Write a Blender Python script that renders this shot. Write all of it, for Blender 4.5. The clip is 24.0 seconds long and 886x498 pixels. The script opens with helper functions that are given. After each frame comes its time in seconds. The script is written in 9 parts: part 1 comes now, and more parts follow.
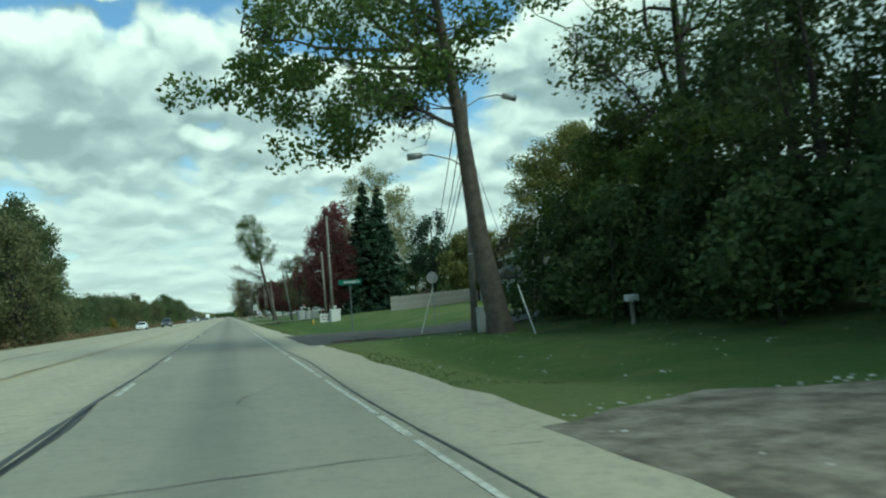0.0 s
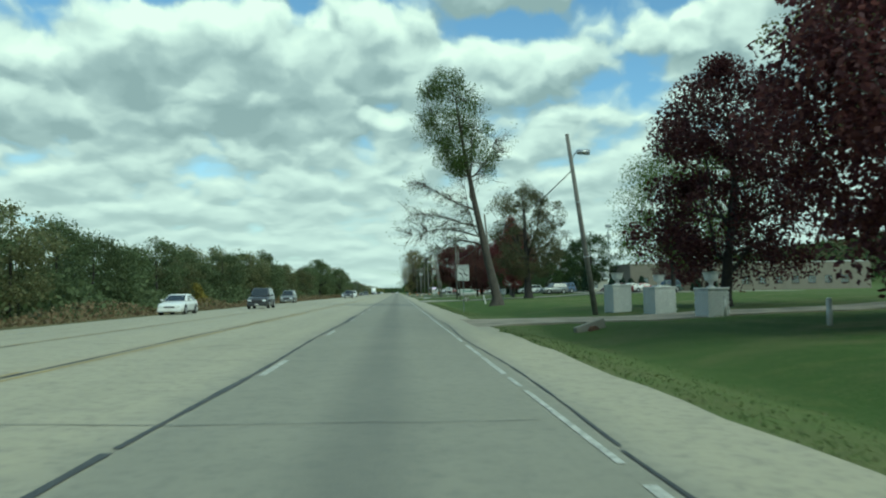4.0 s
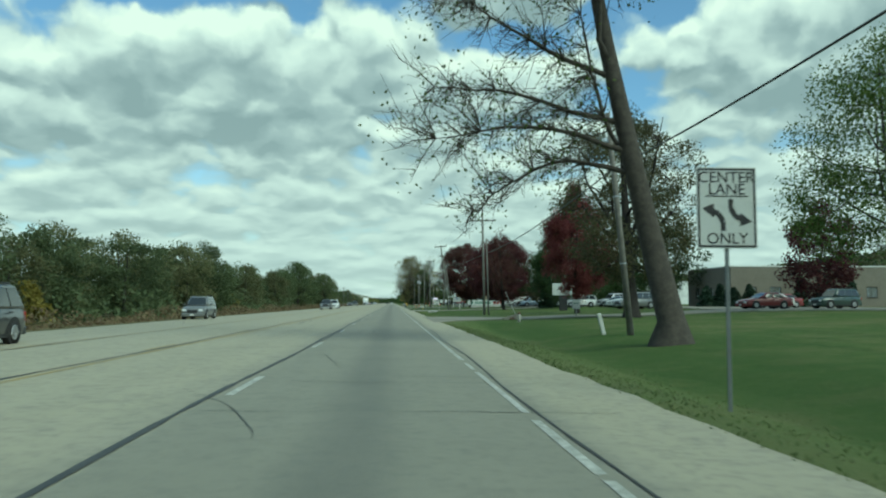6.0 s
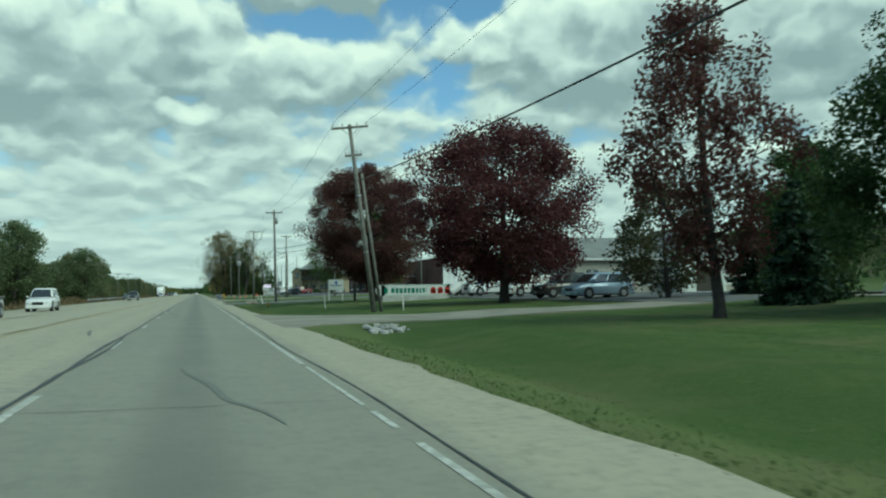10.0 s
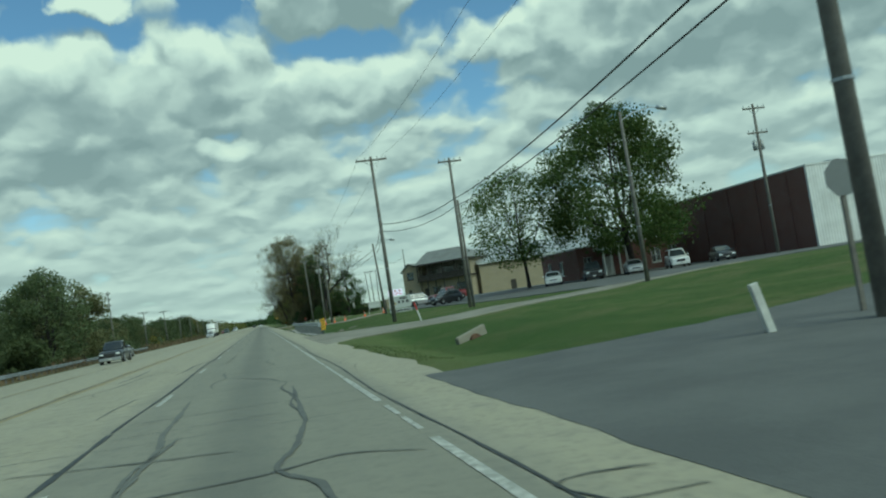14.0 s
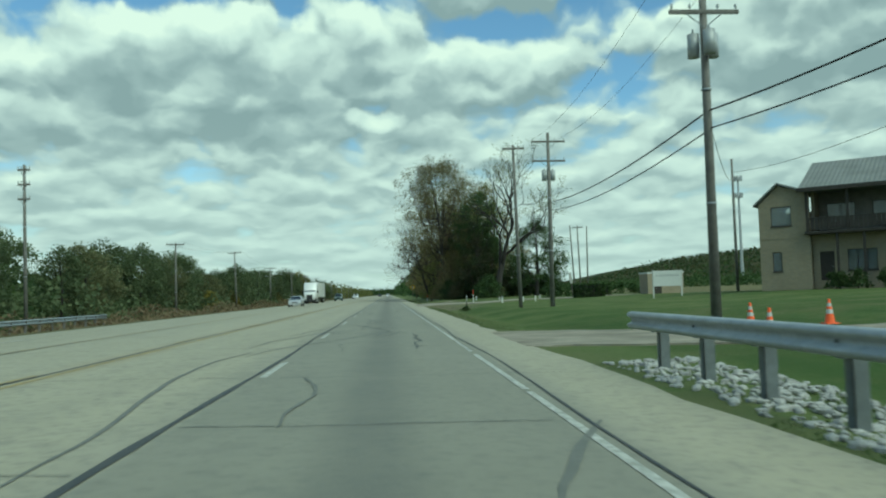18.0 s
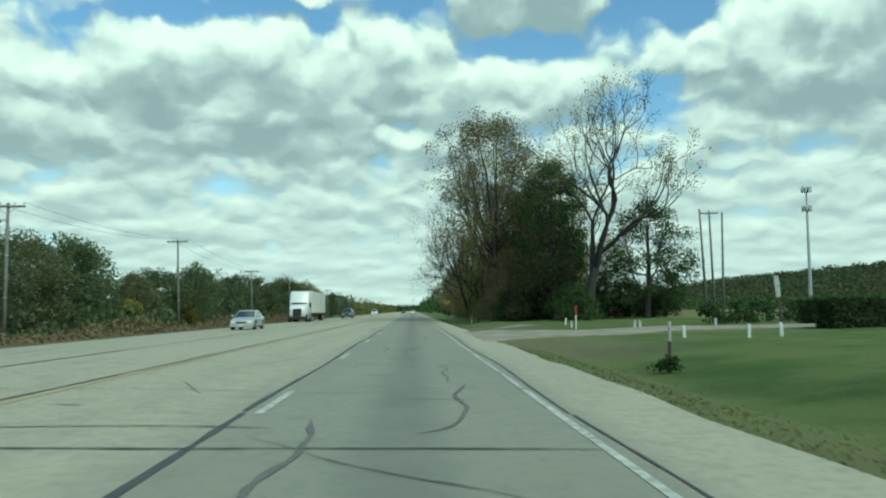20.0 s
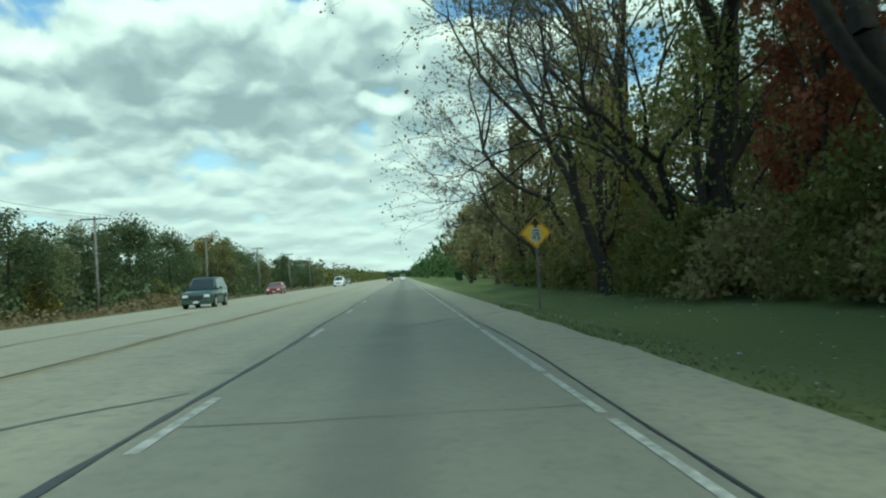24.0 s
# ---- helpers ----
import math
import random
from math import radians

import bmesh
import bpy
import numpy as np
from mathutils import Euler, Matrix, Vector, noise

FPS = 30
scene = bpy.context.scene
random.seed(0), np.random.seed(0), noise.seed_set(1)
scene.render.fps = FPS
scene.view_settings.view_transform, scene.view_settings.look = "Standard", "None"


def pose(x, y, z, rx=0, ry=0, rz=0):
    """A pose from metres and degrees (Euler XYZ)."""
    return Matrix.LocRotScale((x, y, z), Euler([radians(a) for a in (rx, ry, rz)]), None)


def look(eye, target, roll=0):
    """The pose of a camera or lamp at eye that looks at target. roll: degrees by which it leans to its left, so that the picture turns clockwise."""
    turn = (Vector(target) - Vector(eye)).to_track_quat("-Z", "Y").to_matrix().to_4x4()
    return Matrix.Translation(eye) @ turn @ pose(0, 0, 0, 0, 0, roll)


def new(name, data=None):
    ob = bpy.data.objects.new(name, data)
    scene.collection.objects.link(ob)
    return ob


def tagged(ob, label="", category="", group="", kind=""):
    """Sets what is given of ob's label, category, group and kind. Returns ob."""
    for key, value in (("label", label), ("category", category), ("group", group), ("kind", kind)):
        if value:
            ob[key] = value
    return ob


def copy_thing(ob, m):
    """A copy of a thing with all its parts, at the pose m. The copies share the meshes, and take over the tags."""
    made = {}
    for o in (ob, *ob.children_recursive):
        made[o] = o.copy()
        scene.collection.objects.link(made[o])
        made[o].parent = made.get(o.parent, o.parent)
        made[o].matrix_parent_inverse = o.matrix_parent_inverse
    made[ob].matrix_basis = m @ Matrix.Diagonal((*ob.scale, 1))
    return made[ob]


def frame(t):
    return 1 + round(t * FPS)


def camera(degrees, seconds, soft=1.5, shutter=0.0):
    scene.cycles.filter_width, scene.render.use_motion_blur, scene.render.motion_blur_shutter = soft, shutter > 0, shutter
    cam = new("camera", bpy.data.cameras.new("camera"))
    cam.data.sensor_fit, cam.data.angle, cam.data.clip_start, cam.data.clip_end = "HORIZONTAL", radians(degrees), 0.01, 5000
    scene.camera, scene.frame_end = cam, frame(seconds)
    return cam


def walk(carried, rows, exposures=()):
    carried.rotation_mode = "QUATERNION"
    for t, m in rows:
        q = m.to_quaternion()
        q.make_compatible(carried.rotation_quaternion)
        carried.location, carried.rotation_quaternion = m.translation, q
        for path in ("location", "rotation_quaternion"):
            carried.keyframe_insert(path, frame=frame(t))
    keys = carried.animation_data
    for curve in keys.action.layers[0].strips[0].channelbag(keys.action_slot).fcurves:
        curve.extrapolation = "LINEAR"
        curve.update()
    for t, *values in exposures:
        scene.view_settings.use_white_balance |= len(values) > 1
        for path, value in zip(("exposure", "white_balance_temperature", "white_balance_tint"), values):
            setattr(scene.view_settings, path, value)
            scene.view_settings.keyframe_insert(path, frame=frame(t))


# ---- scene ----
cam = camera(57.18, 24.0, 2.1, 0.1)

PATH = [
    (0.0, pose(-0.055, 0.000, 1.429, 93.723, 3.896, -14.753)),
    (0.5, pose(-0.133, 12.603, 1.411, 93.682, 4.538, -9.967)),
    (1.0, pose(-0.167, 25.208, 1.420, 92.965, 4.192, -8.096)),
    (1.5, pose(-0.163, 37.804, 1.445, 92.427, 2.779, -6.520)),
    (2.0, pose(-0.164, 50.402, 1.414, 92.359, 1.033, -3.575)),
    (2.5, pose(-0.100, 63.005, 1.393, 92.654, 1.367, -2.326)),
    (4.5, pose(0.060, 113.464, 1.385, 93.280, 1.011, -3.579)),
    (5.0, pose(0.112, 126.071, 1.383, 94.076, 1.973, -3.523)),
    (5.5, pose(0.139, 138.687, 1.384, 94.875, 1.237, -3.672)),
    (6.0, pose(0.105, 151.284, 1.376, 93.768, 0.031, -3.584)),
    (6.5, pose(0.080, 163.876, 1.340, 93.006, 0.579, -3.330)),
    (7.0, pose(0.071, 176.485, 1.358, 94.146, 0.354, -6.520)),
    (7.5, pose(-0.001, 189.069, 1.387, 95.539, -0.026, -14.062)),
    (8.0, pose(-0.070, 201.646, 1.429, 95.222, -0.582, -18.428)),
    (8.5, pose(-0.126, 214.214, 1.386, 94.290, -0.412, -18.987)),
    (9.0, pose(-0.170, 226.814, 1.398, 94.528, -0.373, -18.721)),
    (9.5, pose(-0.131, 239.419, 1.432, 94.350, -0.030, -18.429)),
    (10.0, pose(-0.164, 252.030, 1.398, 92.847, 0.834, -16.823)),
    (10.5, pose(-0.141, 264.645, 1.396, 91.697, 2.280, -14.486)),
    (12.5, pose(-0.083, 315.067, 1.403, 94.404, 2.493, -20.397)),
    (13.0, pose(-0.001, 327.681, 1.410, 94.726, 1.780, -19.170)),
    (13.5, pose(0.089, 340.283, 1.419, 94.599, 2.924, -13.163)),
    (14.0, pose(0.178, 352.864, 1.457, 93.353, 8.722, -12.673)),
    (14.5, pose(0.179, 365.447, 1.410, 91.655, 8.098, -17.765)),
    (15.0, pose(0.140, 378.039, 1.387, 92.097, 2.026, -13.698)),
    (15.5, pose(0.086, 390.648, 1.415, 93.413, 0.668, -3.668)),
    (16.0, pose(0.110, 403.247, 1.410, 93.625, 3.886, 0.791)),
    (16.5, pose(0.116, 415.854, 1.426, 92.701, 6.136, -3.133)),
    (17.0, pose(0.007, 428.468, 1.412, 93.557, 5.631, -4.671)),
    (17.5, pose(-0.092, 441.058, 1.375, 93.616, 1.934, -4.238)),
    (19.5, pose(-0.083, 491.393, 1.396, 90.960, 2.083, -2.856)),
    (20.0, pose(-0.153, 504.006, 1.399, 94.319, 0.514, -2.113)),
    (20.5, pose(-0.148, 516.604, 1.423, 97.476, -0.224, -2.802)),
    (21.0, pose(-0.152, 529.204, 1.417, 98.396, 0.862, -4.149)),
    (21.5, pose(-0.203, 541.797, 1.407, 98.006, 0.791, -5.067)),
    (22.0, pose(-0.177, 554.400, 1.408, 98.038, 0.346, -4.616)),
    (22.5, pose(-0.188, 567.002, 1.414, 97.257, 0.367, -3.788)),
    (23.0, pose(-0.188, 579.603, 1.375, 95.734, 0.047, -2.697)),
    (23.5, pose(-0.049, 592.210, 1.394, 94.442, 0.880, -1.812)),
    (24.0, pose(0.026, 604.810, 1.350, 91.763, 3.170, -2.782)),
]

EXPOSURES = [(t, e, 6060, -24) for t, e in ((0.0, 0.45), (1.0, 0.25), (2.0, 0.2), (5.0, 0.4), (7.0, 0.15), (9.0, 0.15), (10.0, 0.2), (13.0, 0.32), (14.0, 0.0), (16.0, 0.1), (17.0, 0.1), (19.5, 0.4), (20.2, 0.4), (21.0, -0.08), (22.0, 0.15), (23.0, 0.4), (24.0, 0.5))]
walk(cam, PATH, EXPOSURES)

# ---- world and sun ----
rng = np.random.default_rng(7)
SUN_EL, SUN_AZ = radians(45), radians(140)   # azimuth from +y (ahead) towards +x (right)
world = bpy.data.worlds.new("sky")
scene.world = world
world.use_nodes = True


class Nodes:
    """Small wrapper to build node trees."""

    def __init__(self, tree):
        self.tree = tree
        tree.nodes.clear()

    def add(self, kind, **kw):
        n = self.tree.nodes.new(kind)
        for k, v in kw.items():
            if k == "op":
                n.operation = v
            elif k == "blend":
                n.blend_type = v
            elif k == "dtype":
                n.data_type = v
            elif k == "vals":
                for i, val in v.items():
                    n.inputs[i].default_value = val
        return n

    def link(self, a, b):
        self.tree.links.new(a, b)

    def math(self, op, a, b=None, clamp=False):
        n = self.tree.nodes.new("ShaderNodeMath")
        n.operation, n.use_clamp = op, clamp
        for i, v in enumerate((a, b)):
            if v is None:
                continue
            if hasattr(v, "links"):
                self.link(v, n.inputs[i])
            else:
                n.inputs[i].default_value = v
        return n.outputs[0]

    def noise(self, vec, scale, detail=3.0, rough=0.55, lac=2.0):
        n = self.tree.nodes.new("ShaderNodeTexNoise")
        if vec is not None:
            self.link(vec, n.inputs["Vector"])
        n.inputs["Scale"].default_value = scale
        n.inputs["Detail"].default_value = detail
        n.inputs["Roughness"].default_value = rough
        n.inputs["Lacunarity"].default_value = lac
        return n.outputs["Fac"]

    def ramp(self, fac, stops):
        n = self.tree.nodes.new("ShaderNodeValToRGB")
        self.link(fac, n.inputs["Fac"])
        els = n.color_ramp.elements
        while len(els) < len(stops):
            els.new(0.5)
        for e, (p, c) in zip(els, stops):
            e.position = p
            e.color = (*c, 1) if len(c) == 3 else c
        return n.outputs["Color"]

    def grey(self, fac, lo, hi):
        n = self.tree.nodes.new("ShaderNodeMapRange")
        n.interpolation_type = "SMOOTHSTEP"
        self.link(fac, n.inputs["Value"])
        n.inputs["From Min"].default_value = lo
        n.inputs["From Max"].default_value = hi
        return n.outputs["Result"]

    def mix(self, fac, a, b, blend="MIX"):
        n = self.tree.nodes.new("ShaderNodeMix")
        n.data_type, n.blend_type = "RGBA", blend
        for sock, v in ((n.inputs[0], fac), (n.inputs[6], a), (n.inputs[7], b)):
            if hasattr(v, "links"):
                self.link(v, sock)
            else:
                sock.default_value = (*v, 1) if isinstance(v, tuple) and len(v) == 3 else v
        return n.outputs[2]


# cumulus banks: azimuth, base, crest and half width, in degrees
BANKS = [(-10.0, 10.2, 20.0, 16.5), (-27.0, 9.0, 17.6, 9.0), (7.0, 12.4, 17.8, 8.5), (8.0, 18.6, 28.0, 6.0), (19.0, 21.6, 29.0, 3.6), (36.0, 11.0, 22.0, 17.0),
         (21.5, 15.0, 19.0, 6.0), (-8.2, 20.7, 22.8, 3.0), (-19.5, 20.4, 22.5, 2.0), (-17.5, 23.8, 28.0, 5.0)]
GAPS = [(-0.5, 13.2, 2.6, 0.9), (13.0, 13.8, 2.8, 1.5)]


def build_sky():
    n = Nodes(world.node_tree)
    out = n.add("ShaderNodeOutputWorld")
    bg = n.add("ShaderNodeBackground")
    sky = n.add("ShaderNodeTexSky")
    sky.sky_type, sky.sun_disc = "NISHITA", False
    sky.sun_elevation, sky.sun_rotation = SUN_EL, SUN_AZ
    sky.air_density, sky.dust_density, sky.ozone_density = 1.0, 0.6, 1.5
    co = n.add("ShaderNodeTexCoord").outputs["Generated"]
    sep = n.add("ShaderNodeSeparateXYZ")
    n.link(co, sep.inputs[0])
    az0 = n.math("MULTIPLY", n.math("ARCTAN2", sep.outputs[0], sep.outputs[1]), 57.3)
    el0 = n.math("MAXIMUM", n.math("MULTIPLY", n.math("ARCSINE", sep.outputs[2]), 57.3), 0.0)

    def deck(az, el, across, up):
        """A cloud deck that closes up towards the horizon."""
        e = n.math("ADD", el, 4.0)
        c = n.add("ShaderNodeCombineXYZ")
        n.link(n.math("MULTIPLY", az, across), c.inputs[0])
        n.link(n.math("MULTIPLY", n.math("LOGARITHM", e, 2.71828), up), c.inputs[1])
        return c.outputs[0]

    # ragged outlines: shift the place by a billowing noise
    wv = n.add("ShaderNodeTexNoise")
    n.link(deck(az0, el0, 0.42, 9.0), wv.inputs["Vector"])
    wv.inputs["Scale"].default_value, wv.inputs["Detail"].default_value, wv.inputs["Roughness"].default_value = 0.85, 4.0, 0.5
    ws = n.add("ShaderNodeSeparateColor")
    n.link(wv.outputs["Color"], ws.inputs[0])
    reach = n.math("ADD", n.math("MULTIPLY", el0, 0.1), 0.5)
    az = n.math("ADD", az0, n.math("MULTIPLY", n.math("SUBTRACT", ws.outputs[0], 0.5), n.math("MULTIPLY", reach, 1.6)))
    el1 = n.math("ADD", el0, n.math("MULTIPLY", n.math("SUBTRACT", ws.outputs[1], 0.5), reach))
    across_sq = [n.math("POWER", n.math("ABSOLUTE", n.math("DIVIDE", n.math("SUBTRACT", az, a), w)), 3.0) for a, lo, hi, w in BANKS]

    def density(el):
        field = n.ramp(n.math("DIVIDE", el, 90.0), [(0.0, (0.74,) * 3), (0.08, (0.72,) * 3), (0.13, (0.70,) * 3), (0.17, (0.64,) * 3), (0.205, (0.44,) * 3), (0.30, (0.44,) * 3), (0.42, (0.54,) * 3)])
        field = n.math("MULTIPLY", n.math("SUBTRACT", field, 0.5), 1.6)
        for (a, lo, hi, w), s2 in zip(BANKS, across_sq):
            # crests are domed, bases flat
            t = n.math("DIVIDE", n.math("SUBTRACT", el, lo * 0.62 + hi * 0.38), (hi - lo) * 0.62)
            t2 = n.math("POWER", n.math("ABSOLUTE", n.math("MULTIPLY", t, n.math("ADD", n.math("MULTIPLY", n.math("LESS_THAN", t, 0.0), 0.65), 1.0))), 2.0)
            f = n.math("MULTIPLY", n.math("SUBTRACT", 1.0, n.math("ADD", s2, t2)), min(0.9, 0.40 + 0.05 * (hi - lo)))
            field = n.math("MAXIMUM", field, f)
        for a, e, w, h in GAPS:
            g = n.math("ADD", n.math("POWER", n.math("DIVIDE", n.math("SUBTRACT", az, a), w), 2.0), n.math("POWER", n.math("DIVIDE", n.math("SUBTRACT", el, e), h), 2.0))
            field = n.math("SUBTRACT", field, n.math("MULTIPLY", n.math("SUBTRACT", 1.0, g, clamp=True), 0.42))
        p = deck(az, el, 0.19, 5.0)
        rough = n.noise(p, 1.0, 3.5, 0.43)
        puff = n.add("ShaderNodeTexVoronoi")
        puff.feature = "SMOOTH_F1"
        n.link(p, puff.inputs["Vector"])
        puff.inputs["Scale"].default_value, puff.inputs["Detail"].default_value = 1.5, 2.0
        puff.inputs["Roughness"].default_value, puff.inputs["Smoothness"].default_value = 0.42, 0.6
        billow = n.math("MULTIPLY", n.math("SUBTRACT", 0.5, puff.outputs["Distance"]), 0.34)
        return n.math("ADD", n.math("ADD", n.math("MULTIPLY", field, 0.75), billow), n.math("MULTIPLY", n.math("SUBTRACT", rough, 0.5), 0.95))

    d = density(el1)
    step = n.math("ADD", n.math("MULTIPLY", el1, 0.055), 0.22)
    d_up = density(n.math("ADD", el1, step))
    cover = n.grey(d, -0.15, 0.10)
    # lit crests, grey bases: compare with the density a little higher up
    lit = n.math("ADD", n.math("MULTIPLY", n.math("SUBTRACT", d, d_up), 1.9), 0.43)
    lit = n.math("SUBTRACT", lit, n.math("MULTIPLY", n.grey(d, 0.15, 0.75), 0.38), clamp=True)
    cloud = n.ramp(lit, [(0.0, (2.7, 3.2, 3.55)), (0.25, (3.5, 4.0, 4.35)), (0.5, (5.2, 5.65, 5.8)), (0.72, (6.35, 6.8, 6.75)), (0.95, (7.7, 7.95, 7.5))])
    blue = n.mix(1.0, sky.outputs[0], (1.0, 1.1, 1.22), "MULTIPLY")
    col = n.mix(cover, blue, cloud)
    # pale haze at the horizon
    haze = n.grey(el0, 13.0, 0.0)
    col = n.mix(n.math("MULTIPLY", haze, 0.6), col, (5.6, 6.1, 6.2))
    n.link(col, bg.inputs["Color"])
    bg.inputs["Strength"].default_value = 0.10
    n.link(bg.outputs[0], out.inputs[0])


build_sky()
sun = bpy.data.lights.new("sun", "SUN")
sun.energy, sun.angle, sun.color = 2.1, radians(40), (1.0, 0.95, 0.86)
sun_ob = new("sun", sun)
sun_dir = Vector((math.sin(SUN_AZ) * math.cos(SUN_EL), math.cos(SUN_AZ) * math.cos(SUN_EL), math.sin(SUN_EL)))
sun_ob.matrix_world = look(sun_dir * 100 + Vector((0, 300, 0)), Vector((0, 300, 0)))


# ---- materials ----
def material(name):
    m = bpy.data.materials.new(name)
    m.use_nodes = True
    n = Nodes(m.node_tree)
    out = n.add("ShaderNodeOutputMaterial")
    b = n.add("ShaderNodeBsdfPrincipled")
    n.link(b.outputs[0], out.inputs[0])
    return m, n, b, out


def surface(name, col, col2=None, scale=3.0, rough=0.7, metal=0.0, bump=0.1, fine=40.0, vary=0.25, spec=0.4):
    """A surface with a coarse stain and a fine grain between two colours."""
    m, n, b, out = material(name)
    co = n.add("ShaderNodeTexCoord").outputs["Object"]
    col2 = col2 or tuple(c * (1 - vary) for c in col)
    a = n.noise(co, scale, 4.0, 0.6)
    f = n.noise(co, fine, 3.0, 0.6)
    c = n.mix(n.grey(a, 0.3, 0.7), col, col2)
    c = n.mix(n.math("MULTIPLY", n.grey(f, 0.35, 0.75), 0.35), c, tuple(v * 0.6 for v in col))
    n.link(c, b.inputs["Base Color"])
    b.inputs["Roughness"].default_value, b.inputs["Metallic"].default_value = rough, metal
    b.inputs["Specular IOR Level"].default_value = spec
    if bump:
        bp = n.add("ShaderNodeBump")
        bp.inputs["Strength"].default_value = bump
        bp.inputs["Distance"].default_value = 0.02
        n.link(f, bp.inputs["Height"])
        n.link(bp.outputs[0], b.inputs["Normal"])
    return m


def paint(name, col, rough=0.3, metal=0.0, coat=0.0):
    """Car or sign paint with a little dirt."""
    m, n, b, out = material(name)
    co = n.add("ShaderNodeTexCoord").outputs["Object"]
    d = n.noise(co, 6.0, 4.0, 0.6)
    n.link(n.mix(n.math("MULTIPLY", n.grey(d, 0.45, 0.8), 0.3), col, tuple(c * 0.6 + 0.04 for c in col)), b.inputs["Base Color"])
    n.link(n.math("ADD", n.math("MULTIPLY", d, 0.25), rough - 0.1), b.inputs["Roughness"])
    b.inputs["Metallic"].default_value, b.inputs["Coat Weight"].default_value = metal, coat
    return m


def leaf(name, cols, translucent=0.45):
    """Leaves that differ one from another."""
    m, n, b, out = material(name)
    g = n.add("ShaderNodeNewGeometry")
    co = n.add("ShaderNodeTexCoord").outputs["Object"]
    r = n.math("ADD", n.math("MULTIPLY", g.outputs["Random Per Island"], 0.6), n.math("MULTIPLY", n.noise(co, 0.5, 2.0), 0.4))
    stops = [(0.15 + 0.7 * i / (len(cols) - 1), c) for i, c in enumerate(cols)]
    c = n.ramp(r, stops)
    oi = n.add("ShaderNodeObjectInfo")
    hs = n.add("ShaderNodeHueSaturation")
    n.link(c, hs.inputs["Color"])
    n.link(n.math("ADD", n.math("MULTIPLY", oi.outputs["Random"], 0.4), 0.8), hs.inputs["Value"])
    c = hs.outputs["Color"]
    n.link(c, b.inputs["Base Color"])
    b.inputs["Roughness"].default_value = 0.6
    b.inputs["Specular IOR Level"].default_value = 0.25
    t = n.add("ShaderNodeBsdfTranslucent")
    n.link(c, t.inputs["Color"])
    mx = n.add("ShaderNodeMixShader")
    mx.inputs[0].default_value = translucent
    n.link(b.outputs[0], mx.inputs[1])
    n.link(t.outputs[0], mx.inputs[2])
    n.link(mx.outputs[0], out.inputs[0])
    return m


def road_material():
    m, n, b, out = material("worn_road")
    co = n.add("ShaderNodeTexCoord").outputs["Object"]
    sep = n.add("ShaderNodeSeparateXYZ")
    n.link(co, sep.inputs[0])
    x, y = sep.outputs[0], sep.outputs[1]
    st = n.add("ShaderNodeMapping")
    st.inputs["Scale"].default_value = (1.0, 0.06, 1.0)
    n.link(co, st.inputs["Vector"])
    streak = n.noise(st.outputs[0], 1.6, 4.0, 0.6)
    blot = n.noise(co, 0.35, 4.0, 0.6)
    fine = n.noise(co, 45.0, 3.0, 0.7)
    mott = n.noise(co, 6.0, 4.0, 0.65)
    base = n.mix(n.grey(blot, 0.3, 0.75), (0.32, 0.298, 0.225), (0.265, 0.25, 0.187))
    base = n.mix(n.math("MULTIPLY", n.grey(streak, 0.4, 0.75), 0.34), base, (0.17, 0.172, 0.14))
    # the nearside lane is a darker, greyer overlay
    lane = n.math("MULTIPLY", n.grey(x, -2.45, -2.2), n.grey(x, 2.15, 1.9))
    base = n.mix(n.math("MULTIPLY", lane, 0.62), base, (0.195, 0.19, 0.15))
    # oil along the middle of the lanes
    oil = None
    for cx in (-0.3, -4.1, -11.9, -15.4):
        w = n.math("ABSOLUTE", n.math("SUBTRACT", x, cx))
        o = n.math("MULTIPLY", n.grey(w, 0.75, 0.1), 0.5 if cx > -1 else 0.2)
        oil = o if oil is None else n.math("ADD", oil, o)
    base = n.mix(n.math("MULTIPLY", oil, n.math("ADD", blot, 0.35)), base, (0.07, 0.075, 0.07))
    warm = n.math("ADD", n.grey(x, 1.95, 2.6), n.math("MULTIPLY", n.grey(x, -2.3, -3.2), 0.95))
    base = n.mix(n.math("MULTIPLY", warm, n.math("ADD", n.math("MULTIPLY", blot, 0.5), 0.27)), base, (0.43, 0.39, 0.27))
    yel = n.math("MULTIPLY", n.grey(n.math("ABSOLUTE", n.math("SUBTRACT", x, -6.0)), 0.7, 0.1), n.grey(streak, 0.35, 0.65))
    base = n.mix(n.math("MULTIPLY", yel, 0.35), base, (0.36, 0.27, 0.12))
    slab_ = n.noise(co, 1.7, 5.0, 0.7)
    base = n.mix(n.math("MULTIPLY", n.grey(slab_, 0.48, 0.7), 0.3), base, (0.13, 0.13, 0.112))
    base = n.mix(n.math("MULTIPLY", n.grey(mott, 0.45, 0.72), 0.4), base, (0.12, 0.122, 0.105))
    base = n.mix(n.math("MULTIPLY", n.grey(fine, 0.4, 0.8), 0.3), base, (0.33, 0.33, 0.28))
    n.link(base, b.inputs["Base Color"])
    n.link(n.math("ADD", n.math("MULTIPLY", fine, 0.25), 0.62), b.inputs["Roughness"])
    bp = n.add("ShaderNodeBump")
    bp.inputs["Strength"].default_value, bp.inputs["Distance"].default_value = 0.25, 0.01
    n.link(fine, bp.inputs["Height"])
    n.link(bp.outputs[0], b.inputs["Normal"])
    return m


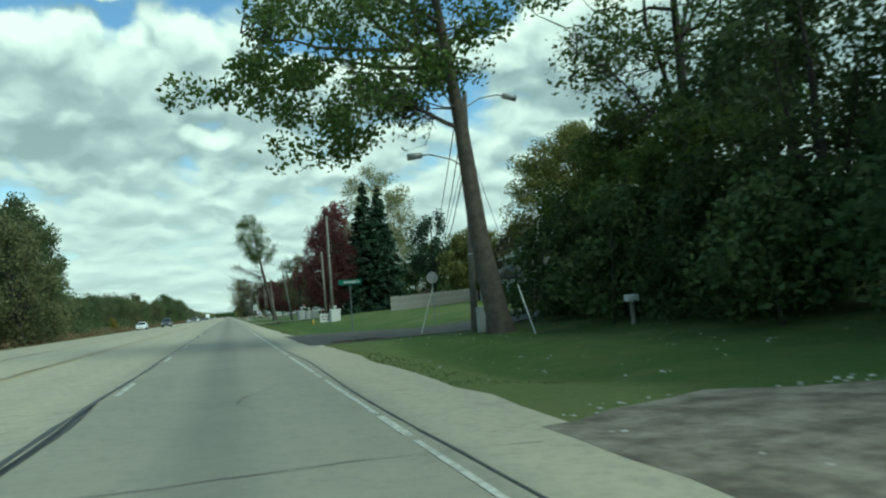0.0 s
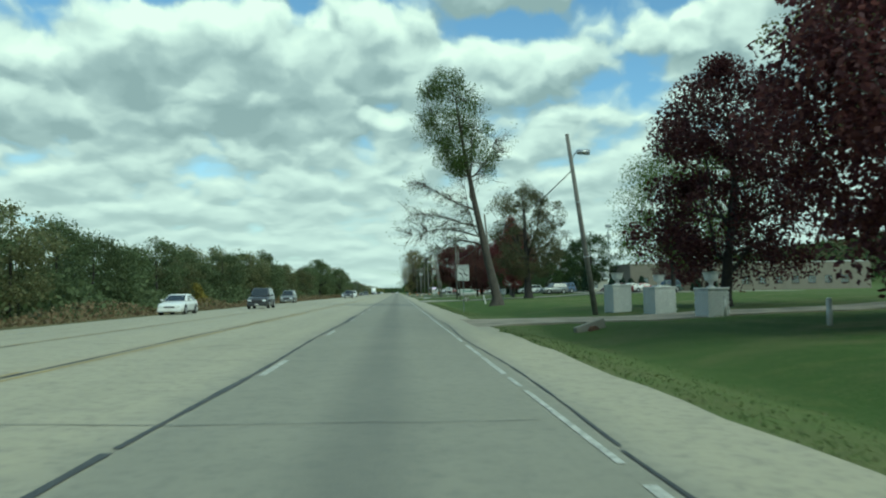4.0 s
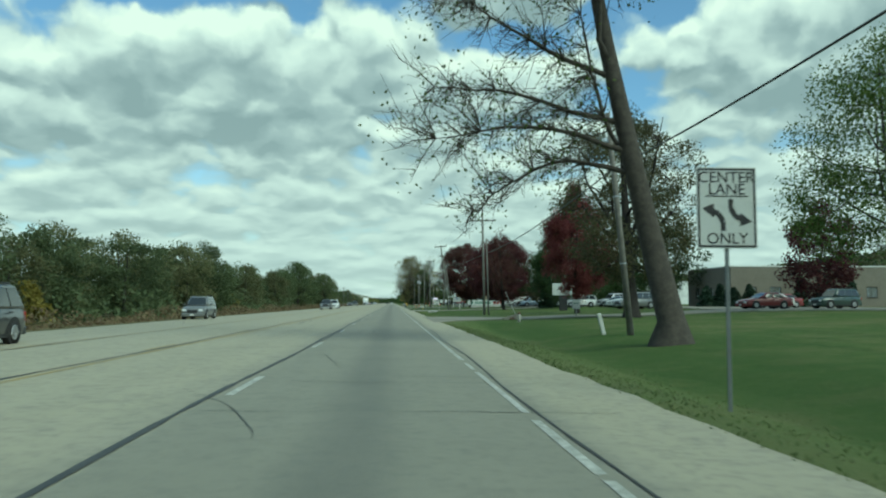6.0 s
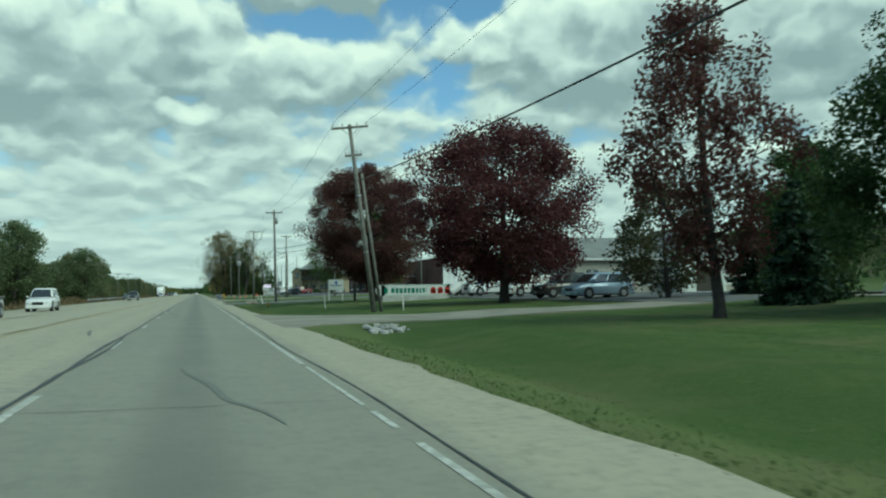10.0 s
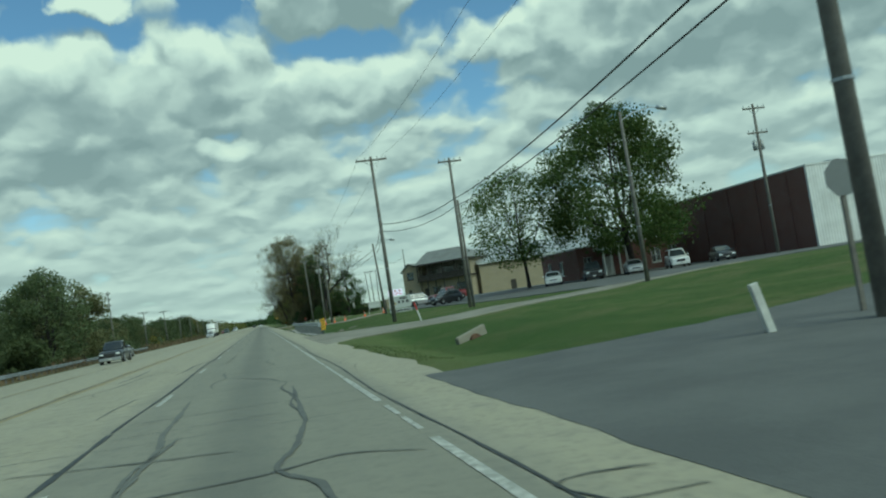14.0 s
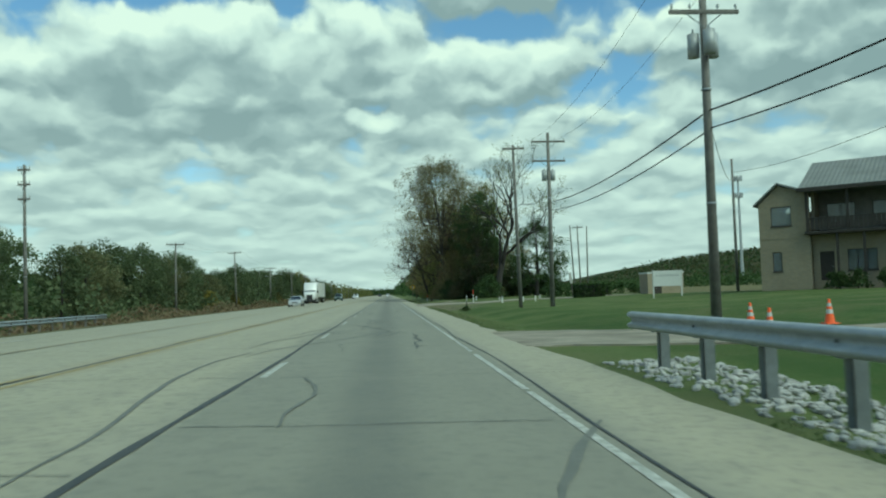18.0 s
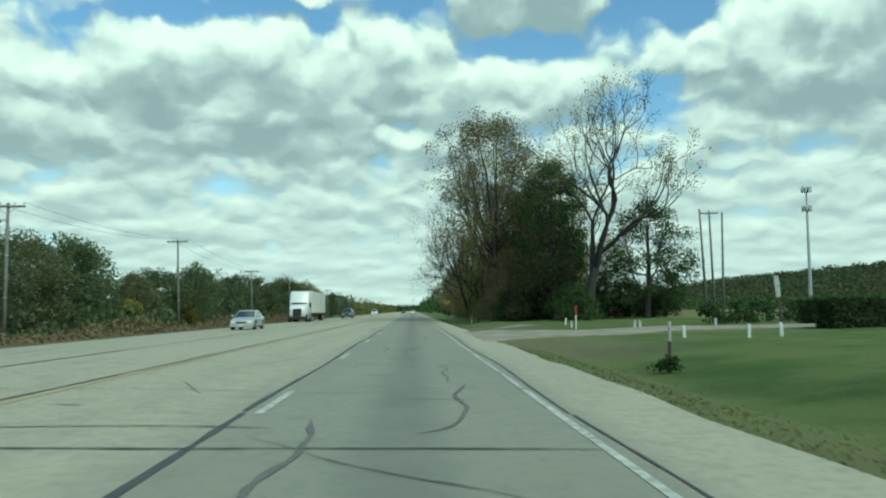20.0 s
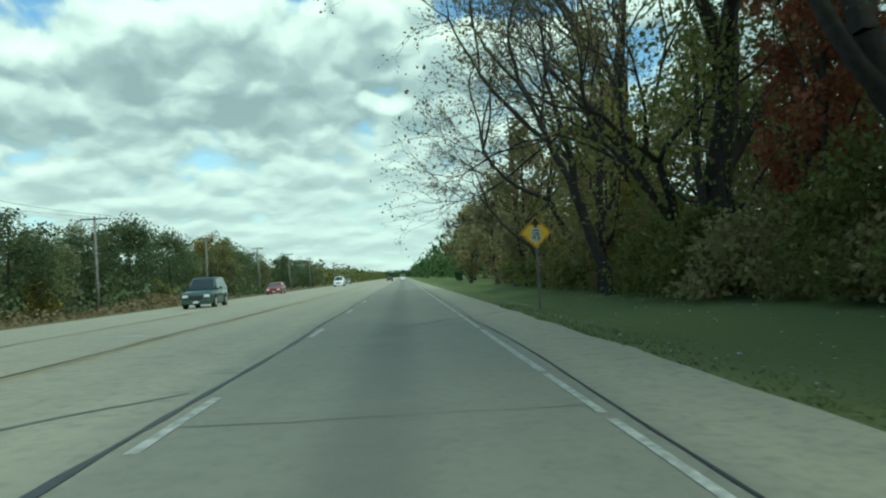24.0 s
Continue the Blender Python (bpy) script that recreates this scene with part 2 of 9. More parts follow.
def ground_material():
    m, n, b, out = material("grass_ground")
    co = n.add("ShaderNodeTexCoord").outputs["Object"]
    sep = n.add("ShaderNodeSeparateXYZ")
    n.link(co, sep.inputs[0])
    x, y, z = sep.outputs
    big = n.noise(co, 0.06, 3.0, 0.5)
    mid = n.noise(co, 0.7, 5.0, 0.65)
    fine = n.noise(co, 14.0, 4.0, 0.7)
    mow = n.add("ShaderNodeMapping")
    mow.inputs["Scale"].default_value = (1.0, 0.12, 1.0)
    n.link(co, mow.inputs["Vector"])
    stripe = n.noise(mow.outputs[0], 0.9, 3.0, 0.55)
    g = n.mix(n.grey(mid, 0.3, 0.75), (0.066, 0.108, 0.03), (0.09, 0.124, 0.042))
    g = n.mix(n.math("MULTIPLY", n.grey(stripe, 0.38, 0.62), 0.6), g, (0.045, 0.08, 0.022))
    g = n.mix(n.math("MULTIPLY", n.grey(big, 0.45, 0.65), 0.45), g, (0.115, 0.135, 0.05))
    tuft = n.noise(co, 4.2, 5.0, 0.7)
    g = n.mix(n.math("MULTIPLY", n.grey(tuft, 0.46, 0.66), 0.75), g, (0.032, 0.07, 0.016))
    g = n.mix(n.math("MULTIPLY", n.grey(mid, 0.52, 0.70), 0.5), g, (0.135, 0.14, 0.052))
    patch = n.noise(co, 0.22, 5.0, 0.68)
    g = n.mix(n.math("MULTIPLY", n.grey(patch, 0.47, 0.66), 0.62), g, (0.15, 0.14, 0.07))
    speck = n.noise(co, 9.0, 2.0, 0.5)
    g = n.mix(n.math("MULTIPLY", n.grey(speck, 0.66, 0.72), 0.6), g, (0.24, 0.2, 0.12))
    g = n.mix(n.math("MULTIPLY", n.grey(fine, 0.48, 0.76), 0.65), g, (0.165, 0.185, 0.08))
    # pale coarse grass on the shoulder slope, darker grass along the ditch
    wav = n.math("ADD", x, n.math("MULTIPLY", n.math("SUBTRACT", big, 0.5), 3.0))
    slope = n.math("MULTIPLY", n.grey(wav, 6.4, 5.4), n.grey(x, 2.0, 3.4))
    g = n.mix(n.math("MULTIPLY", slope, 0.55), g, n.mix(n.grey(fine, 0.35, 0.7), (0.10, 0.145, 0.045), (0.155, 0.175, 0.075)))
    ditch_grass = n.math("MULTIPLY", n.grey(wav, 5.6, 6.8), n.grey(wav, 14.0, 9.0))
    g = n.mix(n.math("MULTIPLY", ditch_grass, 0.5), g, n.mix(n.grey(tuft, 0.35, 0.65), (0.035, 0.072, 0.018), (0.06, 0.098, 0.026)))
    # dead grass and dirt by the edge of the paving
    edge = n.math("MULTIPLY", n.grey(n.math("ADD", x, n.math("MULTIPLY", n.math("SUBTRACT", mid, 0.5), 3.0)), 5.8, 3.7), n.grey(x, 2.0, 3.4))
    ed = n.math("MULTIPLY", edge, n.grey(mid, 0.25, 0.65))
    g = n.mix(n.math("MULTIPLY", ed, 0.55), g, (0.128, 0.13, 0.062))
    strip_ = n.math("MULTIPLY", n.grey(n.math("ADD", x, n.math("MULTIPLY", n.math("SUBTRACT", patch, 0.5), 5.0)), 7.0, 4.2), n.math("MULTIPLY", n.grey(y, 494.0, 504.0), n.grey(x, 2.0, 3.4)))
    g = n.mix(n.math("MULTIPLY", n.math("MULTIPLY", strip_, n.grey(tuft, 0.25, 0.6)), 0.8), g, (0.135, 0.11, 0.066))
    # bare earth where vehicles cut the corner of the lane, and faded, brightened grass before the wood
    bare = n.math("MULTIPLY", n.grey(n.math("ADD", x, n.math("MULTIPLY", n.math("SUBTRACT", mid, 0.5), 7.0)), 12.0, 7.5), n.math("MULTIPLY", n.grey(y, 527.0, 538.0), n.grey(y, 592.0, 580.0)))
    g = n.mix(n.math("MULTIPLY", n.math("MULTIPLY", bare, n.grey(x, 2.0, 3.4)), 0.85), g, n.mix(n.grey(fine, 0.4, 0.65), (0.105, 0.085, 0.058), (0.2, 0.175, 0.13)))
    faded = n.math("MULTIPLY", n.grey(y, 580.0, 596.0), n.grey(x, 2.0, 3.4))
    g = n.mix(n.math("MULTIPLY", n.math("MULTIPLY", faded, n.grey(tuft, 0.32, 0.6)), 0.6), g, (0.16, 0.16, 0.075))
    # lighter green put into the colour here to offset the wood's shade
    g = n.mix(n.math("MULTIPLY", faded, 0.55), g, n.mix(n.grey(fine, 0.35, 0.65), (0.13, 0.175, 0.065), (0.205, 0.235, 0.11)))
    g = n.mix(n.math("MULTIPLY", n.grey(y, 486.0, 500.0), n.math("MULTIPLY", n.grey(patch, 0.35, 0.6), 0.55)), g, (0.135, 0.16, 0.06))
    # reddish dry verge on the far side and brown field to the right at the end
    left = n.grey(x, -17.0, -18.5)
    dry = n.mix(n.grey(mid, 0.3, 0.7), (0.16, 0.12, 0.07), (0.09, 0.085, 0.045))
    g = n.mix(n.math("MULTIPLY", left, 0.8), g, dry)
    field = n.math("MULTIPLY", n.grey(x, 34.0, 44.0), n.grey(y, 540.0, 570.0))
    g = n.mix(n.math("MULTIPLY", field, 0.8), g, (0.15, 0.13, 0.07))
    # wooded ridge
    wood = n.noise(co, 0.11, 5.0, 0.7)
    gw = n.mix(n.grey(wood, 0.35, 0.65), (0.018, 0.028, 0.012), (0.06, 0.065, 0.022))
    g = n.mix(n.grey(z, 6.0, 11.0), g, gw)
    n.link(g, b.inputs["Base Color"])
    b.inputs["Roughness"].default_value = 0.95
    b.inputs["Specular IOR Level"].default_value = 0.1
    bp = n.add("ShaderNodeBump")
    bp.inputs["Strength"].default_value, bp.inputs["Distance"].default_value = 0.6, 0.08
    n.link(n.math("ADD", fine, n.math("MULTIPLY", mid, 1.5)), bp.inputs["Height"])
    n.link(bp.outputs[0], b.inputs["Normal"])
    return m


M_ROAD, M_GROUND = road_material(), ground_material()
M_TAR = surface("tar_seam", (0.05, 0.053, 0.05), scale=2, rough=0.55, bump=0.2)
M_WHITE_LINE = surface("road_white", (0.56, 0.56, 0.51), (0.26, 0.26, 0.225), scale=7, rough=0.7, fine=25)
M_YELLOW_LINE = surface("road_yellow", (0.37, 0.285, 0.115), (0.28, 0.245, 0.15), scale=4, rough=0.7, fine=25)
M_GRAVEL = surface("gravel", (0.34, 0.305, 0.24), (0.17, 0.15, 0.115), scale=0.55, rough=0.95, bump=0.9, fine=9)
M_DIRT = surface("gravelly_dirt", (0.075, 0.064, 0.047), (0.25, 0.225, 0.18), scale=1.3, rough=0.95, bump=1.0, fine=8, vary=0.45)
M_ASPHALT = surface("dark_asphalt", (0.10, 0.103, 0.10), (0.14, 0.143, 0.136), scale=0.5, rough=0.85, bump=0.4, fine=30)
M_ASPHALT_OLD = surface("crumbling_asphalt", (0.05, 0.048, 0.043), (0.1, 0.094, 0.082), scale=0.9, rough=0.9, bump=0.8, fine=12)
M_CONCRETE = surface("pale_concrete", (0.30, 0.283, 0.23), (0.18, 0.168, 0.135), scale=0.35, rough=0.85, bump=0.2, fine=25)
M_BARK = surface("grey_bark", (0.11, 0.095, 0.078), (0.06, 0.052, 0.045), scale=4, rough=0.95, bump=0.9, fine=14)
M_BARK_MID = surface("brown_bark", (0.078, 0.068, 0.056), (0.045, 0.04, 0.034), scale=4, rough=0.95, bump=0.9, fine=14)
M_BARK_DARK = surface("dark_bark", (0.05, 0.045, 0.04), (0.028, 0.025, 0.023), scale=4, rough=0.95, bump=0.9, fine=14)
M_POLE = surface("weathered_pole", (0.20, 0.192, 0.172), (0.13, 0.125, 0.112), scale=3, rough=0.9, bump=0.5, fine=22)
M_WIRE = surface("wire", (0.02, 0.02, 0.022), rough=0.5, bump=0)
M_STEEL = surface("galvanised_steel", (0.42, 0.45, 0.47), (0.33, 0.36, 0.38), scale=3, rough=0.5, metal=0.55, bump=0.05, fine=12)
M_STEEL_DULL = surface("weathered_steel", (0.20, 0.22, 0.225), (0.14, 0.155, 0.16), scale=4, rough=0.6, metal=0.4, bump=0.1, fine=14)
L_WINE = leaf("leaf_wine", [(0.075, 0.037, 0.036), (0.125, 0.048, 0.047), (0.095, 0.066, 0.04)])
L_DEEP = leaf("leaf_deep", [(0.027, 0.05, 0.019), (0.045, 0.074, 0.027), (0.07, 0.1, 0.037)])
L_OAK = leaf("leaf_oak", [(0.056, 0.066, 0.036), (0.088, 0.09, 0.046), (0.12, 0.1, 0.052)])
L_GREEN = leaf("leaf_green", [(0.042, 0.077, 0.02), (0.077, 0.119, 0.028), (0.119, 0.154, 0.042)])
L_DARK = leaf("leaf_dark", [(0.034, 0.064, 0.022), (0.06, 0.1, 0.032), (0.094, 0.136, 0.042)])
L_THICKET = leaf("leaf_thicket", [(0.034, 0.057, 0.02), (0.056, 0.088, 0.031), (0.10, 0.132, 0.05)])
# brown autumn leaves, lightened to make up for shade inside the wood
L_AUTUMN_LIFTED = leaf("leaf_autumn_lifted", [(0.19, 0.16, 0.08), (0.27, 0.22, 0.11), (0.22, 0.23, 0.09)])
L_FAR = leaf("leaf_far_green", [(0.075, 0.105, 0.047), (0.108, 0.14, 0.064), (0.14, 0.168, 0.08)])
L_FAR_OLIVE = leaf("leaf_far_olive", [(0.11, 0.125, 0.058), (0.15, 0.158, 0.074), (0.185, 0.18, 0.088)])
L_OLIVE = leaf("leaf_olive", [(0.105, 0.126, 0.037), (0.179, 0.189, 0.053), (0.2, 0.2, 0.074)])
L_YELLOW = leaf("leaf_yellow", [(0.14, 0.133, 0.028), (0.238, 0.203, 0.042), (0.308, 0.252, 0.07)])
L_RED = leaf("leaf_red", [(0.12, 0.034, 0.04), (0.19, 0.052, 0.056), (0.22, 0.08, 0.062)])
L_PURPLE = leaf("leaf_purple", [(0.047, 0.017, 0.024), (0.084, 0.029, 0.034), (0.126, 0.05, 0.042)])
L_RUST = leaf("leaf_rust", [(0.101, 0.05, 0.026), (0.151, 0.084, 0.034), (0.126, 0.118, 0.042)])
L_BROWN = leaf("leaf_brown", [(0.147, 0.115, 0.062), (0.2, 0.168, 0.084), (0.168, 0.179, 0.074)])
L_PALE = leaf("leaf_pale", [(0.14, 0.154, 0.063), (0.21, 0.217, 0.098), (0.266, 0.252, 0.126)], 0.4)
L_NEEDLE = leaf("needles", [(0.017, 0.037, 0.024), (0.029, 0.058, 0.032), (0.047, 0.08, 0.043)], 0.1)
L_ORANGE = leaf("leaf_orange", [(0.20, 0.07, 0.045), (0.27, 0.095, 0.055), (0.24, 0.135, 0.065)])


# ---- mesh helpers ----
def smooth(a, b, x):
    t = np.clip((np.asarray(x, float) - a) / (b - a), 0, 1)
    return t * t * (3 - 2 * t)


def mesh_object(name, verts, faces, mat, parent=None, label="", shade=False):
    me = bpy.data.meshes.new(name)
    me.from_pydata([tuple(v) for v in verts], [], [tuple(f) for f in faces])
    me.materials.append(mat)
    if shade:
        me.polygons.foreach_set("use_smooth", [True] * len(me.polygons))
    me.update()
    ob = new(name, me)
    ob.parent = parent
    return tagged(ob, label)


def part(name, bm, mat, parent=None, label="", shade=False):
    """Link a bmesh as one mesh object under a thing or a part."""
    me = bpy.data.meshes.new(name)
    bm.to_mesh(me)
    bm.free()
    me.materials.append(mat)
    if shade:
        me.polygons.foreach_set("use_smooth", [True] * len(me.polygons))
    ob = new(name, me)
    ob.parent = parent
    return tagged(ob, label)


def quad_mesh(name, verts, mat, parent=None, label=""):
    """Loose quads from an array of 4 corners each."""
    v = np.asarray(verts, np.float32).reshape(-1, 3)
    nq = len(v) // 4
    me = bpy.data.meshes.new(name)
    me.vertices.add(len(v))
    me.vertices.foreach_set("co", v.ravel())
    me.loops.add(len(v))
    me.loops.foreach_set("vertex_index", np.arange(len(v), dtype=np.int32))
    me.polygons.add(nq)
    me.polygons.foreach_set("loop_start", np.arange(nq, dtype=np.int32) * 4)
    me.update(calc_edges=True)
    me.materials.append(mat)
    ob = new(name, me)
    ob.parent = parent
    return tagged(ob, label)


def thing(name, m, label, category, group="", kind=""):
    e = new(name)
    e.matrix_basis = m
    e.empty_display_size = 0.3
    return tagged(e, label, category, group, kind)


def box(bm, x0, y0, z0, x1, y1, z1, bevel=0.0, rot=None):
    r = bmesh.ops.create_cube(bm, size=1.0)["verts"]
    bmesh.ops.scale(bm, vec=(x1 - x0, y1 - y0, z1 - z0), verts=r)
    bmesh.ops.translate(bm, vec=((x0 + x1) / 2, (y0 + y1) / 2, (z0 + z1) / 2), verts=r)
    if rot is not None:
        bmesh.ops.transform(bm, matrix=rot, verts=r)
    if bevel:
        es = list({e for v in r for e in v.link_edges})
        bmesh.ops.bevel(bm, geom=es, offset=bevel, segments=1, affect="EDGES")
    return bm


def cyl(bm, p0, p1, r0, r1=None, n=10):
    p0, p1 = Vector(p0), Vector(p1)
    r1 = r0 if r1 is None else r1
    res = bmesh.ops.create_cone(bm, cap_ends=True, segments=n, radius1=r0, radius2=r1, depth=(p1 - p0).length)["verts"]
    q = (p1 - p0).to_track_quat("Z", "Y").to_matrix().to_4x4()
    bmesh.ops.transform(bm, matrix=Matrix.Translation((p0 + p1) / 2) @ q, verts=res)
    return bm


def B():
    return bmesh.new()


def tube(pts, rad, n=6):
    """Vertices and faces of a tapered tube along points."""
    pts = np.asarray(pts, float)
    t = np.gradient(pts, axis=0)
    t /= np.linalg.norm(t, axis=1, keepdims=True) + 1e-9
    ref = np.where(np.abs(t[:, 2:3]) > 0.9, [[1.0, 0, 0]], [[0, 0, 1.0]])
    a = np.cross(t, ref)
    a /= np.linalg.norm(a, axis=1, keepdims=True) + 1e-9
    b = np.cross(t, a)
    ang = np.linspace(0, 2 * np.pi, n, endpoint=False)
    ring = a[:, None] * np.cos(ang)[None, :, None] + b[:, None] * np.sin(ang)[None, :, None]
    v = (pts[:, None] + ring * np.asarray(rad, float)[:, None, None]).reshape(-1, 3)
    i, j = np.meshgrid(np.arange(len(pts) - 1), np.arange(n), indexing="ij")
    k = (j + 1) % n
    f = np.stack([i * n + j, i * n + k, (i + 1) * n + k, (i + 1) * n + j], -1).reshape(-1, 4)
    return v, f


class Build:
    """Gathers vertices and quads from several tubes."""

    def __init__(self):
        self.v, self.f, self.n = [], [], 0

    def add(self, v, f):
        self.v.append(v)
        self.f.append(np.asarray(f) + self.n)
        self.n += len(v)

    def make(self, name, mat, parent=None, label="", shade=True):
        return mesh_object(name, np.concatenate(self.v), np.concatenate(self.f).tolist(), mat, parent, label, shade)


# ---- the lie of the land ----
DRIVES = [(-15, 12), (32, 52), (134, 147), (207, 238), (283, 305), (348, 371), (392, 418), (464, 482), (538, 568)]


def ground_z(x, y):
    x, y = np.asarray(x, float), np.asarray(y, float)
    fill = np.zeros_like(y)
    for a, b in DRIVES:
        fill = np.maximum(fill, smooth(a - 4, a, y) * (1 - smooth(b, b + 4, y)))
    ditch = (-0.36 * smooth(3.7, 6.3, x) + 0.41 * smooth(6.3, 9.5, x)) * (1 - fill) + 0.05 * smooth(4, 9.5, x) * fill
    right = -0.05 + ditch + 0.25 * smooth(10, 17, x) + 0.5 * smooth(17, 32, x)
    right = right + 0.55 * smooth(10, 18, x) * (1 - smooth(105, 130, y)) - 0.35 * smooth(15, 35, x) * smooth(515, 560, y)
    right = right + 0.2 * smooth(11, 17, x) * smooth(425, 445, y) * (1 - smooth(485, 500, y))
    right = right - 1.3 * np.exp(-((x - 8) / 2.6) ** 2 - ((y - 448) / 10.0) ** 2)
    right = right + 0.04 * np.sin(x * 0.9 + y * 0.21) * np.sin(y * 0.13) * smooth(4, 6, x) * (1 - smooth(12, 18, x)) * (1 - fill)
    ridge = 44 * smooth(190, 420, x) * (0.8 + 0.2 * np.sin(y / 170 + 1) * np.cos(x / 90)) * (0.55 + 0.45 * smooth(-100, 500, y)) * (1 - 0.8 * smooth(1300, 2600, y))
    left = -0.05 - 0.4 * smooth(17, 26, -x) + 30 * smooth(250, 700, -x) * smooth(700, 1800, y)
    ahead = 14 * smooth(2300, 3200, y)
    z = np.where(x > 3.2, right + ridge, np.where(x < -16.8, left, -0.3))
    return z + ahead


def road_z(x):
    return np.where(np.asarray(x) > -8.1, 0.02 * (1.78 - np.asarray(x)), 0.02 * 9.88 + 0.02 * (np.asarray(x) + 8.1))


def on_ground(x, y):
    return float(ground_z(x, y))


xs = np.concatenate([[-2500, -1600, -1000, -700, -500, -350, -250, -180, -130, -95, -70], np.arange(-55, -17, 3.0), [-16.9, -16.7, -14, -8, -2, 2.5, 3.15, 3.3, 3.6, 4.2, 5, 6, 7, 8, 9.5], np.arange(11, 36, 2.0), [38, 42, 48, 55, 65, 80, 95], np.arange(110, 440, 22.0), [520, 700, 1000, 1600, 2500]])
ys = np.concatenate([[-900, -400, -150, -70], np.arange(-30, 720, 3.0), np.arange(730, 1000, 20.0), np.arange(1000, 3300, 90.0), [3600]])
XX, YY = np.meshgrid(xs, ys, indexing="ij")
ZZ = ground_z(XX, YY)
ny = len(ys)
gi, gj = np.meshgrid(np.arange(len(xs) - 1), np.arange(ny - 1), indexing="ij")
gf = np.stack([gi * ny + gj, (gi + 1) * ny + gj, (gi + 1) * ny + gj + 1, gi * ny + gj + 1], -1).reshape(-1, 4)
ground = mesh_object("ground", np.stack([XX, YY, ZZ], -1).reshape(-1, 3), gf.tolist(), M_GROUND, shade=True)
tagged(ground, "mown green roadside grass with a dry ragged verge", "grass", kind="structure")

# road slab, with a ragged edge on the nearside shoulder
ry = np.concatenate([np.arange(-120, 720, 1.5), np.arange(720, 1500, 15.0), np.arange(1500, 3400, 100.0)])
rx = np.array([-16.9, -16.6, -13.8, -9.9, -8.1, -5.96, -2.17, 0.0, 1.78, 2.4, 3.0])
rag = 3.66 + 0.06 * np.sin(ry * 0.7) * np.sin(ry * 0.23) + 0.06 * np.random.default_rng(3).normal(size=len(ry)) + 0.06 * np.sin(ry * 0.05)
prof = []
for k, y in enumerate(ry):
    row = [(x, y, float(road_z(x))) for x in rx] + [(rag[k], y, -0.032), (rag[k] + 0.06, y, -0.22)]
    row[0] = (-16.95, y, -0.25)
    prof.append(row)
rv = np.array(prof)
rise = 14 * smooth(2300, 3200, ry)
rv[:, :, 2] += rise[:, None]
nx = rv.shape[1]
ri, rj = np.meshgrid(np.arange(len(ry) - 1), np.arange(nx - 1), indexing="ij")
rf = np.stack([ri * nx + rj, ri * nx + rj + 1, (ri + 1) * nx + rj + 1, (ri + 1) * nx + rj], -1).reshape(-1, 4)
road = mesh_object("road", rv.reshape(-1, 3), rf.tolist(), M_ROAD, shade=False)
tagged(road, "worn five-lane concrete highway with patched tar seams", "road", kind="structure")


def strip(name, pts, width, mat, lift=0.006, parent=road, label=""):
    """A thin ribbon laid along points of the road."""
    p = np.asarray(pts, float)
    d = np.gradient(p, axis=0)
    d /= np.linalg.norm(d, axis=1, keepdims=True) + 1e-9
    nrm = np.stack([-d[:, 1], d[:, 0]], 1)
    w = np.asarray(width, float) * np.ones(len(p))
    L, R = p + nrm * w[:, None] / 2, p - nrm * w[:, None] / 2
    v = np.empty((2 * len(p), 3))
    v[0::2, :2], v[1::2, :2] = L, R
    v[:, 2] = road_z(v[:, 0]) + lift
    f = [(2 * i, 2 * i + 1, 2 * i + 3, 2 * i + 2) for i in range(len(p) - 1)]
    return mesh_object(name, v, f, mat, parent, label)


rr = np.random.default_rng(11)
# white edge line, worn into pieces
y = -40.0
while y < 700:
    ln = rr.uniform(1.2, 9)
    yy = np.arange(y, y + ln, 0.6)
    if len(yy) > 1:
        strip("edge_line", np.stack([1.78 + 0 * yy, yy], 1), 0.105 * rr.uniform(0.7, 1.1), M_WHITE_LINE)
    y += ln + rr.uniform(0.05, 0.35) * (4 if rr.random() < 0.12 else 1)
strip("edge_line", np.stack([1.78 + 0 * np.arange(700, 1600, 50.0), np.arange(700, 1600, 50.0)], 1), 0.13, M_WHITE_LINE)
for k in range(-3, 110):
    y0 = 12.19 * k + float(np.interp(12.19 * k, [0, 190, 330, 400, 440, 505, 560, 605], [4.3, 4.5, 5.4, 5.4, 4.5, 2.9, 2.3, 1.8]))
    yy = np.linspace(y0, y0 + 2.95, 5)
    strip("lane_dash", np.stack([-2.17 + 0 * yy, yy], 1), 0.12, M_WHITE_LINE)
    if k < 60:
        strip("lane_dash", np.stack([-13.75 + 0 * yy, yy + 4], 1), 0.12, M_WHITE_LINE)
for lx in (-5.87, -9.95):
    yy = np.arange(-40, 1600, 10.0)
    strip("yellow_line", np.stack([lx + 0.01 * np.sin(yy), yy], 1), 0.12, M_YELLOW_LINE)
for k in range(-3, 60):
    yy = np.linspace(12.19 * k + 2, 12.19 * k + 5, 4)
    strip("yellow_dash", np.stack([-6.2 + 0 * yy, yy], 1), 0.11, M_YELLOW_LINE)
strip("edge_line", np.stack([-16.2 + 0 * yy, np.linspace(-40, 1500, len(yy))], 1), 0.12, M_WHITE_LINE)


def wander(x0, y0, y1, amp, seed, step=0.8):
    r = np.random.default_rng(seed)
    yy = np.arange(y0, y1, step)
    w = np.cumsum(r.normal(size=len(yy))) * 0.02
    w -= np.linspace(w[0], w[-1], len(w))
    return np.stack([x0 + amp * (np.sin(yy * 0.31 + seed) * 0.3 + w), yy], 1)


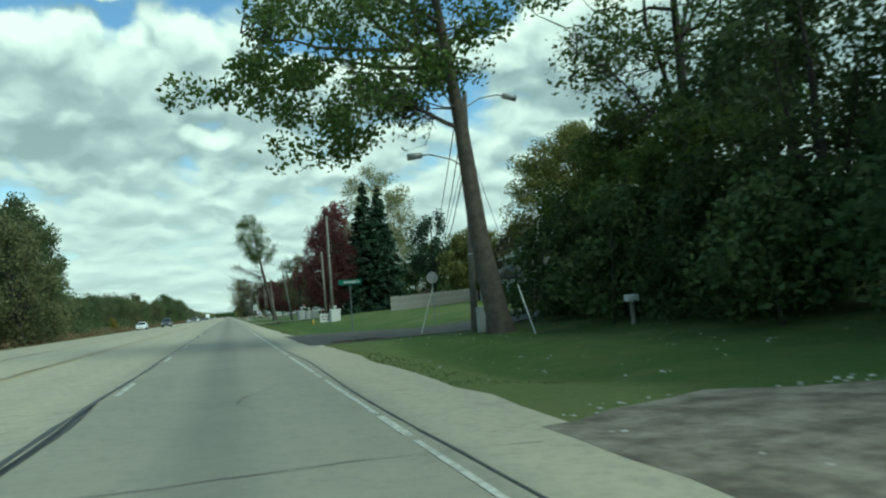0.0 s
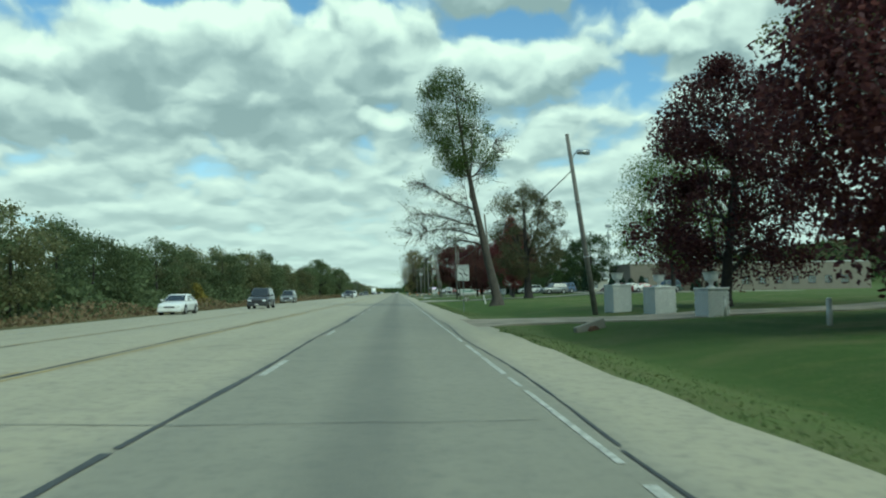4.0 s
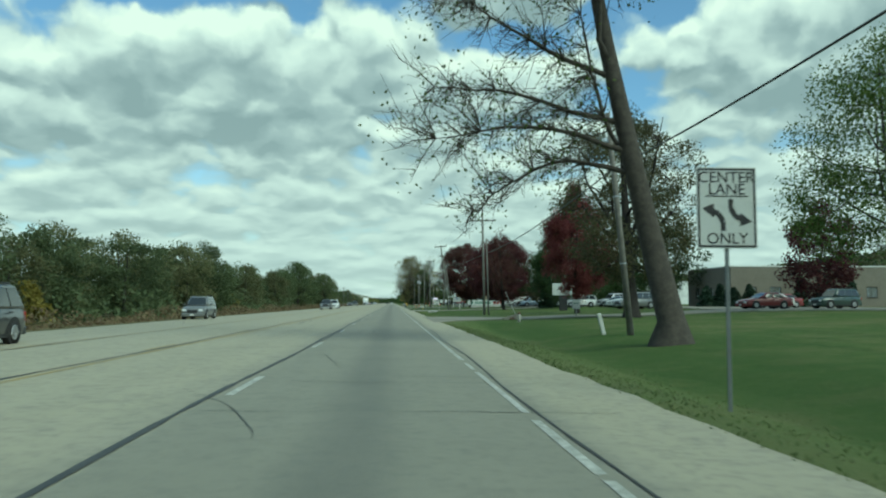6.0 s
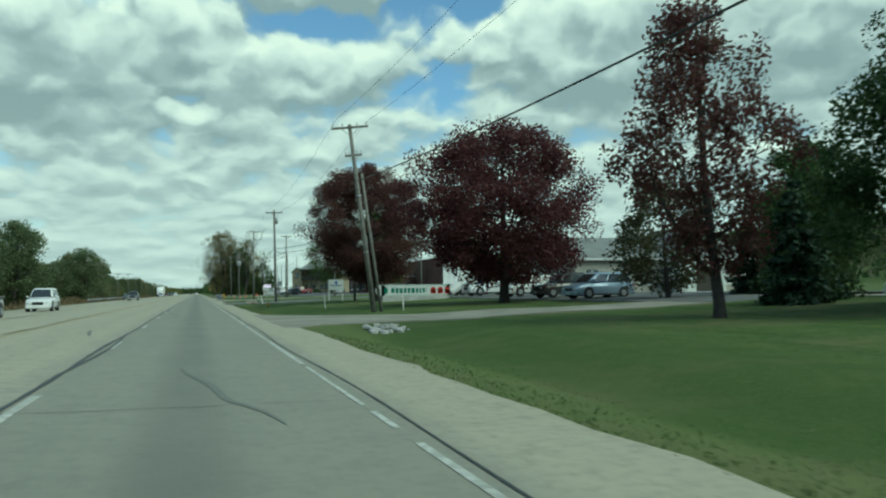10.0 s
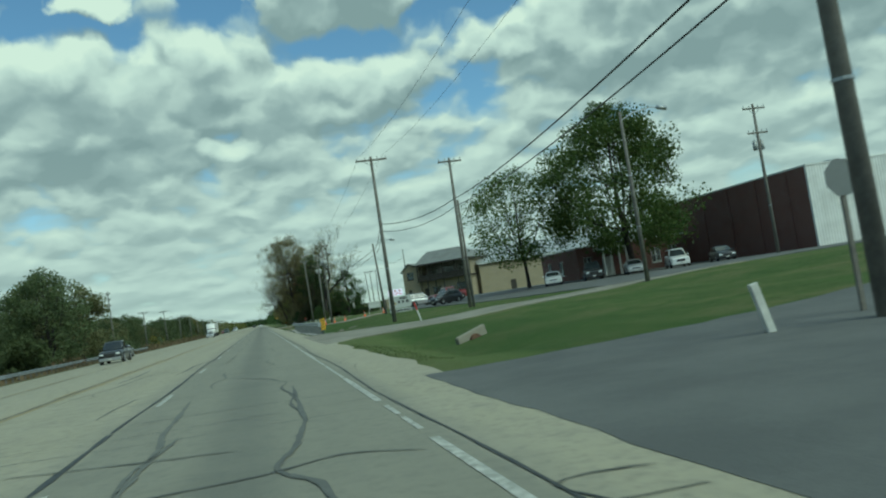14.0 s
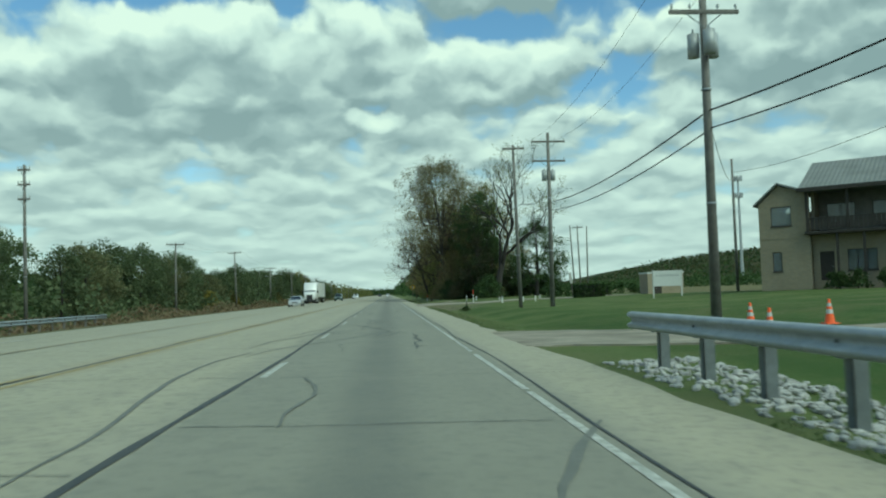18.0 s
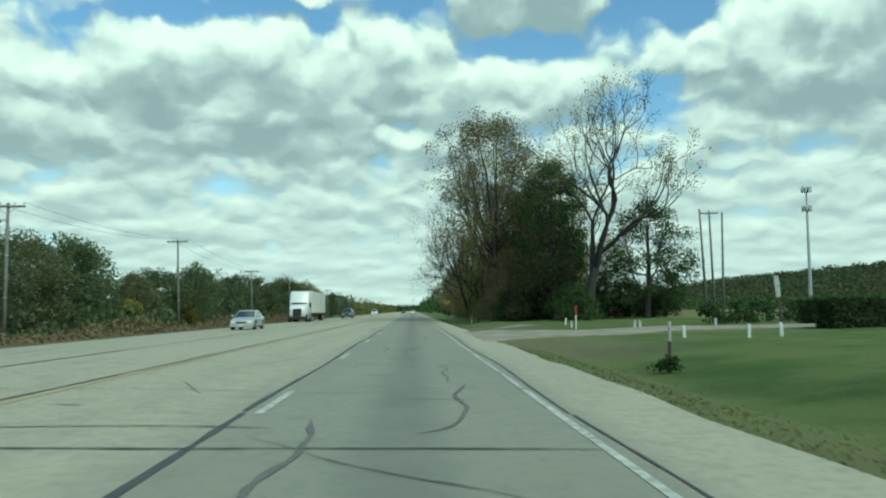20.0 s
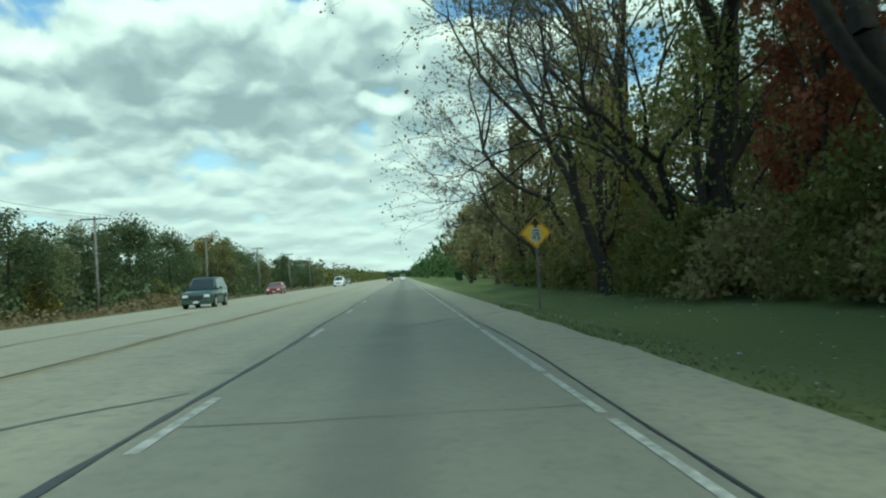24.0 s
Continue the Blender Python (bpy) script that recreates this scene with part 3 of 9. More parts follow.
# tarred joints along the lanes
for x0, wd, sd in ((2.0, 0.036, 1), (-2.36, 0.085, 2), (-6.08, 0.07, 3), (-9.8, 0.07, 4), (-13.5, 0.06, 6)):
    for k, ya in enumerate(np.arange(-40, 700, 37.0)):
        p = wander(x0, ya, ya + 37.4, 0.12 + 0.1 * (sd == 1), sd * 50 + k)
        strip("tar_seam", p, wd * (0.6 + 0.8 * np.random.default_rng(sd * 9 + k).random(len(p))), M_TAR, 0.009)
    yy = np.arange(700, 1500, 40.0)
    strip("tar_seam", np.stack([x0 + 0 * yy, yy], 1), wd, M_TAR, 0.009)
# second strand beside the lane joint in stretches
for k in range(16):
    ya = rr.uniform(-20, 330)
    p = wander(-2.36, ya, ya + rr.uniform(6, 16), 0.1, 700 + k, 0.5)
    p[:, 0] += 0.15 * np.sin(np.linspace(0, np.pi, len(p)))
    strip("tar_seam", p, 0.07, M_TAR, 0.011)
# cross joints and cracks
for k in range(-5, 92):
    ya = 7.3 * k + rr.uniform(-0.8, 0.8)
    xa, xb = rr.choice([-16.5, -9.9, -6.0, -2.3]), rr.choice([1.9, 2.0, 3.3, -2.2])
    xx = np.arange(xa, xb, 0.4)
    if len(xx) > 3:
        yy = ya + np.cumsum(rr.normal(size=len(xx))) * 0.04 + 0.1 * np.sin(xx)
        strip("tar_crack", np.stack([xx, yy], 1), rr.uniform(0.008, 0.032, len(xx)), M_TAR, 0.008)
for k in range(70):
    ya, xa = rr.uniform(-10, 640), rr.uniform(-9, 3)
    if rr.random() < 0.55:
        xa = rr.choice([-0.9, 0.6, -3.3, -4.6]) + rr.normal() * 0.25
    n_ = int(rr.uniform(8, 26))
    h0, hs = rr.normal() * 0.2, rr.normal() * 0.05
    hd = h0 + np.cumsum(rr.normal(size=n_) * 0.11) + hs * np.sin(np.arange(n_) * 0.5)
    p = np.stack([xa + np.cumsum(np.sin(hd)) * 0.35, ya + np.cumsum(np.cos(hd)) * 0.35], 1)
    p[:, 0] = np.clip(p[:, 0], -16, 3.2)
    strip("tar_crack", p, rr.uniform(0.02, 0.065, n_) * (0.4 if ya < 380 else 0.6) * np.sin(np.linspace(0.25, 2.9, n_)), M_TAR, 0.010)
for k in range(44):
    xa, ya = rr.uniform(-9, 2.6), rr.uniform(0, 640)
    xx = np.linspace(xa, xa + rr.uniform(0.25, 0.9), 5)
    strip("tar_patch", np.stack([xx, ya + 0.03 * rr.normal(size=5)], 1), rr.uniform(0.03, 0.07) * np.array([0.3, 0.8, 1, 0.9, 0.25]), M_TAR, 0.012)


def crack(way, width, seed, mat=M_TAR):
    """A tarred crack through a few places, uneven between them."""
    r = np.random.default_rng(seed)
    w = np.asarray(way, float)
    d = np.concatenate([[0], np.cumsum(np.linalg.norm(np.diff(w, axis=0), axis=1))])
    u = np.linspace(0, d[-1], max(8, int(d[-1] / 0.22)))
    p = np.stack([np.interp(u, d, w[:, 0]), np.interp(u, d, w[:, 1])], 1)
    p[1:-1] = (p[:-2] + 2 * p[1:-1] + p[2:]) / 4
    p += np.cumsum(r.normal(size=p.shape), 0) * 0.008
    strip("tar_crack", p, width * r.uniform(0.5, 1.2, len(p)) * np.clip(np.sin(np.linspace(0.12, 3.0, len(p))) * 2.2, 0.2, 1), mat, 0.0115)


M_SEAL = surface("faded_sealant", (0.135, 0.138, 0.12), (0.17, 0.172, 0.15), scale=1.5, rough=0.7, bump=0.1, fine=20)
M_TAR_OLD = surface("aged_tar", (0.10, 0.103, 0.093), (0.135, 0.137, 0.122), scale=2, rough=0.65, bump=0.2)
crack([(0.64, 371.0), (0.6, 364.9), (0.38, 362.4), (0.14, 361.4), (0.15, 360.9), (0.5, 360.2), (0.6, 358.6)], 0.09, 1, M_TAR_OLD)
crack([(-1.5, 371.1), (-1.48, 366.0), (-1.35, 363.9), (-1.42, 360.0)], 0.1, 2, M_SEAL)
crack([(-3.1, 363.7), (-1.34, 363.1), (-0.3, 362.8)], 0.06, 3, M_TAR_OLD)
crack([(-1.5, 360.7), (0.13, 360.9), (0.88, 361.4), (1.6, 360.8)], 0.06, 4, M_TAR_OLD)
crack([(2.3, 357.6), (1.98, 358.6), (2.24, 358.7), (2.9, 358.6)], 0.04, 5)
crack([(-1.26, 441.6), (-1.09, 440.1), (-1.27, 437.8), (-1.18, 435.0)], 0.1, 6, M_SEAL)
crack([(0.17, 442.5), (0.21, 438.5), (0.34, 437.1), (0.3, 435.0)], 0.09, 7, M_SEAL)
crack([(-0.67, 438.9), (0.47, 438.8), (1.38, 437.8)], 0.03, 8)
crack([(-5.31, 442.3), (-2.6, 441.7)], 0.035, 9)
crack([(0.83, 519.2), (0.52, 517.3), (0.66, 515.7), (0.41, 514.0), (0.15, 513.3), (-0.13, 513.2)], 0.07, 10, M_TAR_OLD)
crack([(-5.8, 512.0), (-2.37, 512.1), (-0.33, 512.2), (1.7, 512.2)], 0.075, 11)
crack([(-6.0, 513.3), (-2.96, 513.6), (-1.78, 513.5)], 0.05, 12)
crack([(-0.69, 516.7), (0.78, 516.6)], 0.04, 13, M_TAR_OLD)
crack([(0.31, 596.0), (0.38, 584.7), (0.5, 580.2), (0.61, 577.5), (0.55, 573.0)], 0.1, 14, M_TAR_OLD)
# paired cracks that wind along the wheel tracks
for k in range(26):
    ya = (344 + 7.4 * k) if k < 14 else (462 + 11.5 * (k - 14))
    xa = (-1.2, 0.45)[k % 2] + rr.normal() * 0.12
    way = [(xa + rr.normal() * 0.1 * (1 if 0 < q < 5 else 0.4), ya + 1.25 * q) for q in range(int(rr.integers(4, 8)))]
    crack(way, rr.uniform(0.05, 0.085), 40 + k, (M_SEAL, M_TAR_OLD)[k % 3 == 0])
for k in range(9):
    ya = 96 + 27.0 * k + rr.uniform(-6, 6)
    crack([(-5.6 + rr.random(), ya), (-4.4, ya + 1.4), (-3.6, ya + 1.1 + rr.random()), (-2.5, ya + 2.6)], 0.06, 80 + k, M_TAR_OLD)
# worn turn arrows in the centre lane
for ax_, ay in ((-7.6, 574.2), (-7.6, 582.8), (-7.9, 524.5), (-8.0, 455.4), (-8.3, 161.0), (-7.5, 626.0), (-7.8, 300.0), (-7.8, 376.0)):
    strip("turn_arrow", [(ax_ - 0.75, ay), (ax_ - 0.3, ay + 0.25), (ax_ + 0.1, ay + 0.4), (ax_ + 0.45, ay + 0.42), (ax_ + 0.75, ay + 0.4)], np.array([0.16, 0.2, 0.22, 0.5, 0.04]), M_WHITE_LINE)
    strip("turn_arrow", [(ax_ - 0.7, ay + 0.7), (ax_ + 0.1, ay + 0.95), (ax_ + 0.5, ay + 1.0)], 0.1, M_WHITE_LINE)
# faint sealed bands that wander along the nearside lane
for k in range(46):
    ya, xa = rr.uniform(150, 640), rr.choice([-1.25, 0.75, -0.4, -4.9, -3.2, -12.8]) + rr.normal() * 0.3
    n_ = int(rr.uniform(8, 30))
    hd = rr.normal() * 0.08 + np.cumsum(rr.normal(size=n_) * 0.055)
    p = np.stack([xa + np.cumsum(np.sin(hd)) * 0.5, ya + np.cumsum(np.cos(hd)) * 0.5], 1)
    strip("sealed_band", p, rr.uniform(0.07, 0.15) * np.sin(np.linspace(0.3, 2.8, n_)), M_SEAL, 0.007)
for k in range(40):
    ya = rr.uniform(0, 640)
    xx = np.arange(rr.choice([-2.3, -1.6, 0.2, -5.8]), rr.choice([1.7, 1.9, 3.4]), 0.3)
    strip("joint_crack", np.stack([xx, ya + np.cumsum(rr.normal(size=len(xx))) * 0.03], 1), rr.uniform(0.01, 0.035, len(xx)), M_TAR, 0.0085)


def pad(name, outline, mat, label, category, lift=0.02):
    """A drive or side road: an outline of (x, y), draped on the ground."""
    a_ = 1 if name == "parking_lot" else 0
    o = np.asarray(outline, float)
    q = np.roll(o, -1, 0)
    r0, r1 = o[:, a_].min() + 0.02, o[:, a_].max() - 0.02
    rows = r0 + (r1 - r0) * np.linspace(0, 1, max(6, int((r1 - r0) / 0.9))) ** (1.0 if a_ else 1.25)
    cols, V, F = 22, [], []
    for n_row, r in enumerate(rows):
        hit = [a[1 - a_] + (b[1 - a_] - a[1 - a_]) * (r - a[a_]) / (b[a_] - a[a_]) for a, b in zip(o, q) if (a[a_] - r) * (b[a_] - r) < 0]
        lo_, hi_ = min(hit), max(hit)
        for k, f in enumerate(np.concatenate([[0], np.linspace(0, 1, cols), [1]])):
            c_ = lo_ + (hi_ - lo_) * f + 0.22 * math.sin(r * 0.9 + f * 9) * math.sin(r * 2.3) + 0.1 * math.sin(r * 4.3 + lo_)
            x, y_ = (c_, r) if a_ else (r + (0.03 * math.sin(c_ * 1.1) + 0.025 * math.sin(c_ * 3.7) + 0.015 * math.sin(c_ * 8.3) if n_row == 0 else 0), c_)
            s = float(smooth(3.7, 4.8, x))
            z = (1 - s) * (float(road_z(min(x, 3.66))) + 0.006) + s * (on_ground(max(x, 3.7), y_) + lift)
            rim = k in (0, cols + 1) or n_row == len(rows) - 1 or (a_ and n_row == 0)
            V.append((x, y_, z - ((0.015 + 0.1 * s) if rim else 0)))
    m_ = cols + 2
    for r in range(len(rows) - 1):
        for k in range(m_ - 1):
            t_ = (r * m_ + k, r * m_ + k + 1, (r + 1) * m_ + k + 1, (r + 1) * m_ + k)
            F.append(t_ if a_ else t_[::-1])
    return tagged(mesh_object(name, V, F, mat), label, category, kind="structure")


pad("gravel_pull_off", [(3.2, -12), (3.2, 8.6), (5.5, 9.8), (9, 8.6), (16, 6.5), (16, -12)], M_DIRT, "loose grey gravel pull-off beside the shoulder", "gravel", 0.04)
pad("side_street", [(3.1, 34.5), (3.1, 51), (6, 49.5), (13, 43.6), (26, 43), (60, 43), (60, 36), (26, 35.8), (13, 35.6), (6, 35.2)], M_ASPHALT_OLD, "dark patched asphalt side street", "street", 0.05)
pad("driveway", [(3.1, 133), (3.1, 142), (6, 140.4), (12, 140), (30, 140.5), (30, 135.5), (12, 134.8), (6, 134.6)], M_GRAVEL, "pale gravel driveway between the white pillars", "driveway", 0.05)
pad("driveway", [(3.1, 209), (3.1, 232), (6, 229.5), (10, 225.5), (16, 223.5), (30, 222.5), (30, 214), (16, 215), (9.6, 217), (5, 213.5)], M_CONCRETE, "wide pale concrete entrance to a parking lot", "driveway", 0.05)
pad("parking_lot", [(29, 213), (29, 224), (31, 236), (31, 300), (44, 300), (50, 250), (58, 213)], M_CONCRETE, "pale concrete parking lot full of cars", "parking lot", 0.06)
pad("driveway", [(3.1, 284), (3.1, 305), (6, 299), (12, 295), (26, 293), (26, 287.5), (12, 287), (5, 286.5)], M_CONCRETE, "pale concrete driveway over a culvert", "driveway", 0.05)
pad("parking_lot", [(25, 287), (24, 300), (25, 345), (48, 345), (48, 287)], M_ASPHALT, "grey asphalt parking lot before a low building", "parking lot", 0.06)
pad("driveway", [(3.1, 350.5), (3.1, 369), (6, 368.5), (15, 370), (24, 373), (48, 380), (48, 368), (24, 363), (14.5, 356.8), (5, 351.5)], M_ASPHALT, "dark asphalt driveway with a ragged mouth", "driveway", 0.05)
pad("driveway", [(3.1, 394), (3.1, 418), (6, 413), (11, 408), (24, 405.5), (32, 404), (32, 400), (24, 400), (13.5, 398.4), (5, 396)], M_CONCRETE, "pale concrete driveway", "driveway", 0.05)
pad("parking_lot", [(20.5, 432), (18.5, 445), (17, 468), (20, 478), (33, 480), (60, 450), (60, 405), (30, 400), (24, 404)], M_ASPHALT, "asphalt parking lot with parked cars", "parking lot", 0.06)
pad("gravel_lane", [(13, 464), (8, 472), (3.3, 474), (3.3, 482), (9, 478), (14, 474), (21, 474), (21, 466)], M_GRAVEL, "pale gravel lane past orange cones", "lane", 0.05)
pad("gravel_lane", [(3.1, 541), (3.1, 557), (5.7, 561), (6.6, 558.6), (11.3, 556.8), (30, 553), (60, 552), (60, 546), (30, 546.5), (12, 547.5), (6, 545)], M_GRAVEL, "pale gravel lane across the verge", "lane", 0.05)
pad("gravel_turnout", [(6.2, 575.6), (5.6, 578.6), (7.4, 579.6), (9.2, 579.2), (11.4, 578.0), (12.0, 575.5), (10.2, 573.8), (7.8, 575.2)], M_GRAVEL, "small pale gravel turnout on the verge", "gravel", 0.015)


# muddy water standing in the mouth of the side street
def water_material():
    m, n, b, out = material("muddy_water")
    co = n.add("ShaderNodeTexCoord").outputs["Object"]
    n.link(n.mix(n.noise(co, 2.0), (0.05, 0.045, 0.035), (0.085, 0.075, 0.06)), b.inputs["Base Color"])
    n.link(n.math("MULTIPLY", n.grey(n.noise(co, 6.0), 0.45, 0.75), 0.25), b.inputs["Roughness"])
    b.inputs["Specular IOR Level"].default_value = 0.6
    return m


M_WATER = water_material()
for px_, py_, pr, sd in ((5.3, 35.7, 0.75, 1), (6.2, 36.3, 0.4, 2), (4.55, 35.3, 0.3, 3)):
    ring_ = [(px_ + pr * 1.35 * math.cos(a) * (1 + 0.22 * math.sin(3 * a + sd) + 0.12 * math.sin(7 * a)), py_ + pr * 0.6 * math.sin(a) * (1 + 0.2 * math.sin(4 * a + sd))) for a in np.linspace(0, 2 * math.pi, 40, endpoint=False)]
    zt = max(float(smooth(3.7, 4.8, x_)) * (on_ground(max(x_, 3.7), y_) + 0.05) + (1 - float(smooth(3.7, 4.8, x_))) * (float(road_z(min(x_, 3.66))) + 0.006) for x_, y_ in ring_) + 0.004
    V = [(x_, y_, zt) for x_, y_ in ring_] + [(x_, y_, zt - 0.06) for x_, y_ in ring_]
    F = [tuple(range(40))] + [(k, k + 40, (k + 1) % 40 + 40, (k + 1) % 40) for k in range(40)]
    tagged(mesh_object("puddle", V, F, M_WATER), "shallow muddy puddle on the broken asphalt", "puddle", "puddles")

# ---- trees ----
def leaves(centers, size, rg, up=0.3):
    """Kite-shaped leaves at the given places."""
    c = np.asarray(centers)
    n_ = len(c)
    nrm = rg.normal(size=(n_, 3))
    nrm[:, 2] += up
    nrm /= np.linalg.norm(nrm, axis=1, keepdims=True)
    a = np.cross(nrm, rg.normal(size=(n_, 3)))
    a /= np.linalg.norm(a, axis=1, keepdims=True) + 1e-9
    b = np.cross(nrm, a)
    s = (size * rg.uniform(0.6, 1.35, n_))[:, None]
    return np.stack([c - a * s * 0.6, c + b * s * 0.36 - a * s * 0.1, c + a * s * 0.6, c - b * s * 0.36 - a * s * 0.1], 1)


PROFILES = {
    "round": lambda h: np.sqrt(np.clip(1 - (2 * h - 0.95) ** 2, 0.02, 1)),
    "broad": lambda h: np.clip(np.sqrt(np.clip(1 - (1.7 * h - 0.6) ** 2, 0.02, 1)), 0.1, 1),
    "ovate": lambda h: np.clip(np.sin(np.pi * np.clip(h, 0, 1) ** 0.75), 0.05, 1),
    "column": lambda h: np.clip(1.15 * np.sin(np.pi * np.clip(0.14 + 0.82 * h, 0, 1)) ** 0.6, 0.08, 1),
    "cone": lambda h: np.clip(1.02 - h, 0.03, 1),
    "skirt": lambda h: np.clip((1 - 0.45 * h) * np.sqrt(np.clip(1 - np.clip(h, 0, 1) ** 4, 0.02, 1)), 0.1, 1),
    "shrub": lambda h: np.clip(1.05 - h ** 2, 0.15, 1),
}


def tree(name, label, x, y, H, base, radius, mat, profile="round", bark=None, clumps=70, per=90, size=0.3, trunk=0.3,
         lean=(0.0, 0.0), seed=0, spread=0.17, limbs=True, group="", offset=(0, 0), twig_leaf=1.0, z=None, boughs=(), shift=0.0, droop=0.0, low=0.7, bend=None, flare=1.0):
    """A tapered trunk with limbs that reach out to the clumps of a crown."""
    rg = np.random.default_rng(seed + 100)
    bark = bark or M_BARK
    if group in ("", "grove"):
        per, size = per * 2.0, size * 0.76
        if x < 26 and not group:
            per, size, clumps, spread = per * 1.15, size * 0.74, int(clumps * 1.5), spread * 0.82
    e = thing(name, pose(x, y, on_ground(x, y) - 0.05 if z is None else z, 0, 0, 0), label, "tree" if profile != "shrub" else "shrub", group)
    lean = np.array([lean[0], lean[1]])
    hh = np.array([-0.2, 0.04 * H, 0.2 * H, 0.45 * H, 0.7 * H, 0.9 * H])
    wob = np.cumsum(rg.normal(size=(6, 2)) * 0.012 * H, 0) * np.array([0, 0, .5, 1, 1, 1])[:, None]
    axis = np.stack([lean[0] * np.clip(hh, 0, None) / H, lean[1] * np.clip(hh, 0, None) / H, hh], 1)
    if bend:
        axis[:, 0] = bend
        wob *= 0.4
    axis[:, :2] += wob
    b = Build()
    b.add(*tube(axis, trunk * np.array([1.5 * flare, 1.08, 0.85, 0.62, 0.36, 0.1]), 9))
    prof = PROFILES[profile]
    h = rg.uniform(0.0, 1.0, clumps)
    w = prof(h)
    keep = rg.random(clumps) < np.clip(w + 0.25, 0, 1)
    h, w = h[keep], w[keep]
    th = rg.uniform(0, 2 * np.pi, len(h))
    r = radius * w * np.sqrt(rg.uniform(0.12, 1.0, len(h))) * rg.uniform(0.8, 1.12, len(h))
    cz = base + (H - base) * h
    ax = np.stack([np.interp(cz, axis[:, 2], axis[:, 0]), np.interp(cz, axis[:, 2], axis[:, 1])], 1)
    c = np.stack([ax[:, 0] + r * np.cos(th) + offset[0] * h, ax[:, 1] + r * np.sin(th) + offset[1] * h, cz], 1)
    c[:, 0] += shift
    c[:, 2] -= droop * np.clip((ax[:, 0] - c[:, 0]) / radius, 0, 1.6)
    if limbs:
        # main limbs curve outward and up; twigs run from them to the clumps
        nodes = [np.array([np.interp(z_, axis[:, 2], axis[:, 0]), np.interp(z_, axis[:, 2], axis[:, 1]), z_]) for z_ in np.linspace(max(base * 0.8, 0.25 * H), 0.88 * H, 7)]
        for q in range(max(5, int(radius * 1.9))):
            z0 = np.clip(base * rg.uniform(low, 1.1) + (H - base) * rg.uniform(0, 0.5), 0.12 * H, 0.72 * H)
            p0 = np.array([np.interp(z0, axis[:, 2], axis[:, 0]), np.interp(z0, axis[:, 2], axis[:, 1]), z0])
            t_ = 2.4 * q + rg.uniform(-0.5, 0.5)
            hz = rg.uniform(0.35, 0.95)
            rad = radius * float(prof(np.array([hz]))[0]) * rg.uniform(0.55, 0.85)
            top = base + (H - base) * hz
            top = max(top, z0 + 0.35 * rad)
            ax_ = np.array([np.interp(top, axis[:, 2], axis[:, 0]), np.interp(top, axis[:, 2], axis[:, 1])]) + np.array(offset) * hz + np.array([shift, 0])
            p3 = np.array([ax_[0] + rad * np.cos(t_), ax_[1] + rad * np.sin(t_), top])
            u_ = np.linspace(0, 1, 7)[:, None]
            lat = u_ ** 0.75
            pts = np.concatenate([p0[:2] + (p3[:2] - p0[:2]) * lat, p0[2] + (p3[2] - p0[2]) * u_ ** 1.35], 1)
            pts[1:] += np.cumsum(rg.normal(size=(6, 3)) * 0.012 * H, 0)
            b.add(*tube(pts, trunk * rg.uniform(0.34, 0.52) * (1.1 - z0 / H) * np.array([1.15, 0.9, 0.74, 0.58, 0.42, 0.28, 0.12]), 6))
            nodes.extend(pts[2:])
        nodes = np.array(nodes)
        for q in range(len(c)):
            dv = nodes - c[q]
            k_ = int(np.argmin(np.linalg.norm(dv, axis=1) + 1.2 * np.clip(dv[:, 2], 0, None)))
            p0 = nodes[k_]
            mid = p0 * 0.5 + c[q] * 0.5 + np.array([0, 0, -0.12]) * np.linalg.norm(dv[k_]) + rg.normal(size=3) * 0.01 * H
            if shift and np.linalg.norm(dv[k_]) > 0.42 * radius:
                continue
            r0 = min(trunk * 0.12, 0.05) * rg.uniform(0.7, 1.2)
            b.add(*tube([p0, mid, c[q]], np.array([1, 0.6, 0.2]) * r0, 3))
    for z0, dx, dy, dz in boughs:
        # a bare bough with drooping twigs
        p0 = np.array([np.interp(z0, axis[:, 2], axis[:, 0]), np.interp(z0, axis[:, 2], axis[:, 1]), z0])
        u_ = np.linspace(0, 1, 9)[:, None]
        pts = p0 + np.array([dx, dy, 0]) * u_ ** 0.9 + np.array([0, 0, dz]) * u_ ** 2 + np.array([0, 0, 0.12 * abs(dx)]) * np.sin(np.pi * u_)
        pts[1:] += np.cumsum(rg.normal(size=(8, 3)) * 0.07, 0)
        b.add(*tube(pts, trunk * 0.24 * np.linspace(1, 0.12, 9), 6))
        for q in range(48):
            k_ = rg.integers(2, 9)
            a0 = pts[k_]
            dv = np.array([np.sign(dx) * rg.uniform(0.1, 1), rg.normal() * 0.7, rg.uniform(-0.5, 0.9)]) * rg.uniform(0.7, 2.0) * max(1.0, abs(dx) / 6)
            tw = [a0, a0 + dv * 0.5 + rg.normal(size=3) * 0.08, a0 + dv + np.array([0, 0, -0.45])]
            b.add(*tube(tw, [0.028, 0.018, 0.006], 3))
            for w_ in range(8):
                s_ = a0 + (tw[2] - a0) * (0.2 + 0.1 * w_)
                b.add(*tube([s_, s_ + dv * 0.3 + rg.normal(size=3) * 0.3], [0.013, 0.004], 3))
            c = np.concatenate([c, [tw[2]]]) if q % 3 == 0 else c
    b.make("trunk", bark, e)
    sg = radius * spread
    nl = rg.poisson(per * twig_leaf, len(c))
    if boughs:
        nl[-16 * len(boughs):] = nl[-16 * len(boughs):] // 9
    ball = rg.normal(size=(nl.sum(), 3))
    ball *= (rg.random(nl.sum()) ** 0.45 / np.linalg.norm(ball, axis=1))[:, None]
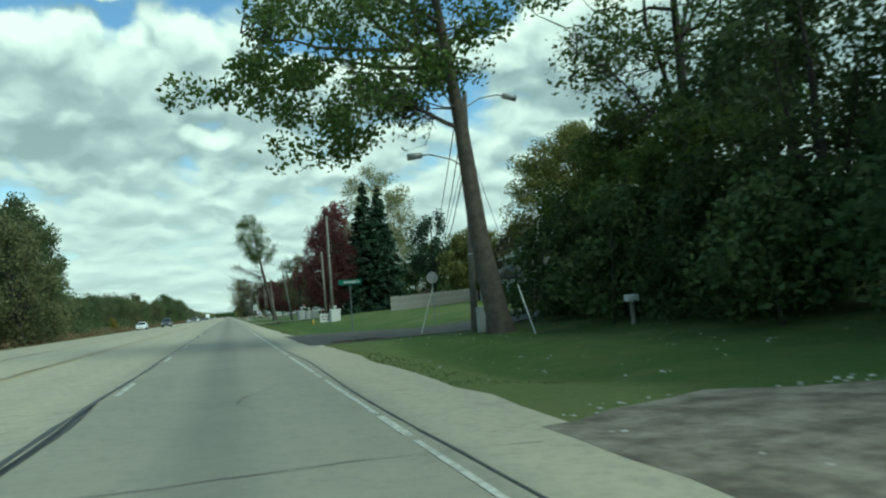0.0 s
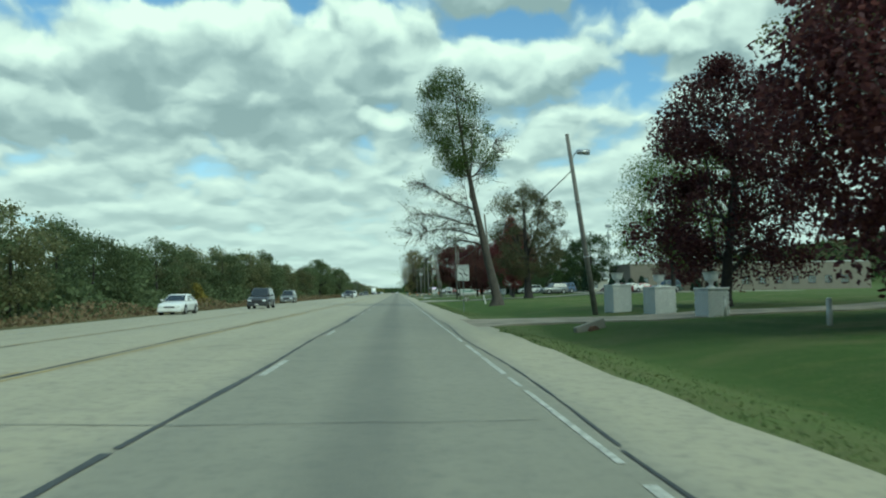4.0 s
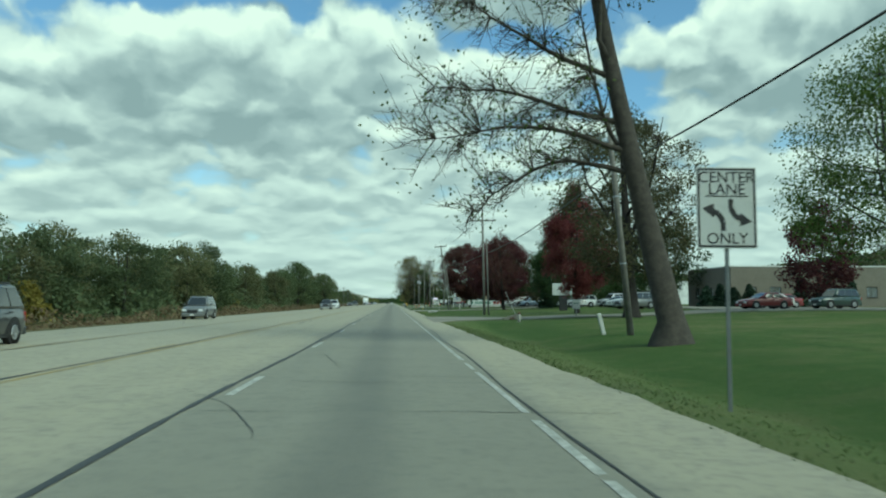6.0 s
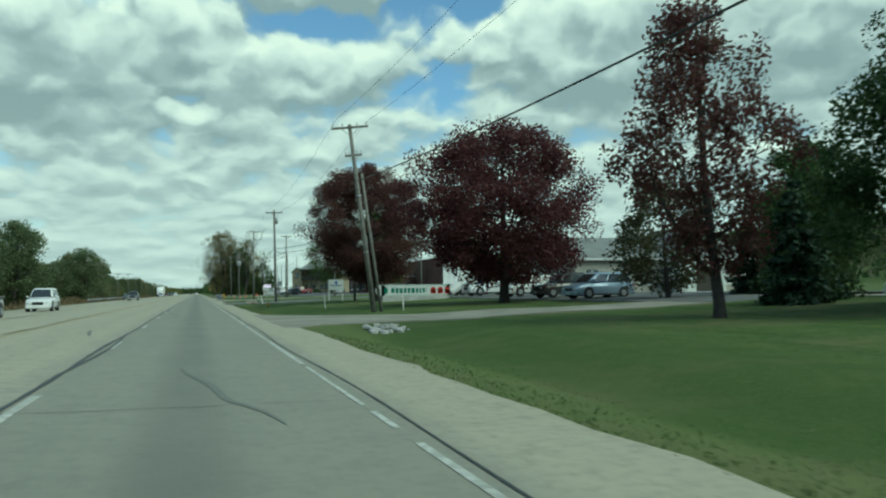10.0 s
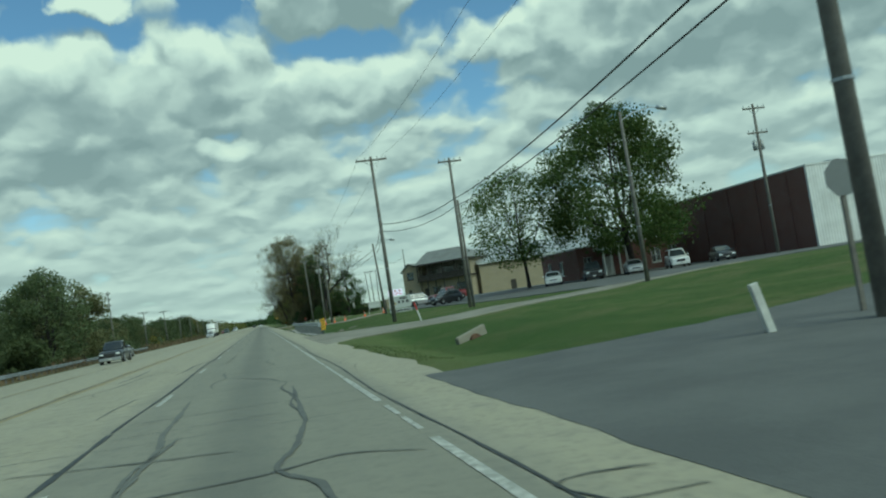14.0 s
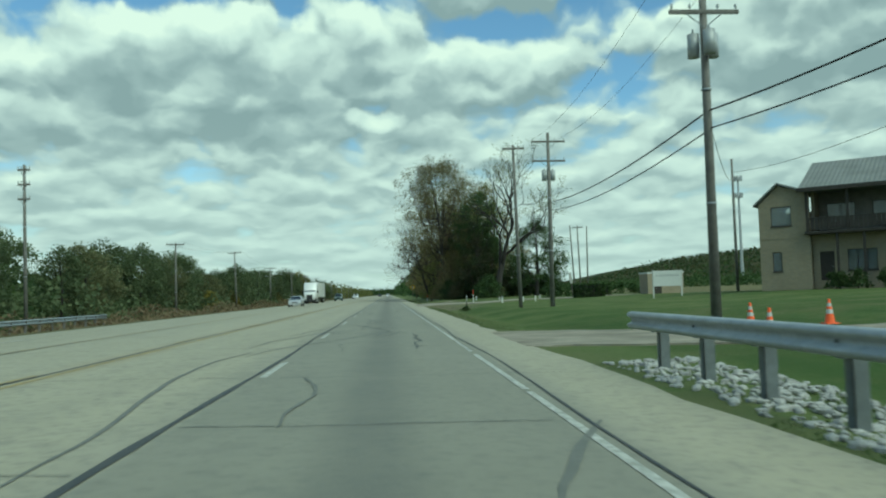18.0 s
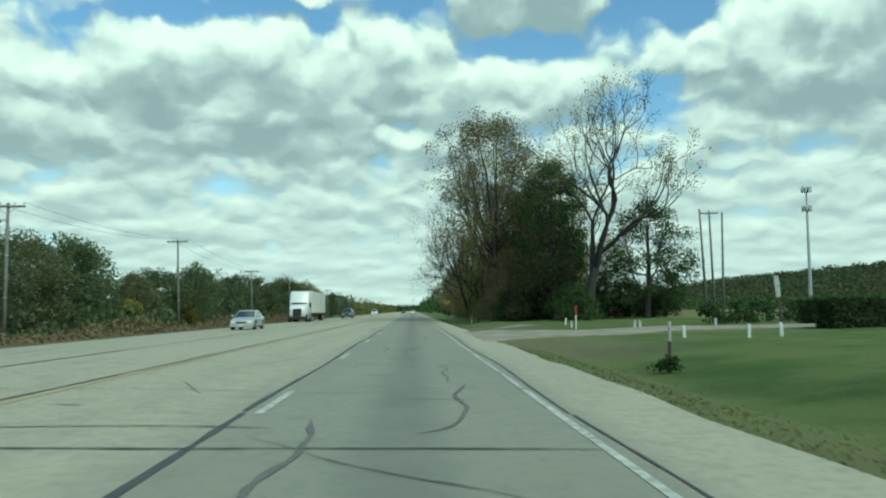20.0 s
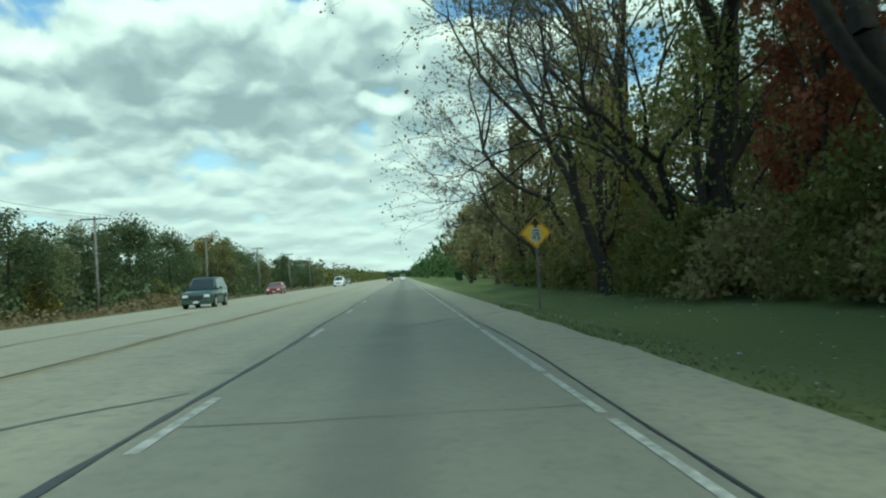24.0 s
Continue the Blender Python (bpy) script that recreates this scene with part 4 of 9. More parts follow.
    pos = np.repeat(c, nl, 0) + ball * np.repeat(rg.uniform(1.1, 2.0, len(c)), nl)[:, None] * sg * np.array([1, 1, 1.25 if profile in ("ovate", "column") else 0.8])
    pos = pos[pos[:, 2] > 0.15]
    quad_mesh("crown", leaves(pos, size, rg), mat, e)
    return e


def bare_tree(name, label, x, y, H, mat, bark=None, trunk=0.35, lean=(0, 0), seed=0, levels=5, leaf_n=900, size=0.25, spread=0.75, fork=0.35, group="", pull=(0.0, 0.0, 0.05)):
    """An open tree, branch on branch, with few leaves."""
    rg = np.random.default_rng(seed + 500)
    bark = bark or M_BARK_DARK
    e = thing(name, pose(x, y, on_ground(x, y) - 0.05), label, "tree", group)
    b, tips = Build(), []

    def grow(p, d, ln, r, lv):
        n_ = 5
        pts, q, dd = [p], p, d
        for s in range(n_):
            dd = dd + rg.normal(size=3) * 0.13
            dd = dd + np.array(pull)
            dd /= np.linalg.norm(dd)
            q = q + dd * ln / n_
            pts.append(q)
        b.add(*tube(pts, np.linspace(r, r * (0.62 if lv < levels else 0.2), n_ + 1), 8 if lv == 0 else 5 if lv < 3 else 3))
        if lv >= levels - 1:
            tips.extend(pts[2:])
        if lv < levels:
            for s in range(2 + (rg.random() < 0.75) + (lv == 0)):
                k = rg.integers(2, n_ + 1) if s > 1 else n_
                side = rg.normal(size=3)
                side -= dd * (side @ dd)
                side /= np.linalg.norm(side)
                nd = dd + side * spread * rg.uniform(0.6, 1.25)
                nd /= np.linalg.norm(nd)
                grow(pts[k], nd, ln * rg.uniform(0.58, 0.86), r * rg.uniform(0.42, 0.62), lv + 1)

    d0 = np.array([lean[0], lean[1], H])
    grow(np.array([0, 0, -0.2]), d0 / np.linalg.norm(d0), H * fork, trunk, 0)
    b.make("trunk", bark, e)
    if leaf_n:
        t = np.array(tips)
        pos = t[rg.integers(0, len(t), leaf_n)] + rg.normal(size=(leaf_n, 3)) * 0.2
        quad_mesh("crown", leaves(pos, size, rg), mat, e)
    return e


def conifer(name, label, x, y, H, radius, mat, seed=0, base=0.05, tiers=26, open_=0.0, group=""):
    """A pointed tree with tiers of drooping boughs."""
    rg = np.random.default_rng(seed + 900)
    e = thing(name, pose(x, y, on_ground(x, y) - 0.05), label, "tree", group)
    b = Build()
    b.add(*tube([(0, 0, -0.2), (0, 0, H * 0.5), (0, 0, H)], np.array([0.028, 0.016, 0.002]) * H, 8))
    Q = []
    for t in range(tiers):
        f = (t + rg.uniform(-0.3, 0.3)) / tiers
        z0 = H * (base + (0.99 - base) * f)
        rad = radius * (1 - f) ** 0.85 * rg.uniform(0.8, 1.12) + 0.12
        nb = int(6 + 8 * (1 - f))
        for k in range(nb):
            if rg.random() < open_:
                continue
            a = rg.uniform(0, 2 * np.pi)
            L = rad * rg.uniform(0.7, 1.1)
            d = np.array([np.cos(a), np.sin(a), 0])
            p1 = np.array([0, 0, z0]) + d * L * 0.55 + np.array([0, 0, -0.05 * L])
            p2 = np.array([0, 0, z0]) + d * L + np.array([0, 0, -0.24 * L])
            b.add(*tube([(0, 0, z0), p1, p2], [0.03, 0.02, 0.006], 3))
            m_ = int(18 + 26 * L)
            s = rg.uniform(0.12, 1, m_) ** 0.8
            pc = np.array([0, 0, z0]) + d * (s * L)[:, None] + np.array([0, 0, -0.22]) * (s ** 1.5 * L)[:, None]
            pc += rg.normal(size=pc.shape) * np.array([0.17, 0.17, 0.10]) * (0.4 + 0.2 * L)
            Q.append(pc)
    b.make("trunk", M_BARK_DARK, e)
    quad_mesh("crown", leaves(np.concatenate(Q), 0.34 * (H / 15) ** 0.3, rg, 0.5), mat, e)
    return e

# first stretch: thicket and house lot
tree("maple_tree", "tall leaning roadside maple with sparse yellowing leaves", 10.65, 31.6, 20.0, 9.6, 6.6, L_GREEN, "round", M_BARK, 110, 62, 0.36, 0.46, (-3.2, 0), 1, 0.12, True, shift=-3.2, droop=2.6, low=1.0,
     boughs=((8.5, -4.2, 0.2, 2.2),))
for k, (tx, ty, th, tr, mt) in enumerate([(17, 20, 10, 4.4, L_THICKET), (21, 27, 10, 4.6, L_THICKET), (18.4, 34, 9, 4.0, L_GREEN), (25, 17, 13, 6, L_GREEN), (19, 10, 12, 5, L_THICKET), (24.5, 34, 10.5, 5, L_GREEN), (30, 25, 13, 6, L_THICKET), (17.0, 27, 7.5, 3.4, L_GREEN)]):
    tree("broadleaf_tree", "dense dark green tree in a roadside thicket", tx, ty, th, 1.6, tr, mt, "broad", M_BARK_DARK, 70, 210, 0.19, 0.28, (0, 0), 20 + k, 0.15, group="thicket trees")
tree("broadleaf_tree", "tall spreading tree rising out of the thicket", 18.4, 30.3, 19.5, 8.4, 6.6, L_GREEN, "broad", M_BARK_DARK, 95, 110, 0.2, 0.36, (0.6, 0), 29, 0.12, group="thicket trees",
     boughs=((7.2, -5.0, -0.5, 3.4), (8.4, 3.6, 0.5, 5.0)))
# two trees out of view, added to shade the grass and pull-off
tree("broadleaf_tree", "tall dense unseen tree added to shade the pull-off", 14.6, 3.5, 17.5, 4.0, 6.4, L_DEEP, "broad", M_BARK_DARK, 90, 150, 0.24, 0.36, (0, 0), 580, 0.15, group="thicket trees")
tree("broadleaf_tree", "tall dense unseen tree added to shade the pull-off", 22.5, 9.5, 18.5, 3.0, 6.8, L_DEEP, "broad", M_BARK_DARK, 90, 150, 0.24, 0.36, (0, 0), 581, 0.15, group="thicket trees")
for k in range(16):
    bx, by = 12.9 + 1.6 * rr.random() + 0.9 * (k % 3), 13 + 1.45 * k
    tree("shrub", "dark leafy undergrowth shrub", bx, by, 3.6 + 1.6 * rr.random(), 0.2, 2.1, (L_DEEP, L_THICKET)[k % 2], "shrub", M_BARK_DARK, 36, 120, 0.19, 0.06, (0, 0), 60 + k, 0.25, False, group="thicket shrubs")
tree("maple_tree", "large spreading green tree behind the ranch house", 37.8, 82, 17.8, 6.2, 8.0, L_OLIVE, "broad", M_BARK, 190, 170, 0.3, 0.4, (0, 0), 3, 0.13)
conifer("spruce_tree", "tall dark pointed spruce", 20.6, 122.5, 20.4, 4.9, L_NEEDLE, 1, 0.02, 44)
conifer("spruce_tree", "dark spruce close beside a taller one", 23.2, 124.5, 19.6, 4.8, L_NEEDLE, 2, 0.02, 44)
tree("maple_tree", "upright maple turning dull red", 14.2, 122, 16.0, 1.2, 4.6, L_PURPLE, "ovate", M_BARK, 110, 85, 0.34, 0.3, (0, 0), 4, 0.17)
tree("maple_tree", "red-leaved top of an upright maple", 15.6, 124.5, 17.5, 6.0, 3.6, L_RED, "column", M_BARK, 60, 70, 0.34, 0.25, (0, 0), 5, 0.18)
tree("pale_tree", "tall pale yellow-green tree behind the spruces", 24, 137, 24.5, 7, 7.0, L_PALE, "round", M_BARK, 110, 60, 0.4, 0.3, (0, 0), 6, 0.15)
tree("pine_tree", "open layered dark pine", 28.5, 112, 14.5, 3.0, 3.4, L_NEEDLE, "ovate", M_BARK_DARK, 46, 130, 0.3, 0.22, (0, 0), 33, 0.2)
tree("broadleaf_tree", "yellow-green tree behind the wooden fence", 33, 106, 9.5, 1.5, 4.6, L_OLIVE, "round", M_BARK, 90, 120, 0.36, 0.2, (0, 0), 7, 0.18)
tree("broadleaf_tree", "reddish-green tree behind the wooden fence", 37, 101, 9.4, 1.5, 3.8, L_OAK, "ovate", M_BARK, 90, 120, 0.36, 0.2, (0, 0), 8, 0.18)
tree("broadleaf_tree", "green tree behind the houses", 43, 94, 7.4, 1.2, 4.0, L_GREEN, "round", M_BARK, 80, 80, 0.4, 0.2, (0, 0), 9, 0.18)
tree("broadleaf_tree", "dark green tree at the back of the lawn", 31, 128, 10, 1.2, 4.8, L_DARK, "round", M_BARK, 70, 70, 0.42, 0.2, (0, 0), 10, 0.18)
tree("broadleaf_tree", "dark green tree at the back of the lawn", 38, 135, 11, 1.5, 5.2, L_GREEN, "round", M_BARK, 70, 70, 0.42, 0.2, (0, 0), 11, 0.18)
tree("maple_tree", "dark wine-red broad tree beside the pillars", 19.0, 147, 14.5, 2.0, 5.6, L_PURPLE, "broad", M_BARK_DARK, 110, 90, 0.34, 0.32, (0, 0), 13, 0.17)
# second stretch
tree("leaning_tree", "tall leaning tree, half bare, with a flared foot and feathery top", 9.55, 178.4, 22.4, 13.0, 3.4, L_GREEN, "column", M_BARK_MID, 110, 80, 0.21, 0.44, (-3.2, 0), 14, 0.2, offset=(-1.2, 0), bend=(0, 0, -0.8, -1.9, -2.9, -3.5), flare=1.35,
     boughs=((6.6, -6.6, -0.6, 0.2), (7.6, -6.2, 0.8, 1.3), (9.2, -5.5, -0.5, 2.6), (5.8, -5.4, 0.4, -1.2), (6.9, -1.6, 0.2, 6.0), (12.4, 2.4, 0.2, 3.5)))
for k, (tx, ty) in enumerate([(37.6, 209.5), (42.6, 210.6)]):
    tree("locust_tree", "feathery light green tree with a forked trunk", tx, ty, 20.0, 4.5, 8.3, L_GREEN, "broad", M_BARK_DARK, 130, 95, 0.26, 0.3, ((-1.5, 0), (1.5, 0))[k], 15 + k, 0.15)
tree("oak_tree", "large dark oak with rusty thinning leaves", 17.9, 210.9, 15.8, 3.0, 5.6, L_OAK, "round", M_BARK_DARK, 150, 72, 0.27, 0.54, (0, 0), 17, 0.14)
tree("maple_tree", "upright red maple on the entrance lawn", 19.1, 234, 12.9, 1.9, 3.9, L_RED, "ovate", M_BARK_DARK, 160, 125, 0.22, 0.25, (0, 0), 18, 0.15)
tree("broadleaf_tree", "dark green tree by the parking lot", 25.6, 272.2, 13.8, 1.9, 6.2, L_DEEP, "skirt", M_BARK_DARK, 150, 150, 0.28, 0.36, (0, 0), 19, 0.15)
tree("broadleaf_tree", "dark round tree behind the parked cars", 41.3, 272, 12.3, 2.5, 5.9, L_DEEP, "round", M_BARK_DARK, 80, 80, 0.34, 0.25, (0, 0), 20, 0.17)
tree("maple_tree", "dark purple tree by the low office", 50, 244, 12, 1.5, 4.6, L_PURPLE, "round", M_BARK_DARK, 80, 70, 0.36, 0.25, (0, 0), 21, 0.17)
tree("maple_tree", "tall upright maple with red upper leaves", 17.4, 276.6, 12.2, 1.8, 3.1, L_WINE, "ovate", M_BARK_DARK, 95, 52, 0.27, 0.2, (0, 0), 22, 0.16)
tree("maple_tree", "round maple with deep purple leaves", 21.6, 308.4, 13.0, 1.8, 7.2, L_PURPLE, "round", M_BARK_DARK, 190, 125, 0.32, 0.34, (0, 0), 23, 0.15)
tree("maple_tree", "big spreading maple with dark red leaves", 18.3, 337.9, 14.2, 2.4, 6.9, L_WINE, "round", M_BARK_DARK, 240, 200, 0.22, 0.5, (0, 0), 25, 0.12)
tree("broadleaf_tree", "dark green tree behind the upright maple", 40, 298, 10, 1.5, 4.6, L_DARK, "round", M_BARK_DARK, 90, 80, 0.34, 0.3, (0, 0), 27, 0.16)
tree("broadleaf_tree", "low dark green tree beside the stone building", 35.5, 293, 8, 0.6, 3.4, L_DARK, "round", M_BARK_DARK, 60, 75, 0.3, 0.16, (0, 0), 28, 0.18)
tree("broadleaf_tree", "low dark green tree beside the stone building", 46, 306, 9, 0.8, 4.0, L_DARK, "round", M_BARK_DARK, 60, 75, 0.3, 0.18, (0, 0), 29, 0.18)
for k, (tx, ty, th) in enumerate([(38, 262, 6), (41, 288, 6.5), (25.2, 282, 5.8), (36.5, 300, 5.5), (27.4, 283.4, 3.4)]):
    conifer("evergreen_shrub", "small dark conical evergreen", tx, ty, th, 1.5, L_NEEDLE, 30 + k, 0.02, 14, group="evergreens")
tree("broadleaf_tree", "low rusty tree at the end of the lawn", 27.6, 296, 7.4, 0.8, 3.4, L_OAK, "round", M_BARK_DARK, 70, 60, 0.26, 0.16, (0, 0), 30, 0.18)
for k, (bx, by) in enumerate([(26.2, 283), (28.6, 284.5), (30.5, 287)]):
    tree("shrub", "dense low dark shrub beside the parked cars", bx, by, 2.3, 0.1, 1.7, L_DEEP, "shrub", M_BARK_DARK, 34, 90, 0.2, 0.05, (0, 0), 365 + k, 0.25, False, group="lot shrubs")
# third stretch
for k, (tx, ty) in enumerate([(58, 401), (66, 398), (73, 397)]):
    tree("pear_tree", "neat egg-shaped pear tree turning orange-green", tx, ty, 8.8 - k, 1.2, 2.6, (L_OLIVE, L_OLIVE, L_DARK)[k], "ovate", M_BARK_DARK, 70, 70, 0.3, 0.15, (0, 0), 40 + k, 0.17, group="pear trees")
tree("broadleaf_tree", "small open green tree by the parking lot", 29.8, 440, 13.4, 3.2, 6.6, L_GREEN, "round", M_BARK_DARK, 105, 55, 0.3, 0.2, (0, 0), 44, 0.16)
tree("broadleaf_tree", "large green tree over the parked cars", 39.4, 433, 17.8, 3.2, 8.7, L_GREEN, "broad", M_BARK_DARK, 150, 125, 0.34, 0.35, (0, 0), 45, 0.14)
# the grove ahead on the right
grove = [("broadleaf_tree", 11.4, 607.6, 27, 7.0, 7.8, L_BROWN, 50), ("broadleaf_tree", 17.4, 600, 18.2, 2.0, 4.2, L_DARK, 51), ("broadleaf_tree", 12.2, 615, 28, 8.0, 7.4, L_BROWN, 52), ("broadleaf_tree", 25.4, 592, 13.2, 1.6, 5.4, L_DARK, 53), ("broadleaf_tree", 17, 606, 20, 2, 5.5, L_DARK, 54)]
for nm, tx, ty, th, tb, tr, mt, sd in grove:
    tree(nm, "tall thinning autumn tree in the roadside grove", tx, ty, th, tb, tr, mt, "round" if sd != 53 else "broad", M_BARK_DARK, 160, 61, 0.25, 0.34, (-3.2 if sd == 50 else 0, 0), sd, 0.14, group="grove")
bare_tree("cottonwood_tree", "tall forked tree with few remaining leaves", 18.2, 589, 20.5, L_OLIVE, M_BARK_DARK, 0.62, (1.4, 0), 7, 6, 5200, 0.16, 0.70, 0.36, group="grove")
bare_tree("bare_tree", "bare grey tree arching over the verge", 9.6, 642, 20, L_BROWN, M_BARK_DARK, 0.3, (-1.6, -0.5), 70, 6, 1500, 0.14, 0.9, 0.34, group="grove", pull=(0.0, 0, 0.03))
bare_tree("big_trunk_tree", "massive dark tree forking into many upright stems", 16.5, 661, 30, L_BROWN, M_BARK_DARK, 0.85, (0, 0), 19, 6, 2600, 0.2, 0.5, 0.3, group="grove", pull=(0, 0, 0.1))
for k, (tx, ty, th, ln_) in enumerate([(11.2, 636, 17, -1.8), (10.6, 651, 18, -2.4), (10.2, 663, 16, -2.6), (13.0, 645, 21, -1.0), (12.0, 657, 19, -2.0)]):
    bare_tree("bare_tree", "bare grey tree with fine twigs arching over the verge", tx, ty, th, L_BROWN, M_BARK_DARK, 0.24, (ln_, -0.4), 720 + k, 6, 2200, 0.13, 0.78, 0.33, group="grove", pull=(-0.02, 0, 0.04))
tree("bare_tree", "bare grey tree in a row along the verge", 9.6, 672, 16, 10, 3.2, L_BROWN, "column", M_BARK, 30, 12, 0.26, 0.32, (-1, 0), 72, 0.2, group="grove",
     boughs=((6.0, -6.5, -1.0, 2.0), (8.0, -6.0, 1.0, 4.0), (9.5, -5.5, -1.0, 5.0), (5.0, -5.5, 1.5, 0.5)))
bare_tree("big_trunk_tree", "massive dark trunk with high limbs", 11.6, 634, 24, L_OLIVE, M_BARK_DARK, 0.7, (-1, 0), 13, 6, 2400, 0.2, 0.52, 0.32, group="grove", pull=(0.07, 0, 0.12))
bare_tree("big_trunk_tree", "massive dark trunk with high limbs", 14.6, 626, 24, L_BROWN, M_BARK_DARK, 0.7, (0.5, 0), 15, 6, 2600, 0.2, 0.52, 0.32, group="grove", pull=(0.06, 0, 0.12))
tree("maple_tree", "bright orange-red tree at the edge of the wood", 12.9, 628.5, 13.6, 3.6, 1.9, L_ORANGE, "column", M_BARK_DARK, 75, 55, 0.26, 0.16, (0, 0), 60, 0.18, group="grove")
tree("broadleaf_tree", "yellow-green young tree at the wood's edge", 11.4, 650, 11.2, 0.8, 4.2, L_YELLOW, "ovate", M_BARK_DARK, 70, 75, 0.28, 0.12, (0, 0), 61, 0.2, group="grove")
# past y 602 leaf colours are lighter, to offset shade in the wood
for k in range(40):
    ty = 598 + 3.9 * k + rr.uniform(-1, 1)
    tx = 12.5 + 4.0 * rr.random() + 4 * (k % 3) - 0.4 * min(k, 10) + (3.6 if 604 < ty < 627 else 0)
    if k < 12 or k % 2 == 0:
        tree("broadleaf_tree", "dull green-brown tree in the roadside wood", tx, ty, rr.uniform(8.5, 14.5), 1.4, rr.uniform(3.4, 4.8), (L_OAK, L_DEEP, L_OAK, L_DEEP)[k % 4] if ty < 602 else (L_AUTUMN_LIFTED, L_OLIVE, L_AUTUMN_LIFTED, L_YELLOW)[k % 4], "ovate", M_BARK_DARK, 75, 64 if k < 14 else 50, 0.2 if k < 14 else 0.34, 0.22, (0, 0), 200 + k, 0.17, group="roadside wood")
for k in range(8):
    tree("broadleaf_tree", "tall dull brown tree deep in the roadside wood", 16.2 + 2.6 * (k % 3) + rr.random(), 621 + 4.6 * k, rr.uniform(13.5, 17), 0.8, 4.5, (L_AUTUMN_LIFTED, L_OLIVE, L_BROWN)[k % 3], "ovate", M_BARK_DARK, 85, 62, 0.24, 0.25, (0, 0), 240 + k, 0.18, group="roadside wood")
for k, (tx, ty, th) in enumerate([(11.8, 603.5, 9.0), (13.4, 609.5, 10.5), (12.6, 617, 8.5)]):
    tree("broadleaf_tree", "dense dark young tree in the roadside grove", tx, ty, th, 0.6, 3.3, L_BROWN, "ovate", M_BARK_DARK, 75, 90, 0.2, 0.16, (0, 0), 270 + k, 0.19, group="roadside wood")
for k, (tx, ty, th) in enumerate([(16.5, 617, 24), (20, 611, 22), (21.5, 634, 25)]):
    tree("broadleaf_tree", "tall thinning brown tree in the roadside wood", tx, ty, th, 6.0, 5.8, (L_BROWN, L_AUTUMN_LIFTED, L_BROWN)[k % 3], "round", M_BARK_DARK, 130, 44, 0.23, 0.34, (0, 0), 260 + k, 0.16, group="roadside wood")
for k in range(34):
    ty = 586 + 3.1 * k + rr.uniform(-1, 1)
    tree("shrub", "dense dark undergrowth at the wood's edge", 10.6 + 2.2 * rr.random() + (5 if ty < 597 else 0), ty, rr.uniform(2.5, 4.6), 0.1, 2.3, (L_DARK, L_OAK, L_DEEP)[k % 3] if ty < 602 else (L_AUTUMN_LIFTED, L_OLIVE)[k % 2], "shrub", M_BARK_DARK, 40, 100 if k < 20 else 55, 0.18 if k < 20 else 0.28, 0.05, (0, 0), 300 + k, 0.25, False, group="wood edge shrubs")
for k in range(13):
    tree("shrub", "dense dark undergrowth at the wood's edge", 13.5 + 1.25 * k, 599 + 4.5 * rr.random() - 0.35 * k, rr.uniform(3.6, 5.6), 0.1, 2.2, (L_DEEP, L_OAK, L_DEEP)[k % 3], "shrub", M_BARK_DARK, 36, 80, 0.22, 0.05, (0, 0), 335 + k, 0.25, False, group="wood edge shrubs")
for k in range(9):
    tree("small_bush", "low green bush by the gravel lane", 21 + 5 * k * 0.4, 560 + 4 * rr.random(), 1.6, 0.05, 1.2, L_DARK, "shrub", M_BARK_DARK, 20, 45, 0.22, 0.04, (0, 0), 350 + k, 0.3, False, group="bushes")
# the wood along the far side: a few trees, repeated
LEFT = [tree("wood_tree", "mixed green tree in the long roadside wood", -31, 150, 9.5, 0.8, 4.0, m_, "round", M_BARK_DARK, 75, 110, 0.24, 0.2, (0, 0), 400 + i, 0.2, False, group="far side wood", z=-0.5) for i, m_ in enumerate((L_FAR, L_FAR_OLIVE, L_FAR, L_FAR, L_FAR_OLIVE))]
for i, e_ in enumerate(LEFT):
    e_.matrix_basis = pose(-32 - i % 2 * 2, 148 + 5.5 * i, -0.5)
y = 60.0
k = 0
while y < 900:
    if not (148 < y < 174):
        s = rr.uniform(0.72, 1.12) * (1.35 if y < 140 else 1.0 if y < 470 else 0.92)
        dx = rr.uniform(-5, 1.5)
        c_ = copy_thing(LEFT[int(rr.integers(0, 5))], pose(-31 + dx, y, -0.5, 0, 0, rr.uniform(0, 360)))
        c_.scale = (s, s, s * rr.uniform(0.9, 1.1))
        if rr.random() < 0.25:
            c_ = copy_thing(LEFT[int(rr.integers(0, 5))], pose(-38 + dx, y + 3, -0.5, 0, 0, rr.uniform(0, 360)))
            s *= rr.uniform(1.0, 1.2)
            c_.scale = (s, s, s)
    y += rr.uniform(5.4, 8.2) if y < 750 else 11
TALL = [(-20.5, 92, 13.5), (-22.5, 100, 17), (-24, 109, 16.5), (-27, 117, 18), (-27, 127, 16), (-29, 84, 17), (-30, 74, 18), (-27, 60, 16), (-25.5, 463, 13), (-29, 475, 13), (-29.5, 403, 15), (-28, 395, 13), (-27, 488, 12), (-32, 484, 12)]
for i, (tx, ty, th) in enumerate(TALL):
    tree("tall_tree", "tall olive-green tree above the far side wood", tx, ty, th, 1.2, 5.0, (L_FAR_OLIVE, L_FAR, L_FAR)[i % 3], "broad", M_BARK_DARK, 95, 120, 0.29, 0.3, (0, 0), 450 + i, 0.18, group="tall far side trees", z=-0.5)
